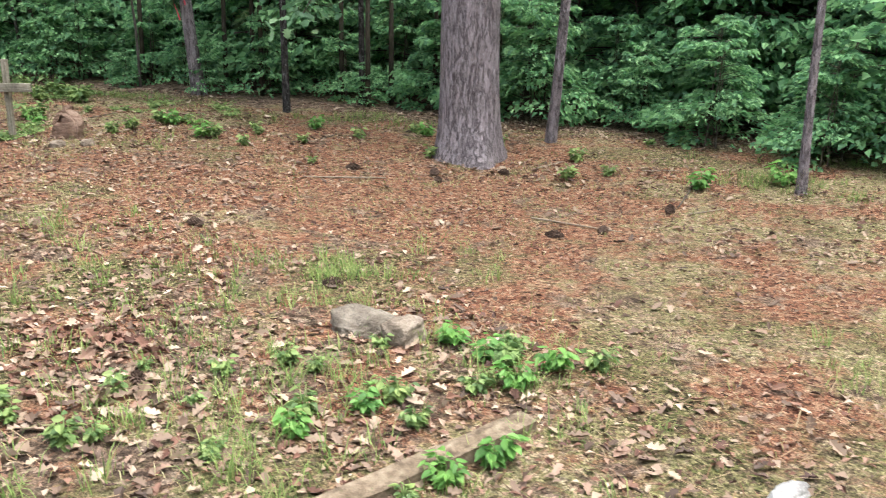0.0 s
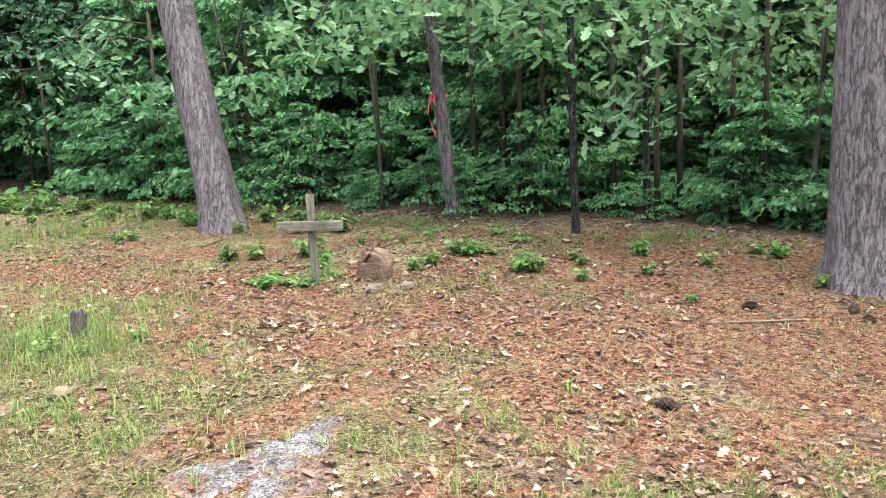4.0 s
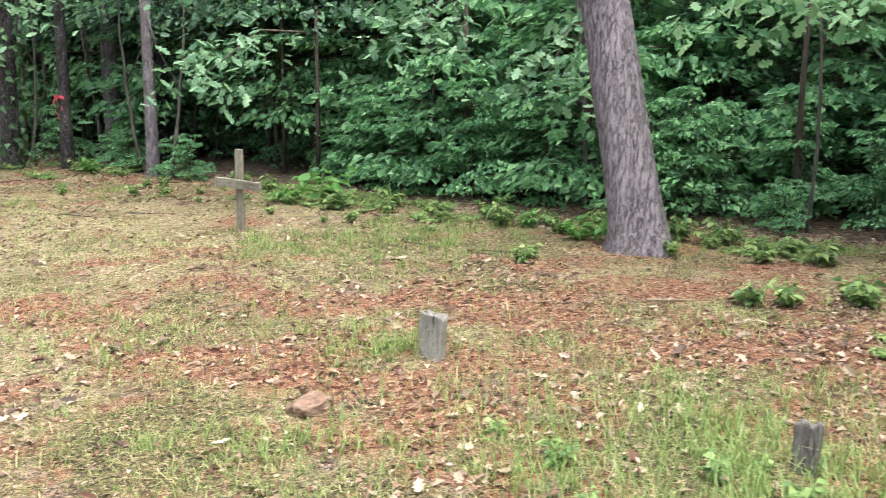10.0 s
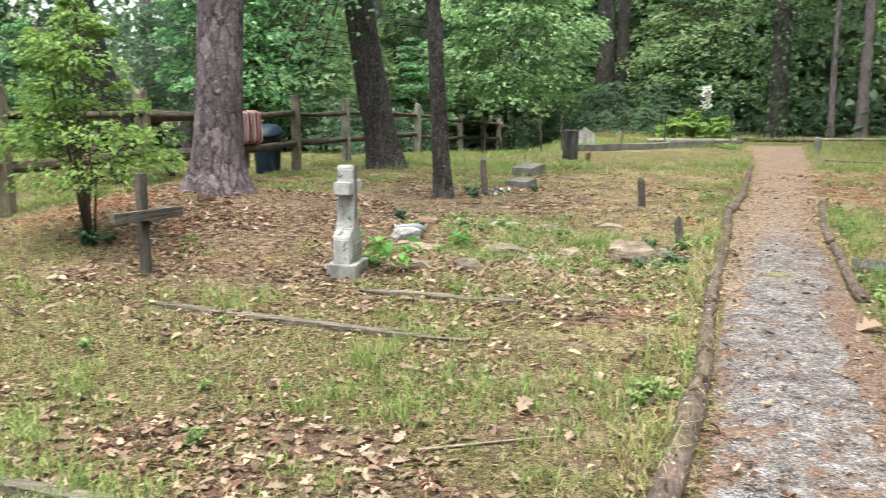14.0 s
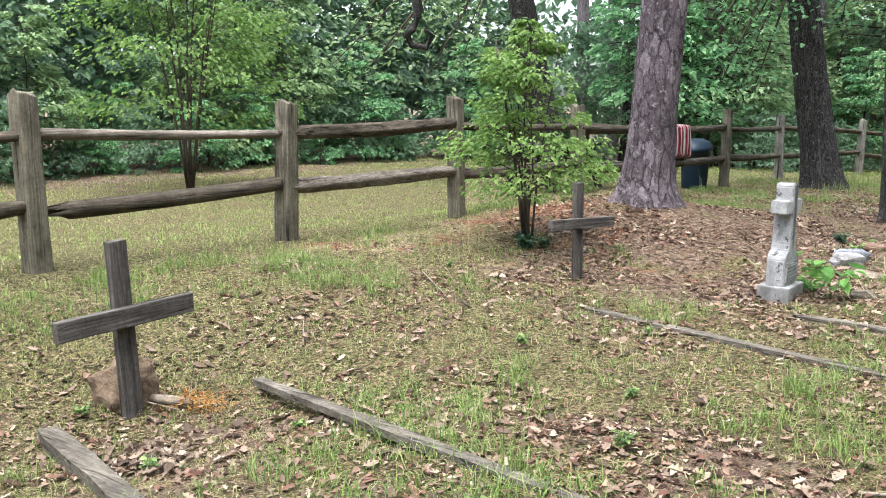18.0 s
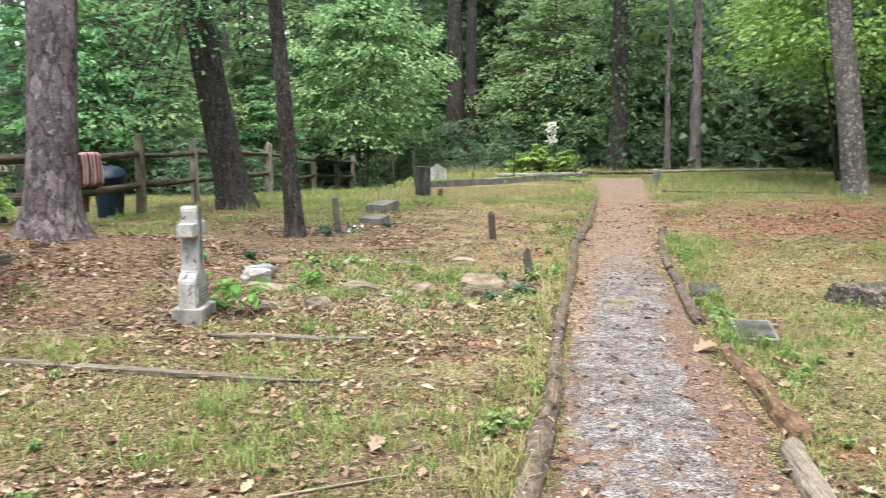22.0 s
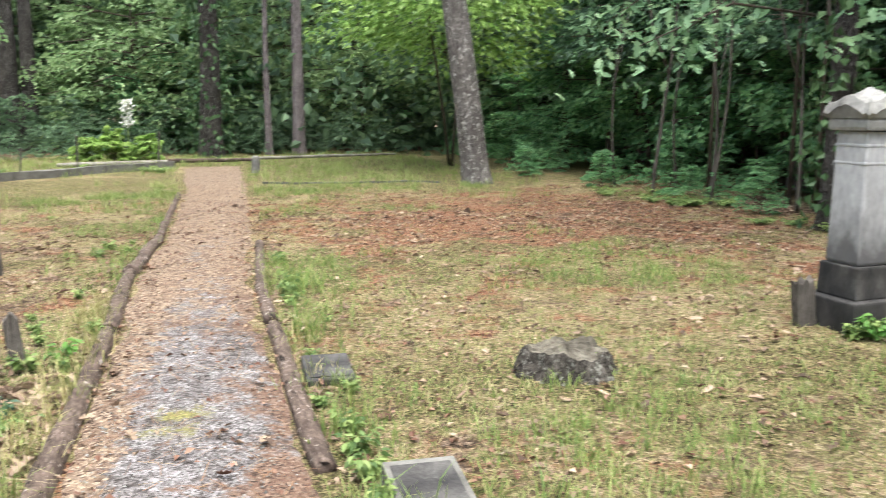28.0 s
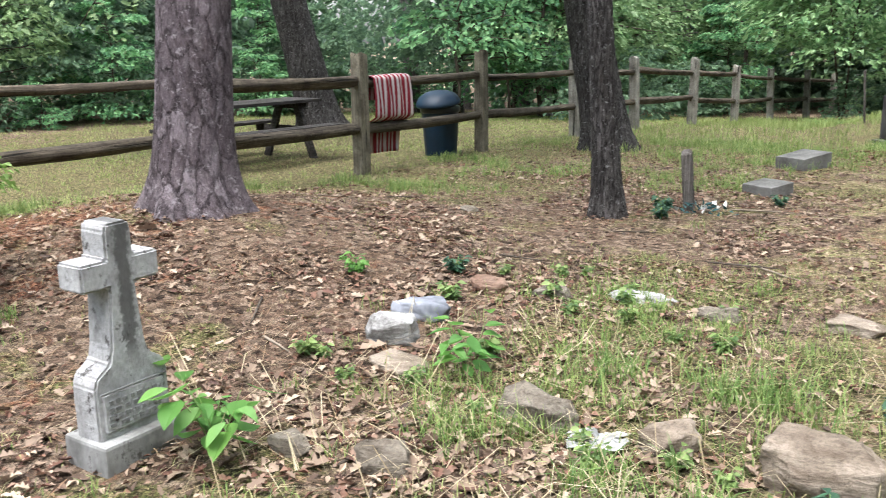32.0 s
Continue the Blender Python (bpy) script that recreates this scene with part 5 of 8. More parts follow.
def far_woods():
    """A ring of leaf clumps that closes the wood at a distance."""
    rng = np.random.default_rng(77)
    n = 30000
    a = rng.random(n) * math.tau
    d = rng.uniform(30, 46, n)
    west = np.exp(-((a - 2.75) / 0.5) ** 2)
    z = rng.random(n) ** 0.8 * (10 - 5.2 * west + 3 * (wavy(a * 9, a * 0, 1.0, 9) - 0.5))
    pos = np.column_stack([-4 + d * np.cos(a), 8 + d * np.sin(a), z - 1.2])
    al = rng.normal(size=(n, 3))
    al[:, 2] -= 0.5
    w = rng.normal(size=(n, 3))
    ln = rng.uniform(0.4, 0.8, n)
    v, f = leaf_quads(pos, al, w, ln, ln * 0.6)
    k = 26000
    a, d = rng.uniform(-1.2, 2.1, k), rng.uniform(38, 52, k)
    west = np.exp(-((a - 2.75) / 0.5) ** 2)
    high = np.column_stack([-4 + d * np.cos(a), 8 + d * np.sin(a), rng.uniform(3, 15, k) - 9 * west])
    ln = rng.uniform(0.35, 0.6, k)
    v1, f1 = leaf_quads(high, rng.normal(size=(k, 3)), rng.normal(size=(k, 3)), ln, ln * 0.7)
    v, f = np.concatenate([v, v1]), np.concatenate([f, f1 + len(v)])
    m = 26000
    a, d = rng.random(m) * math.tau, rng.uniform(26, 34, m)
    low = np.column_stack([-4 + d * np.cos(a), 8 + d * np.sin(a), rng.uniform(-1.2, 2.4, m)])
    ln = rng.uniform(0.2, 0.36, m)
    v2, f2 = leaf_quads(low, rng.normal(size=(m, 3)), rng.normal(size=(m, 3)), ln, ln * 0.7)
    v, f = np.concatenate([v, v2]), np.concatenate([f, f2 + len(v)])
    m = 22000
    a, d = rng.uniform(-0.9, 1.3, m), rng.uniform(21, 30, m)
    east = np.column_stack([-4 + d * np.cos(a), 8 + d * np.sin(a), rng.uniform(-0.2, 1, m) * 5])
    ln = rng.uniform(0.22, 0.4, m)
    v3, f3 = leaf_quads(east, rng.normal(size=(m, 3)), rng.normal(size=(m, 3)), ln, ln * 0.7)
    v, f = np.concatenate([v, v3]), np.concatenate([f, f3 + len(v)])
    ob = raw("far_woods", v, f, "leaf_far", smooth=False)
    tagged(ob, "dense green wood that closes the distance", "trees", kind="stuff")


far_woods()


def ivy_on(owner, r, height, n, seed, size=0.12):
    """Ivy leaves that climb a trunk."""
    rng = np.random.default_rng(seed)
    a, z = rng.random(n) * math.tau, rng.random(n) ** 1.1 * height
    out = r * (1.15 - 0.4 * z / height) + rng.uniform(0.0, 0.16, n)
    d = np.column_stack([np.cos(a), np.sin(a), np.zeros(n)])
    v, f = leaf_quads(d * out[:, None] + np.column_stack([0 * z, 0 * z, z]), d * 0.4 + rng.normal(size=(n, 3)) * 0.5 + [0, 0, -0.6], d + rng.normal(size=(n, 3)) * 0.4, size * rng.uniform(0.7, 1.3, n), size * 0.8 * np.ones(n))
    raw("ivy", v, f, "leaf_pine", owner, "dark ivy climbing the trunk", smooth=False)


for ob in list(bpy.data.objects):
    if ob.type == "EMPTY" and "ivy at the walk" in ob.get("label", ""):
        ivy_on(ob, 0.30, 7.5, 800, 5, 0.14)
    if ob.type == "EMPTY" and "half hidden by vines" in ob.get("label", ""):
        ivy_on(ob, 0.15, 5.0, 420, 6)


# ---- split-rail fence ----
def fence():
    spots = [(-7.65, 1.2), (-7.57, 3.6), (-7.48, 5.93), (-7.0, 7.9), (-6.95, 10.4), (-7.0, 12.87), (-6.98, 15.33), (-6.95, 18.05), (-6.75, 19.95), (-6.5, 22.1), (-6.5, 24.8), (-6.45, 27.5), (-6.2, 30.0), (-6.1, 32.6), (-6.0, 35.2)]
    e = thing("split_rail_fence", -7.0, 10.4, hgt(-7.0, 10.4), 0, "weathered split-rail fence of squared posts and two rough rails", "fence")
    base = e.matrix_world.inverted()
    rng = random.Random(4)
    for k, (x, y) in enumerate(spots):
        h = (1.34, 1.29, 1.26, 1.25, 1.22, 1.29, 1.29, 1.22, 1.22, 1.22, 1.2, 1.2, 1.2, 1.2, 1.2)[k]
        w = 0.17 if k < 3 else 0.15
        bm = block(w, w * 0.92, h + 0.15, 0.014, 2, 0.009, k, 0.94)
        for v in bm.verts:
            if v.co.z > h + 0.10:
                v.co.z += 0.02 * math.sin(v.co.x * 40 + k) + rng.uniform(-0.012, 0.012) - (0.05 * max(0.0, v.co.y / w + 0.1) if k in (1, 2, 5, 6) else 0.0)
        z = hgt(x, y)
        part("post", moved(bm, base @ pose(x, y, z - 0.15, rng.uniform(-1.5, 1.5), rng.uniform(-1.5, 1.5), rng.uniform(-6, 6))), "post_wood" if k < 7 else "grey_post", e)
    for k, ((x0, y0), (x1, y1)) in enumerate(zip(spots, spots[1:])):
        for lev, hz in ((0, 0.99), (1, 0.48)):
            r = rng.uniform(0.045, 0.062) if lev == 0 else rng.uniform(0.055, 0.07)
            a0, a1 = hz + rng.uniform(-0.04, 0.04), hz + rng.uniform(-0.04, 0.04)
            wood, rough, jag = "rail_wood", 0.22, 0.1
            if k == 1:
                r, wood = (0.046, "split_wood") if lev == 0 else (0.08, "rail_wood")
                rough = 0.25 if lev == 0 else 0.06
            if k == 2:
                r, a0, a1, wood = (0.074, 0.98, 1.0, "rail_wood") if lev == 0 else (0.08, 0.45, 0.50, "split_wood")
                rough, jag = 0.34, 0.3
            if k == 4:
                r, a0, a1 = 0.075, hz - 0.05, hz + 0.02
            if k == 3 and lev == 1:
                a0 -= 0.05
            if k == 1 and lev == 1:
                a0, a1 = 0.43, 0.53
            if k == 2 and lev == 1:
                a0, a1 = 0.50, 0.50
            p0 = base @ Vector((x0, y0 - 0.02, hgt(x0, y0) + a0))
            p1 = base @ Vector((x1, y1 + 0.02, hgt(x1, y1) + a1))
            if k == 1 and lev == 1:
                # a broken end that rests on its tenon, split away below
                raw("tenon", *rough_log(p0, p0.lerp(p1, 0.12), 0.028, 0.04, 97, 0.2, 0.0, 0.05, 10, 10, 0.7), "rail_wood", e)
                p0 = p0.lerp(p1, 0.07) - Vector((0, 0, 0.012))
                jag = 0.34
            if k == 2 and lev == 0:
                raw("splinter", *rough_log(p0.lerp(p1, 0.05) - Vector((0, 0, 0.05)), p0.lerp(p1, 0.62) - Vector((0, 0, 0.075)), 0.018, 0.03, 98, 0.4, 0.0, 0.3, 24, 10, 0.8), "rail_wood", e)
            raw("rail", *rough_log(p0, p1, r, r * 0.9, 40 + 2 * k + lev, rough, 0.015, jag, squash=0.88), wood, e)


fence()


# ---- wooden crosses ----
def wooden_cross(x, y, height, arm_at, arm_len, wide, thick, turn, lean, mat, label, tilt=0.0, arm_half=0.5, slim=1.0):
    """Arms run along local y; the face looks along local x."""
    e = thing("wooden_cross", x, y, hgt(x, y), turn, label, "cross", "wooden grave crosses", lean)
    part("upright", moved(block(thick, wide * slim, height + 0.12, 0.005, 3, 0.003, int(x * 7)), pose(0, 0, -0.12)), mat, e)
    part("crossbar", moved(block(thick, arm_len, wide, 0.005, 3, 0.003, int(y * 5)), pose(thick * 0.85, (arm_half - 0.5) * arm_len, arm_at - wide / 2, tilt, 0, 0)), "grey_bar" if mat == "grey_wood" else "pale_bar", e)


wooden_cross(4.7, -1.36, 0.72, 0.47, 0.63, 0.078, 0.032, 180, (1, 0), "pale_wood", "weathered grey wooden cross before the wood's edge", 2.5, 0.5, 0.8)
wooden_cross(5.26, 4.6, 0.73, 0.42, 0.58, 0.078, 0.035, 180, (0, 0), "pale_wood", "pale wooden cross standing in dry grass", -1.5)
wooden_cross(-5.40, 2.93, 0.96, 0.56, 0.80, 0.105, 0.05, 0, (2.5, 0), "grey_wood", "dark grey wooden cross with a large flat crossbar", -1.0)
wooden_cross(-4.70, 6.43, 0.75, 0.44, 0.74, 0.08, 0.05, -10, (0.5, 0), "grey_wood", "dark weathered wooden cross, slightly crooked bar", -3.0)


# ---- carved stones ----
def monument(x, y, turn):
    e = thing("obelisk_monument", x, y, hgt(x, y), turn, "pale marble pillar monument on a dark stepped base", "monument")
    part("base", moved(block(0.43, 0.43, 0.22, 0.012, 2, 0.004, 1), pose(0, 0, -0.05)), "slate_dark", e, "dark stained stone base")
    part("plinth", moved(block(0.305, 0.305, 0.19, 0.012, 2, 0.004, 2, 0.95), pose(0, 0, 0.17)), "slate_dark", e, "dark stained stone plinth")
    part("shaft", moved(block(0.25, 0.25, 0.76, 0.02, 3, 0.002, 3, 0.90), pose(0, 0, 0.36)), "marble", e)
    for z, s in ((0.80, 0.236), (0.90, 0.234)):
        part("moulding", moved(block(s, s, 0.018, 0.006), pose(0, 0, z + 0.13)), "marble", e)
    part("cornice", moved(block(0.30, 0.30, 0.075, 0.02, 1, 0.002, 4), pose(0, 0, 1.12)), "weathered", e)
    bm = bmesh.new()
    n = 25
    s = 0.175
    grid = []
    for i in range(n):
        row = []
        for k in range(n):
            u, v = 2 * i / (n - 1) - 1, 2 * k / (n - 1) - 1
            gable = math.sqrt(max(1 - abs(u) * 1.4, 1 - abs(v) * 1.4, 0)) * 0.075
            knob = 0.045 * math.exp(-((abs(u) - 0.86) ** 2 + (abs(v) - 0.86) ** 2) / 0.03)
            peak = 0.045 * max(0, 1 - math.hypot(u, v) * 1.4)
            edge = 0.05 * min(1, (1 - max(abs(u), abs(v))) * 6)
            rough = 0.008 * noise.noise(Vector((u * 4, v * 4, 3)))
            row.append(bm.verts.new((u * s, v * s, 1.195 + edge + gable + knob + peak + rough)))
        grid.append(row)
    for i in range(n - 1):
        for k in range(n - 1):
            bm.faces.new((grid[i][k], grid[i + 1][k], grid[i + 1][k + 1], grid[i][k + 1]))
    rim = [grid[i][0] for i in range(n)] + [grid[-1][k] for k in range(1, n)] + [grid[i][-1] for i in range(n - 2, -1, -1)] + [grid[0][k] for k in range(n - 2, 0, -1)]
    low = [bm.verts.new((w.co.x * 0.88, w.co.y * 0.88, 1.19)) for w in rim]
    for i in range(len(rim)):
        q = (i + 1) % len(rim)
        bm.faces.new((rim[q], rim[i], low[i], low[q]))
    bm.faces.new(low)
    bmesh.ops.recalc_face_normals(bm, faces=list(bm.faces))
    part("cap", bm, "weathered", e, "carved gabled marble cap")


monument(3.765, 7.76, 0)


def arch_slab(width, thick, height, shoulder=0.12, bow=0.09, bevel=0.012, seed=0):
    """A tablet with rounded shoulders; width along y, standing on z = 0."""
    pts = [(-width / 2, -0.1), (width / 2, -0.1)]
    for k in range(9):
        a = k / 8 * math.pi / 2
        pts.append((width / 2 - shoulder + shoulder * math.cos(a), height - bow - shoulder + shoulder * math.sin(a)))
    for k in range(1, 10):
        u = k / 10
        pts.append(((width / 2 - shoulder) * (1 - 2 * u), height - bow + bow * math.sin(math.pi * u)))
    for k in range(9):
        a = math.pi / 2 + k / 8 * math.pi / 2
        pts.append((-width / 2 + shoulder + shoulder * math.cos(a), height - bow - shoulder + shoulder * math.sin(a)))
    bm = bmesh.new()
    front = bm.faces.new([bm.verts.new((thick / 2, y, z)) for y, z in pts])
    ex = bmesh.ops.extrude_face_region(bm, geom=[front])
    for v in ex["geom"]:
        if isinstance(v, bmesh.types.BMVert):
            v.co.x -= thick
    bmesh.ops.recalc_face_normals(bm, faces=list(bm.faces))
    bmesh.ops.bevel(bm, geom=[ed for ed in bm.edges if abs(ed.verts[0].co.x - ed.verts[1].co.x) < 1e-4], offset=bevel, segments=2, affect="EDGES")
    for v in bm.verts:
        v.co += Vector(noise.noise_vector(v.co * 8 + Vector((seed, 0, 0)))) * 0.004
    return bm


def headstone(x, y, width, thick, height, turn, mat, label, lean=(0, 0), shoulder=0.12, bow=0.09, seed=0, dark_edge=False):
    ob = part("headstone", moved(arch_slab(width, thick, height, shoulder, bow, 0.012, seed), pose(x, y, hgt(x, y), lean[0], lean[1], turn)), mat)
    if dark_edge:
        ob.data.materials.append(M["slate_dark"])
        # faces not turned along x take the darker slate
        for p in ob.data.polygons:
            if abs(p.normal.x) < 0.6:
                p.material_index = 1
    return tagged(ob, label, "gravestone")


slate_stone = headstone(0.81, 1.785, 0.30, 0.12, 0.865, 14, "slate", "thick slate headstone with a broken crest and darker edge faces", (0, 0), 0.10, 0.012, 3, True)
crest = block(0.085, 0.15, 0.06, 0.008, 4, 0.012, 31, 0.8)
for v in crest.verts:
    v.co += Vector(noise.noise_vector(v.co * 30)) * 0.008
part("broken_crest", moved(crest, pose(0.80, 1.785, hgt(0.81, 1.785) + 0.84, 0, 8, 14)), "rock_tan", slate_stone, "rough tan broken crest of the stone")
headstone(-3.16, 12.42, 0.12, 0.08, 0.50, 10, "grey_wood", "narrow leaning grey stone marker with fallen flowers beside it", (0, -4), 0.03, 0.02, 5)
headstone(-2.45, 22.6, 0.46, 0.12, 0.46, -70, "weathered", "pale rounded headstone, tilted back", (0, -16), 0.16, 0.08, 6)


def stone_cross(x, y):
    e = thing("stone_cross", x, y, hgt(x, y), 0, "weathered pale stone cross gravestone with carved lettering on its foot", "gravestone", lean=(0.5, 1.0))
    part("base", moved(block(0.23, 0.34, 0.16, 0.012, 2, 0.004, 3), pose(0, 0, -0.06)), "weathered", e)
    part("ledge", moved(block(0.006, 0.27, 0.006, 0.001), pose(0.0745, 0, 0.268)), "carved", e, "dark incised line above the lettering")
    bm = bmesh.new()
    t = 0.065
    half = [(0.15, 0.09), (0.15, 0.28), (0.138, 0.315), (0.105, 0.335), (0.082, 0.35), (0.068, 0.40), (0.052, 0.60), (0.155, 0.60), (0.155, 0.69), (0.054, 0.69), (0.054, 0.78), (0.045, 0.805)]
    half = [(q, z * 1.05 - 0.005) for q, z in half]
    outline = half + [(-q, z) for q, z in half[::-1]]
    front = bm.faces.new([bm.verts.new((t, q, z)) for q, z in outline])
    ex = bmesh.ops.extrude_face_region(bm, geom=[front])
    for v in ex["geom"]:
        if isinstance(v, bmesh.types.BMVert):
            v.co.x = -t
    bmesh.ops.recalc_face_normals(bm, faces=list(bm.faces))
    bmesh.ops.bevel(bm, geom=[ed for ed in bm.edges], offset=0.008, segments=2, affect="EDGES")
    bmesh.ops.triangulate(bm, faces=[fc for fc in bm.faces if len(fc.verts) > 4])
    part("cross_body", bm, "cross_stone", e)
    part("panel", moved(block(0.012, 0.25, 0.13, 0.003), pose(t + 0.004, 0, 0.13)), "cross_stone", e, "raised inscription panel")
    rng = random.Random(2)
    for row in range(4):
        yy = -0.10
        while yy < 0.10:
            w = rng.uniform(0.008, 0.022)
            part("letter_bar", moved(block(0.004, w, 0.014, 0), pose(t + 0.0115, yy, 0.145 + 0.027 * row)), "carved", e)
            yy += w + rng.uniform(0.008, 0.016)


stone_cross(-3.31, 6.985)


def marker(name, x, y, sx, sy, sz, turn, mat, label, slope=0.0, rim=True, sink=0.03, category="gravestone"):
    """A low stone marker, its face sloping up along local y."""
    e = thing(name, x, y, hgt(x, y), turn, label, category)
    bm = block(sx, sy, sz + sink, 0.008, 2, 0.003, int(x * 10))
    for v in bm.verts:
        if v.co.z > sz * 0.5:
            v.co.z += slope * (v.co.y / sy + 0.5)
    part("slab", moved(bm, pose(0, 0, -sink)), mat, e)
    if rim:
        a = math.degrees(math.atan2(slope, sy))
        part("plate", moved(block(sx * 0.82, sy * 0.8, 0.006, 0.002), pose(0, 0, sz + slope * 0.5 - 0.001, a, 0, 0)), "slate_dark", e, "dark inset plate")
    return e


marker("flat_grave_marker", 0.67, 6.52, 0.27, 0.44, 0.04, -7, "concrete", "flat grey grave marker set beside the walk", 0.04)
marker("flat_grave_marker", 0.70, 8.10, 0.24, 0.36, 0.03, -8, "slate_dark", "small dark flat grave marker among leaves", 0.03)
marker("low_grave_block", -2.80, 13.45, 0.34, 0.28, 0.09, -28, "concrete", "low grey stone block in the litter", 0.03, False)
marker("slant_grave_marker", -2.92, 15.3, 0.38, 0.42, 0.12, -28, "concrete", "low grey stone marker on a raised plot", 0.05, False)
marker("stone_footing", -2.46, 18.0, 0.42, 0.26, 0.05, -34, "concrete", "grey stone footing under a dark tablet", 0.0, False)
tagged(part("dark_tablet", moved(block(0.27, 0.15, 0.56, 0.012, 1, 0.003, 7), pose(-2.46, 18.0, hgt(-2.46, 18.0) + 0.05, 0, 2, -34)), "slate_dark"), "small upright dark stone tablet on a grey footing", "gravestone")


def stake(x, y, w, d, h, lean, mat, label, name="wooden_stake", turn=0, seed=0):
    bm = block(w, d, h + 0.12, 0.006, 3, 0.006, seed)
    for v in bm.verts:
        if v.co.z > h * 0.9:
            v.co.z += 0.018 * math.sin(v.co.x * 90 + seed) + 0.012 * math.sin(v.co.y * 120)
    ob = part(name, moved(bm, pose(x, y, hgt(x, y), lean[0], lean[1], turn) @ pose(0, 0, -0.12)), mat)
    return tagged(ob, label, "marker")


stake(-0.75, 8.73, 0.07, 0.06, 0.27, (0, -6), "grey_wood", "short grey wooden stake by the walk", seed=1)
stake(-1.09, 11.65, 0.085, 0.06, 0.34, (0, -4), "grey_wood", "grey weathered stake standing in thin grass", seed=2)
stake(2.80, -0.90, 0.06, 0.09, 0.17, (0, 8), "grey_wood", "short dark stub half hidden in grass", seed=3, name="grave_stub")
stake(3.14, 0.97, 0.07, 0.12, 0.22, (3, 0), "grey_post", "short grey wooden stub with a grass tuft", seed=4, name="grave_stub")
stake(3.03, 6.08, 0.11, 0.09, 0.11, (0, 0), "grey_post", "small grey stone stub in dry grass", seed=5, name="grave_stub")
stake(-2.12, 18.0, 0.09, 0.07, 0.16, (0, 3), "rot_wood", "small brown stub behind the graves", seed=6, name="grave_stub")
stake(0.84, 2.69, 0.065, 0.05, 0.56, (4, -17), "grey_wood", "thin leaning wooden grave post, split near its foot", seed=7)
stake(3.48, 7.84, 0.13, 0.06, 0.26, (0, -8), "grey_wood", "rough dark footboard leaning on the monument", seed=8, name="footstone")
tagged(part("split_stub", moved(block(0.045, 0.05, 0.2, 0.006, 2, 0.005, 9), pose(0.93, 2.64, hgt(0.93, 2.64) - 0.04, 0, -22, 20)), "grey_wood"), "broken grey wooden stub beside a leaning post", "marker")


def stump(x, y, r, h):
    e = thing("tree_stump", x, y, hgt(x, y), 0, "low sawn tree stump with a hollow mossy top", "stump")
    rng = np.random.default_rng(5)
    n = 96
    ph = rng.random(3) * 6
    verts, faces = [], []
    prof = ((1.34, -0.06), (1.18, 0.02), (1.06, 0.06), (1.0, h * 0.82), (0.93, h), (0.87, h + 0.004), (0.83, h - 0.028), (0.78, h - 0.010), (0.4, h + 0.004), (0.02, h + 0.008))
    for q, z in prof:
        for k in range(n):
            a = math.tau * k / n
            rr = r * q * (1 + 0.05 * math.sin(3 * a + ph[0]) + 0.05 * math.sin(7 * a + ph[1]) + (0.045 * math.sin(13 * a + ph[2]) + 0.03 * math.sin(29 * a)) * (1.3 if z < h * 0.9 else 0.5) + 0.10 * noise.noise(Vector((3 * math.cos(a), 3 * math.sin(a), z * 9))))
            zz = z + (0.013 * math.sin(2 * a + 1) + 0.012 * math.sin(5 * a) * (q > 0.8) + 0.006 * math.sin(11 * a) + 0.004 * math.sin(23 * a)) * (1 if z > 0.05 else 0)
            verts.append((rr * math.cos(a), rr * math.sin(a), zz))
    m = len(prof)
    wall = [(i * n + k, i * n + (k + 1) % n, (i + 1) * n + (k + 1) % n, (i + 1) * n + k) for i in range(4) for k in range(n)]
    raw("bark", verts[: 5 * n], wall, "stump_bark", e)
    cap = [(i * n + k, i * n + (k + 1) % n, (i + 1) * n + (k + 1) % n, (i + 1) * n + k) for i in range(m - 5) for k in range(n)]
    raw("cut_top", verts[4 * n:], cap, "stump_top", e)


stump(1.84, 7.72, 0.205, 0.12)

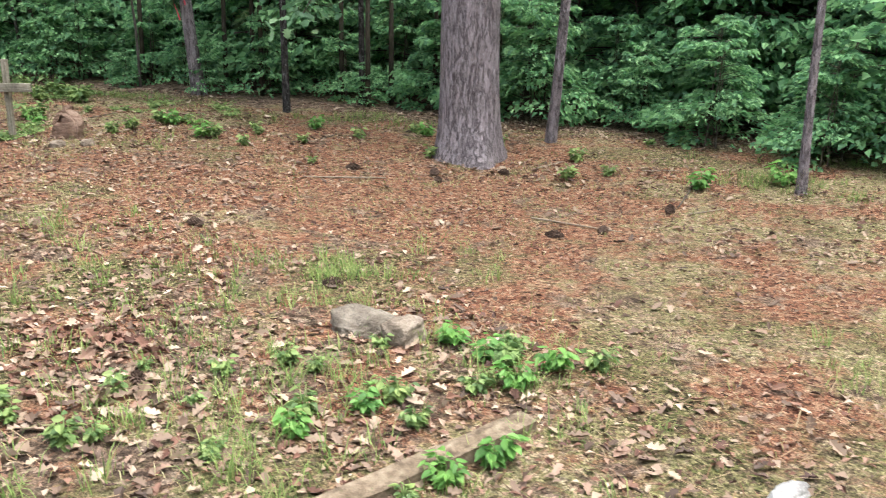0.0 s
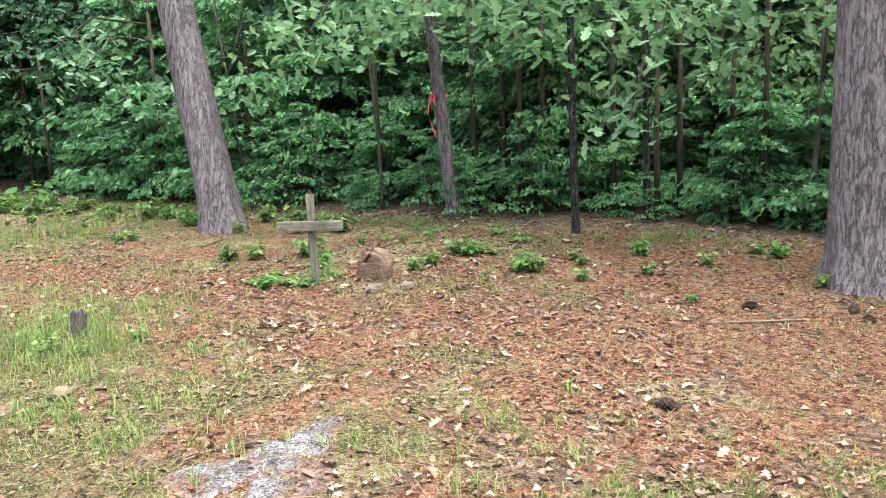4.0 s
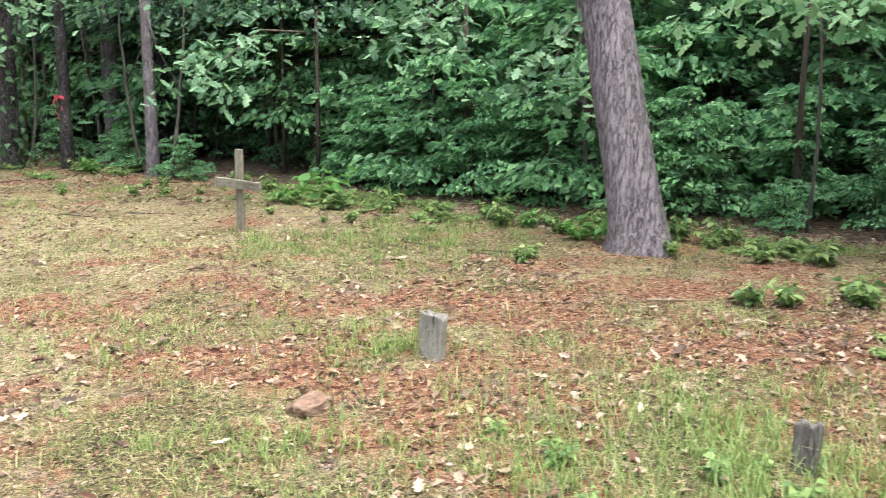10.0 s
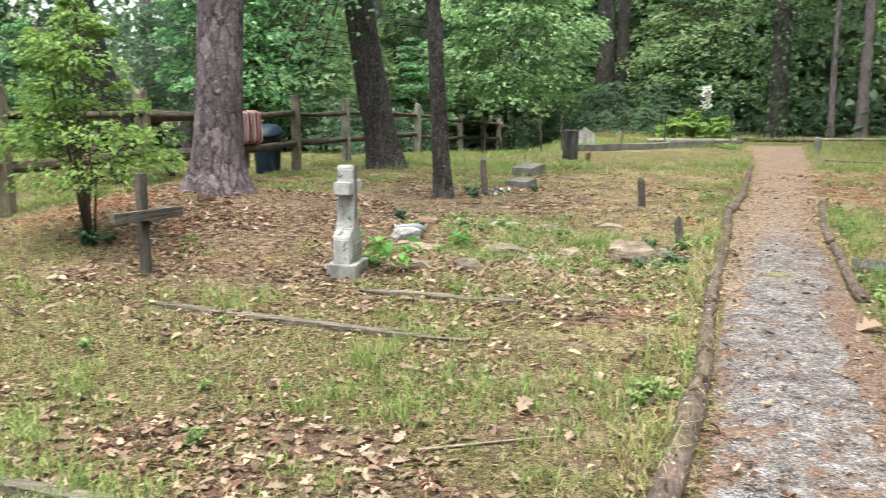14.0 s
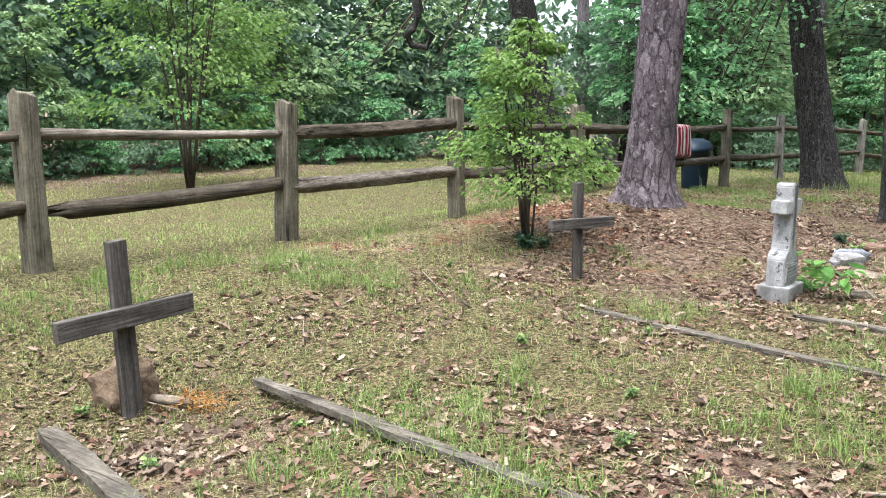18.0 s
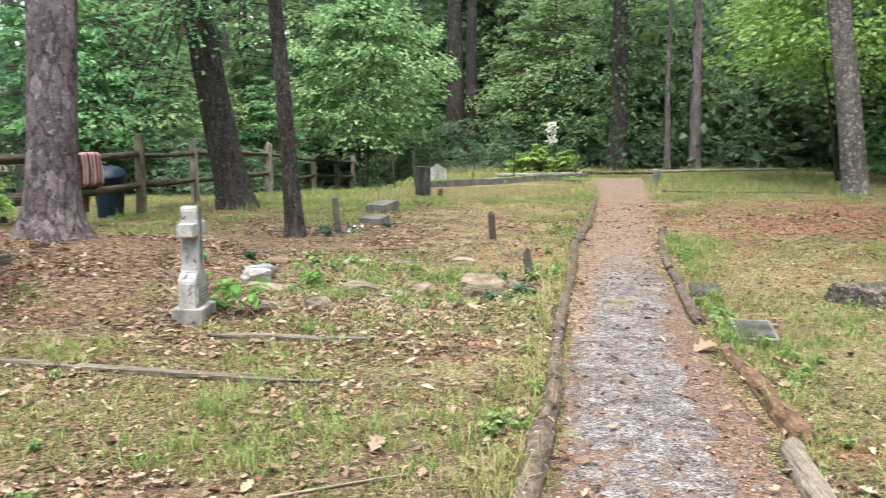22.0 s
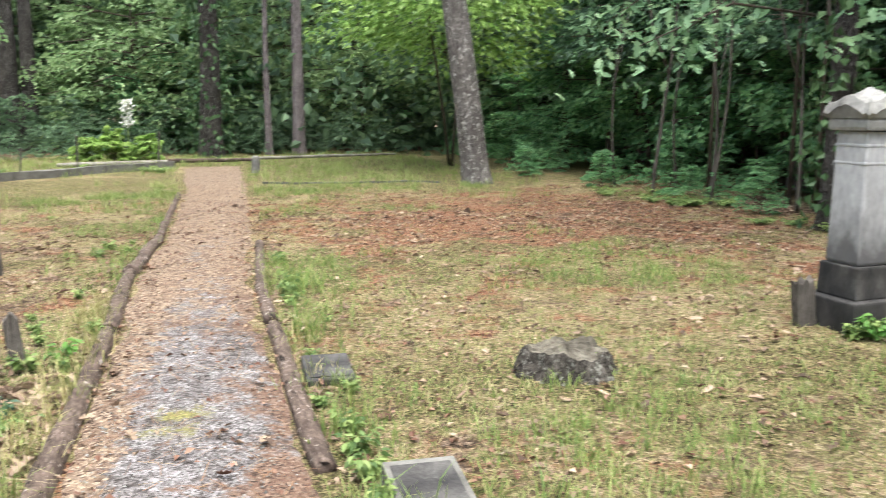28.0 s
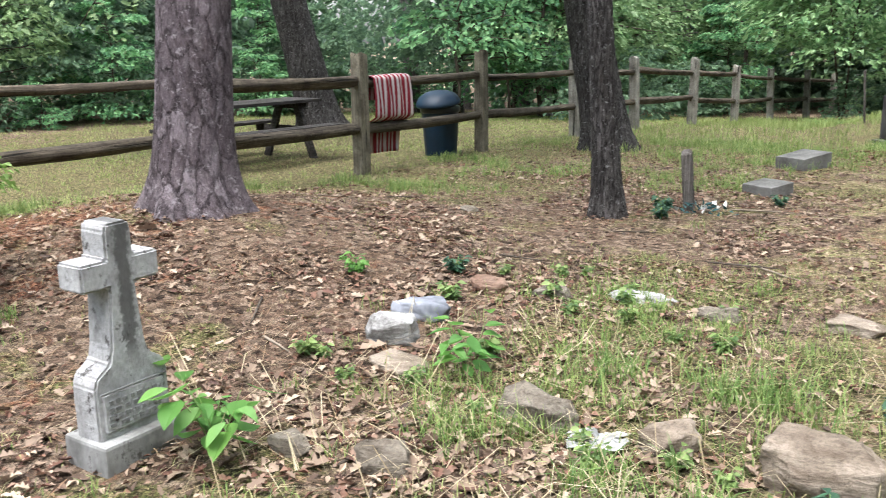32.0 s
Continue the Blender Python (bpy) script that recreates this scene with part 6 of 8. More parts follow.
# ---- stones ----
for k, (x, y, sx, sy, sz, mat, turn, lab) in enumerate((
        (-1.17, 7.98, 0.44, 0.30, 0.19, "rock_tan", 10, "large tan layered stone edging a grave plot"),
        (-1.70, 8.02, 0.28, 0.20, 0.11, "rock_tan", 40, "flat tan stone half sunk in leaves"),
        (-2.22, 8.02, 0.38, 0.22, 0.12, "rock_grey", -15, "grey-brown stone edging a grave plot"),
        (-3.22, 8.42, 0.34, 0.24, 0.15, "rock_white", 20, "pale lichen-covered stone edging a grave plot"),
        (-2.98, 8.18, 0.32, 0.22, 0.05, "rock_tan", 0, "flat tan stone beside a pale one"),
        (-3.26, 8.74, 0.34, 0.20, 0.10, "slate", 25, "dark grey stone behind a pale one"),
        (-3.22, 9.34, 0.24, 0.18, 0.09, "rock_red", 0, "reddish flat stone in the litter"),
        (-2.90, 9.48, 0.26, 0.18, 0.07, "rock_grey", 0, "flat grey stone sunk in the litter"),
        (-2.48, 9.70, 0.42, 0.18, 0.05, "rock_white", 5, "flat pale stone edging a grave plot"),
        (-2.00, 9.60, 0.30, 0.20, 0.07, "rock_grey", 0, "flat grey-brown stone in thin grass"),
        (-1.38, 9.72, 0.34, 0.22, 0.07, "rock_tan", 0, "flat tan stone in thin grass"),
        (-2.45, 7.36, 0.24, 0.18, 0.10, "rock_grey", 30, "small grey-brown stone among dry leaves"),
        (-2.82, 7.30, 0.20, 0.15, 0.08, "rock_grey", 0, "small grey stone among dry leaves"),
        (-1.45, 7.45, 0.16, 0.13, 0.06, "rock_tan", 0, "small tan stone among dry leaves"),
        (-0.92, 8.25, 0.16, 0.14, 0.10, "rock_grey", 0, "small stone behind a tan boulder"),
        (-5.60, 3.02, 0.43, 0.38, 0.33, "rock_brown", 15, "round tan-brown layered stone behind a wooden cross"),
        (4.62, -1.95, 0.17, 0.14, 0.06, "rock_tan", 0, "small pale stone before a reddish one"),
        (4.78, -2.16, 0.16, 0.13, 0.06, "rock_tan", 0, "small pale stone before a reddish one"),
        (2.08, -6.38, 0.30, 0.34, 0.10, "rock_grey", 60, "flat grey-green stone sunk in the ground"),
        (2.02, -6.60, 0.20, 0.18, 0.14, "rock_tan", 0, "rounded tan stone beside a flat one"),
        (1.73, -1.66, 0.20, 0.14, 0.04, "rock_brown", 0, "small brown stone in long grass"),
        (2.05, -1.70, 0.20, 0.13, 0.04, "rock_brown", 0, "small brown stone in long grass"),
        (2.42, -1.80, 0.18, 0.13, 0.04, "rock_brown", 30, "small brown stone in long grass"),
        (1.45, -1.5, 0.16, 0.12, 0.03, "rock_grey", 0, "small grey stone in long grass"),
        (1.36, -8.22, 0.24, 0.10, 0.05, "rock_white", -20, "pale lichen-covered stone at the walk's edge"),
        (2.26, 0.98, 0.24, 0.16, 0.08, "rock_red", 0, "flat brown stone near a wooden stub"),
        (-4.55, 11.2, 0.18, 0.12, 0.05, "rock_grey", 0, "flat grey stone under the oak"))):
    boulder("stone", x, y, sx, sy, sz, mat, lab, k + 1, turn, 0.42, group="stones round the graves")

def field_stone(x, y):
    """A worn upright slab of sandstone, arched and uneven."""
    bm = arch_slab(0.29, 0.13, 0.30, 0.13, 0.05, 0.02, 2)
    bmesh.ops.triangulate(bm, faces=list(bm.faces))
    bmesh.ops.subdivide_edges(bm, edges=list(bm.edges), cuts=3, use_grid_fill=True)
    for v in bm.verts:
        v.co += Vector(noise.noise_vector(v.co * 7)) * 0.022 + Vector(noise.noise_vector(v.co * 22)) * 0.007
    tagged(part("field_stone", moved(bm, pose(x, y, hgt(x, y), 0, 4, 8)), "rock_red", smooth=True), "worn upright reddish sandstone slab beside a wooden cross", "stone")


field_stone(5.0, -1.72)

# ---- logs and boards ----
def edge_log(ys, side, r0, r1, mat, label, seed, shift=0.0, up=0.12):
    """A log along the walk: long fibres, worn flats, half sunk."""
    fx = left_edge if side < 0 else right_edge
    n, sides = 46, 26
    length = ys[1] - ys[0]
    verts, faces = [], []
    for i in range(n + 1):
        u = i / n
        y = ys[0] + length * u
        end = min(1.0, (min(u, 1 - u) * length) / 0.03)
        cx = float(fx(y)) + shift + 0.012 * noise.noise(Vector((y * 1.1, seed, 0)))
        r = (r0 + (r1 - r0) * u) * (0.9 + 0.1 * end) * (1 + 0.10 * noise.noise(Vector((y * 1.7, seed, 4))))
        cz = hgt(cx, y) + r * up
        for k in range(sides):
            a = math.tau * k / sides
            c, s = math.cos(a), math.sin(a)
            rr = r * (1 + 0.13 * noise.noise(Vector((c * 1.3, y * 0.8, s * 1.3 + seed))) + 0.10 * noise.noise(Vector((c * 4, y * 1.2, s * 4 + seed))) + 0.05 * noise.noise(Vector((c * 9, y * 7, s * 9))))
            jag = 0.05 * noise.noise(Vector((c * 3, s * 3, seed))) * (1 - end)
            verts.append((cx + c * rr, y + jag, cz + s * rr))
    for i in range(n):
        for k in range(sides):
            faces.append((i * sides + k, (i + 1) * sides + k, (i + 1) * sides + (k + 1) % sides, i * sides + (k + 1) % sides))
    faces += [tuple(range(sides)), tuple(range(n * sides, (n + 1) * sides))[::-1]]
    ob = raw("edging_log", verts, faces, mat)
    return tagged(ob, label, "log", "logs edging the walk")


for ys, side, r0, r1, sh, lab in (
        ((-3.2, -0.4), -1, 0.06, 0.06, 0, "dark weathered log edging the gravel walk"),
        ((-0.3, 2.4), -1, 0.06, 0.065, 0, "dark weathered log edging the gravel walk"),
        ((2.5, 4.6), -1, 0.068, 0.06, 0.0, "dark weathered log edging the gravel walk"),
        ((4.7, 6.5), -1, 0.045, 0.045, 0.0, "half-buried log edging the gravel walk"),
        ((6.6, 9.3), -1, 0.054, 0.052, 0.0, "reddish-brown log edging the gravel walk"),
        ((9.35, 11.3), -1, 0.055, 0.05, 0.0, "brown stripped log edging the walk"),
        ((11.3, 13.2), -1, 0.065, 0.055, 0.0, "crooked brown log edging the walk"),
        ((13.3, 17.6), -1, 0.045, 0.04, 0.0, "thin brown log edging the walk"),
        ((-3.0, 1.2), 1, 0.045, 0.045, 0, "weathered log edging the gravel walk"),
        ((1.3, 4.36), 1, 0.05, 0.058, -0.03, "split pale log edging the gravel walk"),
        ((4.42, 6.2), 1, 0.068, 0.042, 0.04, "red-brown rotten log with a broken end"),
        ((6.9, 9.2), 1, 0.048, 0.045, 0.0, "brown log edging the walk beside a marker"),
        ((9.3, 12.6), 1, 0.045, 0.04, 0.0, "thin half-buried log edging the walk")):
    edge_log(ys, side, r0, r1, "rot_wood" if "rotten" in lab else "split_wood" if "pale" in lab else "log_wood", lab, int(abs(ys[0]) * 10) + side + 5, sh)

grown_plank("board", (-5.06, 3.50), (-2.72, 3.05), 0.075, 0.022, "board_wood", "long weathered grey board lying in the grass", seed=1, straight=True, lift=(0.05, 0.0))
grown_plank("board", (-4.22, 5.72), (-2.05, 5.38), 0.075, 0.018, "board_wood", "long weathered board bordering a grave", seed=2, straight=True)
grown_plank("board", (-3.05, 6.48), (-1.9, 6.36), 0.08, 0.03, "board_wood", "short weathered board in the grass", seed=3)
grown_plank("board", (-5.45, 2.48), (-4.2, 2.2), 0.11, 0.06, "board_wood", "thick split grey board lying on leaves", seed=4, straight=True, lift=(0.0, -0.06))
grown_plank("board", (1.45, -7.36), (0.2, -6.8), 0.10, 0.05, "tan_board", "tan weathered board lying among leaves", seed=5)


def back_border():
    for a, b, w, h, lab in (((-2.72, 20.6), (1.25, 23.4), 0.13, 0.14, "low concrete kerb round a planted grave plot"), ((2.3, 19.1), (5.2, 18.3), 0.06, 0.03, "low pale kerb half hidden in grass")):
        grown_plank("kerb", a, b, w, h, "concrete", lab, "kerb", 8)
    for k, (a, b, r, z, lab) in enumerate((((1.2, 24.3), (3.1, 24.0), 0.045, 0.10, "dark fallen pole across the end of the walk"), ((3.0, 24.2), (6.6, 25.0), 0.034, 0.12, "pale fallen pole along the back of the clearing"), ((-1.0, 23.8), (1.4, 24.4), 0.05, 0.08, "thin fallen pole behind the grave plot"))):
        ob = raw("fallen_pole", *stick((*a, hgt(*a) + z), (*b, hgt(*b) + z), r, r * 0.8, 0.15, 60 + k, 9, 10, 0.0), "log_wood" if k == 0 else "grey_post")
        tagged(ob, lab, "log")
    stake(2.62, 21.6, 0.14, 0.12, 0.32, (0, 3), "weathered", "grey stone post beside the walk's end", seed=11, name="stone_post")
    for k, (x, y, h) in enumerate(((-3.4, 21.6, 0.85), (-2.9, 21.3, 0.8), (-0.6, 22.8, 0.7), (0.95, 23.5, 0.75), (-1.6, 22.5, 0.5))):
        stake(x, y, 0.035, 0.03, h, (2, -3 + 2 * k), "grey_wood", "thin grey picket stake in the plot", seed=20 + k, name="picket")


back_border()


# ---- beyond the fence ----
def picnic_table(x, y, turn):
    e = thing("picnic_table", x, y, hgt(x, y), turn, "dark weathered wooden picnic table with attached benches", "table")
    for k in range(5):
        part("top_board", moved(block(1.8, 0.138, 0.04, 0.005, 1, 0.002, k), pose(0, -0.29 + 0.145 * k, 0.70)), "table_wood", e)
    for s in (-1, 1):
        for k in range(2):
            part("seat_board", moved(block(1.8, 0.13, 0.04, 0.005, 1, 0.002, k), pose(0, s * (0.60 + 0.14 * k), 0.40)), "table_wood", e)
        for q in (-1, 1):
            a, b = Vector((s * 0.62, q * 0.16, 0.70)), Vector((s * 0.62, q * 0.48, -0.02))
            part("leg", moved(block(0.045, 0.11, (a - b).length, 0.004), Matrix.Translation(b) @ (a - b).to_track_quat("Z", "X").to_matrix().to_4x4() @ pose(0, 0, 0, 0, 0, 90)), "table_wood", e)
        part("crossbeam", moved(block(0.04, 1.45, 0.09, 0.004), pose(s * 0.66, 0, 0.31)), "table_wood", e)
        part("top_batten", moved(block(0.04, 0.68, 0.08, 0.004), pose(s * 0.66, 0, 0.62)), "table_wood", e)


picnic_table(-9.0, 13.15, 82)


def trash_bin(x, y):
    e = thing("trash_bin", x, y, hgt(x, y), 30, "dark blue plastic trash bin with a domed lid and black bag", "bin")
    def lathe(prof, n=40, ribs=0.0):
        v = [((r + ribs * (k % 4 == 0)) * math.cos(math.tau * k / n), (r + ribs * (k % 4 == 0)) * math.sin(math.tau * k / n), z) for r, z in prof for k in range(n)]
        f = [(i * n + k, i * n + (k + 1) % n, (i + 1) * n + (k + 1) % n, (i + 1) * n + k) for i in range(len(prof) - 1) for k in range(n)]
        return v, f + [tuple(range(n))[::-1], tuple(range((len(prof) - 1) * n, len(prof) * n))]
    raw("bin_body", *lathe(((0.19, 0), (0.20, 0.02), (0.235, 0.56), (0.24, 0.58)), ribs=0.006), "bin_blue", e)
    raw("bag_rim", *lathe(((0.245, 0.55), (0.258, 0.57), (0.258, 0.62), (0.245, 0.635))), "bin_bag", e, "black bag folded over the rim")
    lid = raw("lid", *lathe(((0.28, 0.64), (0.29, 0.66), (0.28, 0.69), (0.24, 0.75), (0.15, 0.80), (0.02, 0.82))), "bin_blue", e, "domed blue lid set askew")
    lid.matrix_local = pose(0.03, 0.02, 0.02, 7, -4, 0)
    part("flap", moved(block(0.02, 0.24, 0.10, 0.008), pose(0.235, 0, 0.66, 0, -38, 0)), "bin_bag", e)


trash_bin(-7.30, 14.86)


def blanket():
    """A striped cloth hung over the top rail, its tail tucked behind the lower one."""
    m, n, l, bsdf = material("striped_cloth", 0.95, 0.0, 0.1)
    a = n.new("ShaderNodeAttribute")
    a.attribute_name = "across"
    w = n.new("ShaderNodeMath")
    w.operation = "PINGPONG"
    l.new(a.outputs["Fac"], w.inputs[0])
    w.inputs[1].default_value = 1.0
    c = ramp(n, l, w.outputs[0], [(0.52, (0.19, 0.022, 0.032)), (0.60, (0.44, 0.39, 0.38))])
    v = mapped(n, l, 1.0)
    c = blend(n, l, 0.4, c, ramp(n, l, noise_tex(n, l, v, 9.0), [(0.3, (0.6, 0.58, 0.58)), (0.6, (1, 1, 1))]), "MULTIPLY")
    l.new(c, bsdf.inputs["Base Color"])
    y0, y1, xr = 13.02, 13.72, -7.0
    nu, nv = 44, 40
    top = 0.99 + 0.05
    verts, across = [], []
    for i in range(nv + 1):
        s = i / nv * 1.30
        for k in range(nu + 1):
            u = k / nu
            y = y0 + (y1 - y0) * u
            fold = 0.010 * math.sin(u * 22 + 1.2 * math.sin(i * 0.15)) + 0.005 * math.sin(u * 41)
            g = hgt(xr, y)
            if s < 0.25:
                x, z = xr - 0.08, g + top - 0.25 + s
            elif s < 0.45:
                q = (s - 0.25) / 0.20
                x, z = xr - 0.08 + 0.16 * q, g + top + 0.02 * math.sin(math.pi * q)
            else:
                d = s - 0.45
                x, z = xr + 0.08 + 0.02 * math.sin(d * 5) - 0.20 * float(ease((d - 0.42) / 0.12)), g + top - d
            skew = 0.03 * (s - 0.45) * (1 - u)
            verts.append((x + fold * min(1, abs(s - 0.35) * 6), y + skew, z - 0.02 * u * (s > 0.45)))
            across.append(u * 18)
    faces = [(i * (nu + 1) + k, i * (nu + 1) + k + 1, (i + 1) * (nu + 1) + k + 1, (i + 1) * (nu + 1) + k) for i in range(nv) for k in range(nu)]
    ob = raw("striped_blanket", verts, faces, m)
    att = ob.data.attributes.new("across", "FLOAT", "POINT")
    att.data.foreach_set("value", across)
    sol = ob.modifiers.new("thick", "SOLIDIFY")
    sol.thickness = 0.006
    tagged(ob, "red and white striped cloth draped over the fence rail", "blanket")


blanket()


# ---- tape on trees ----
def tape(x, y, r, z, tail):
    e = thing("ribbon", x, y, hgt(x, y) + z, 0, "pink marking ribbon tied round a slim trunk", "ribbon")
    n = 24
    v = [((r + dr) * math.cos(math.tau * k / n), (r + dr) * math.sin(math.tau * k / n), h + 0.012 * math.sin(k)) for dr, h in ((0.004, 0), (0.007, 0.02), (0.004, 0.045)) for k in range(n)]
    raw("band", v, [(i * n + k, i * n + (k + 1) % n, (i + 1) * n + (k + 1) % n, (i + 1) * n + k) for i in range(2) for k in range(n)], "ribbon", e)
    for s in (-1, 1):
        loop = [Vector((-r - 0.02 - 0.012 * math.sin(a), s * 0.05 * (1 - math.cos(a)) * 0.5, 0.03 + 0.028 * math.sin(a))) for a in [i * math.tau / 12 for i in range(13)]]
        v = [p + Vector((d, 0, 0)) for p in loop for d in (-0.010, 0.010)]
        raw("loop", v, [(2 * i, 2 * i + 1, 2 * i + 3, 2 * i + 2) for i in range(12)], "ribbon", e)
    for s in (0, 1):
        v, f = [], []
        for i in range(13):
            u = i / 12
            cy = (0.03 - 0.08 * s) + 0.04 * math.sin(u * 4 + s)
            for d in (-0.012, 0.012):
                v.append((-r - 0.012 - 0.015 * math.sin(u * 5), cy + d * math.cos(u * 3), 0.03 - tail * u * (1 - 0.4 * s)))
                v.append((-r - 0.0145 - 0.015 * math.sin(u * 5), cy + d * math.cos(u * 3), 0.03 - tail * u * (1 - 0.4 * s)))
            if i:
                b = 4 * i
                f += [(b - 4, b - 2, b + 2, b), (b - 3, b + 1, b + 3, b - 1)]
        raw("tail", v, f, "ribbon", e)


tape(8.13, -0.61, 0.094, 1.34, 0.46)
tape(7.57, 10.77, 0.093, 1.02, 0.32)


# ---- ground cover ----
def spots(n, x0, x1, y0, y1, chance, seed, keep_walk=False):
    """Random plan places, thinned by a chance 0..1."""
    rng = np.random.default_rng(seed)
    x, y = rng.uniform(x0, x1, n), rng.uniform(y0, y1, n)
    ok = rng.random(n) < chance(x, y)
    if not keep_walk:
        ok &= ~on_walk(x, y, 0.02)
    return x[ok], y[ok], rng


def patchy(x, y, scale, shift, sharp=3.0, mid=0.5):
    return np.clip((0.65 * wavy(x, y, scale, shift) + 0.35 * wavy(x, y, scale * 2.7, shift + 1) - mid) * sharp + 0.5, 0, 1)


def blades(name, x, y, rng, per, tall, wide, mat, label, spread=0.05, lay=0.5):
    """Tufts of thin bent blades."""
    n = len(x) * per
    r = np.abs(rng.normal(size=n)) * spread
    a = rng.random(n) * math.tau
    bx, by = np.repeat(x, per) + r * np.cos(a), np.repeat(y, per) + r * np.sin(a)
    bz = land(bx, by) + lumps(bx, by) - 0.006
    h = tall * rng.uniform(0.4, 1.25, n) * np.repeat(rng.uniform(0.6, 1.3, len(x)), per)
    t = rng.random(n) * math.tau
    tilt = lay * rng.uniform(0.2, 1.3, n)
    dx, dy = np.cos(t) * tilt, np.sin(t) * tilt
    w = wide * rng.uniform(0.6, 1.3, n)
    sx, sy = -np.sin(t) * w, np.cos(t) * w
    v = np.stack([
        np.column_stack([bx - sx, by - sy, bz]), np.column_stack([bx + sx, by + sy, bz]),
        np.column_stack([bx + dx * h * 0.4 + sx * 0.8, by + dy * h * 0.4 + sy * 0.8, bz + h * 0.6]), np.column_stack([bx + dx * h * 0.4 - sx * 0.8, by + dy * h * 0.4 - sy * 0.8, bz + h * 0.6]),
        np.column_stack([bx + dx * h, by + dy * h, bz + h * np.maximum(1 - 0.35 * tilt ** 2, 0.15)])], 1).reshape(-1, 3)
    k = np.arange(n)[:, None] * 5
    f = [tuple(q) for q in (k + [0, 1, 2, 3]).tolist()] + [tuple(q) for q in (k + [3, 2, 4]).tolist()]
    return tagged(raw(name, v, f, mat, smooth=False), label, "grass", kind="stuff")


def green_chance(x, y):
    r, g, b = cover(x, y)
    c = np.clip((g - 0.08) * 2.2, 0, 1) * patchy(x, y, 1.4, 11, 6.0, 0.56) * (1 - np.clip(blob(x, y, 2.2, -4.95, 0.4) + blob(x, y, 2.56, -2.6, 0.5), 0, 1))
    return np.clip(c + 0.9 * blob(x, y, 2.6, -0.6, 0.9) * patchy(x, y, 2.5, 3) + 0.5 * blob(x, y, -2.1, 8.9, 0.8) + 0.5 * blob(x, y, 1.3, -6.4, 0.9) + 0.9 * blob(x, y, 3.1, 1.25, 0.28) + 0.7 * blob(x, y, 2.9, -0.85, 0.4), 0, 1) * (x < 8)


x, y, rng = spots(60000, -7.2, 7.8, -9, 18, green_chance, 31)
blades("grass", x, y, rng, 15, 0.10, 0.0021, "grass_green", "thin green grass tufts scattered through the clearing", 0.05, 0.95)
x, y, rng = spots(30000, -7.2, 7.8, -9, 20, lambda x, y: np.clip(0.10 + patchy(x, y, 0.8, 21, 3.0, 0.5) * 0.8, 0, 1) * (1 - cover(x, y)[2] * 0.9), 32)
blades("dry_grass", x, y, rng, 7, 0.042, 0.0022, "grass_dry", "short dry straw-coloured grass", 0.07, 1.35)
x, y, rng = spots(30000, -6.4, 5.0, -2.4, 11, lambda x, y: np.clip(0.25 + 1.4 * cover(x, y)[1] - 0.8 * cover(x, y)[2], 0, 1) * np.where(x > 0.5, 0.95, 1.0) * (0.25 + 0.9 * patchy(x, y, 3.0, 52, 3.0, 0.48)), 30)
blades("turf", x, y, rng, 8, 0.055, 0.0021, "grass_turf", "fine short grass through the dead leaves", 0.05, 1.0)
x, y, rng = spots(15000, -17, -6.6, -4, 28, lambda x, y: np.clip(0.35 + patchy(x, y, 0.7, 5), 0, 1), 33)
blades("lawn_grass", x, y, rng, 6, 0.05, 0.0045, "grass_lawn", "bright green grass beyond the fence", 0.14, 0.9)
x, y, rng = spots(3000, -6.6, 7, 15.5, 27, lambda x, y: np.clip(0.5 * patchy(x, y, 0.7, 8) + 1.2 * blob(x, y, 4.4, 20.6, 2.2) + 0.8 * ease((y - 21) / 2) + 0.6 * ease((-3.4 - x) / 1), 0, 1), 34)
blades("back_grass", x, y, rng, 10, 0.14, 0.004, "grass_lawn", "taller pale grass at the back of the clearing", 0.10)
x, y, rng = spots(420, -6.5, 6.5, -8, 14, lambda x, y: green_chance(x, y) * 0.5 + 0.1, 35)
x2, y2, rng2 = spots(1500, 1.4, 3.8, -1.8, 1.6, lambda x, y: 0.9 * blob(x, y, 2.6, -0.6, 0.8) + 0.6 * blob(x, y, 3.1, 1.2, 0.3), 36)
blades("wispy_grass", x2, y2, rng2, 5, 0.2, 0.0016, "grass_green", "long wispy grass round a stub", 0.05, 0.9)
blades("long_grass", x, y, rng, 3, 0.34, 0.0016, "grass_dry", "single long dry grass stalks", 0.05, 0.7)

x, y, rng = spots(1100, -3.9, -0.5, 6.6, 9.2, lambda x, y: 0.45 * blob(x, y, -2.0, 7.7, 1.3), 39)
blades("fallen_straw", x, y, rng, 2, 0.20, 0.002, "grass_straw", "long dead straw lying over the leaves", 0.06, 3.0)
x, y, rng = spots(2600, -2.8, -1.0, 7.0, 9.2, lambda x, y: 0.9 * (blob(x, y, -1.71, 8.54, 0.14) + blob(x, y, -1.45, 8.56, 0.14) + blob(x, y, -2.17, 8.59, 0.12) + blob(x, y, -1.77, 7.6, 0.12) + blob(x, y, -1.4, 7.6, 0.12) + blob(x, y, -2.36, 7.7, 0.12)), 40)
blades("grass_tuft", x, y, rng, 7, 0.13, 0.0026, "grass_green", "fresh green grass tufts between the stones", 0.04, 0.9)


def by_logs(x, y):
    return 0.5 * ((np.abs(x - left_edge(y) + 0.08) < 0.14) & (y > 1.0) & (y < 10.3)) * patchy(x, y, 2.0, 70, 4.0) + 0.16 * ((np.abs(x - right_edge(y) - 0.1) < 0.12) & (y > 2.4) & (y < 9)) * patchy(x, y, 2.0, 71, 4.0)


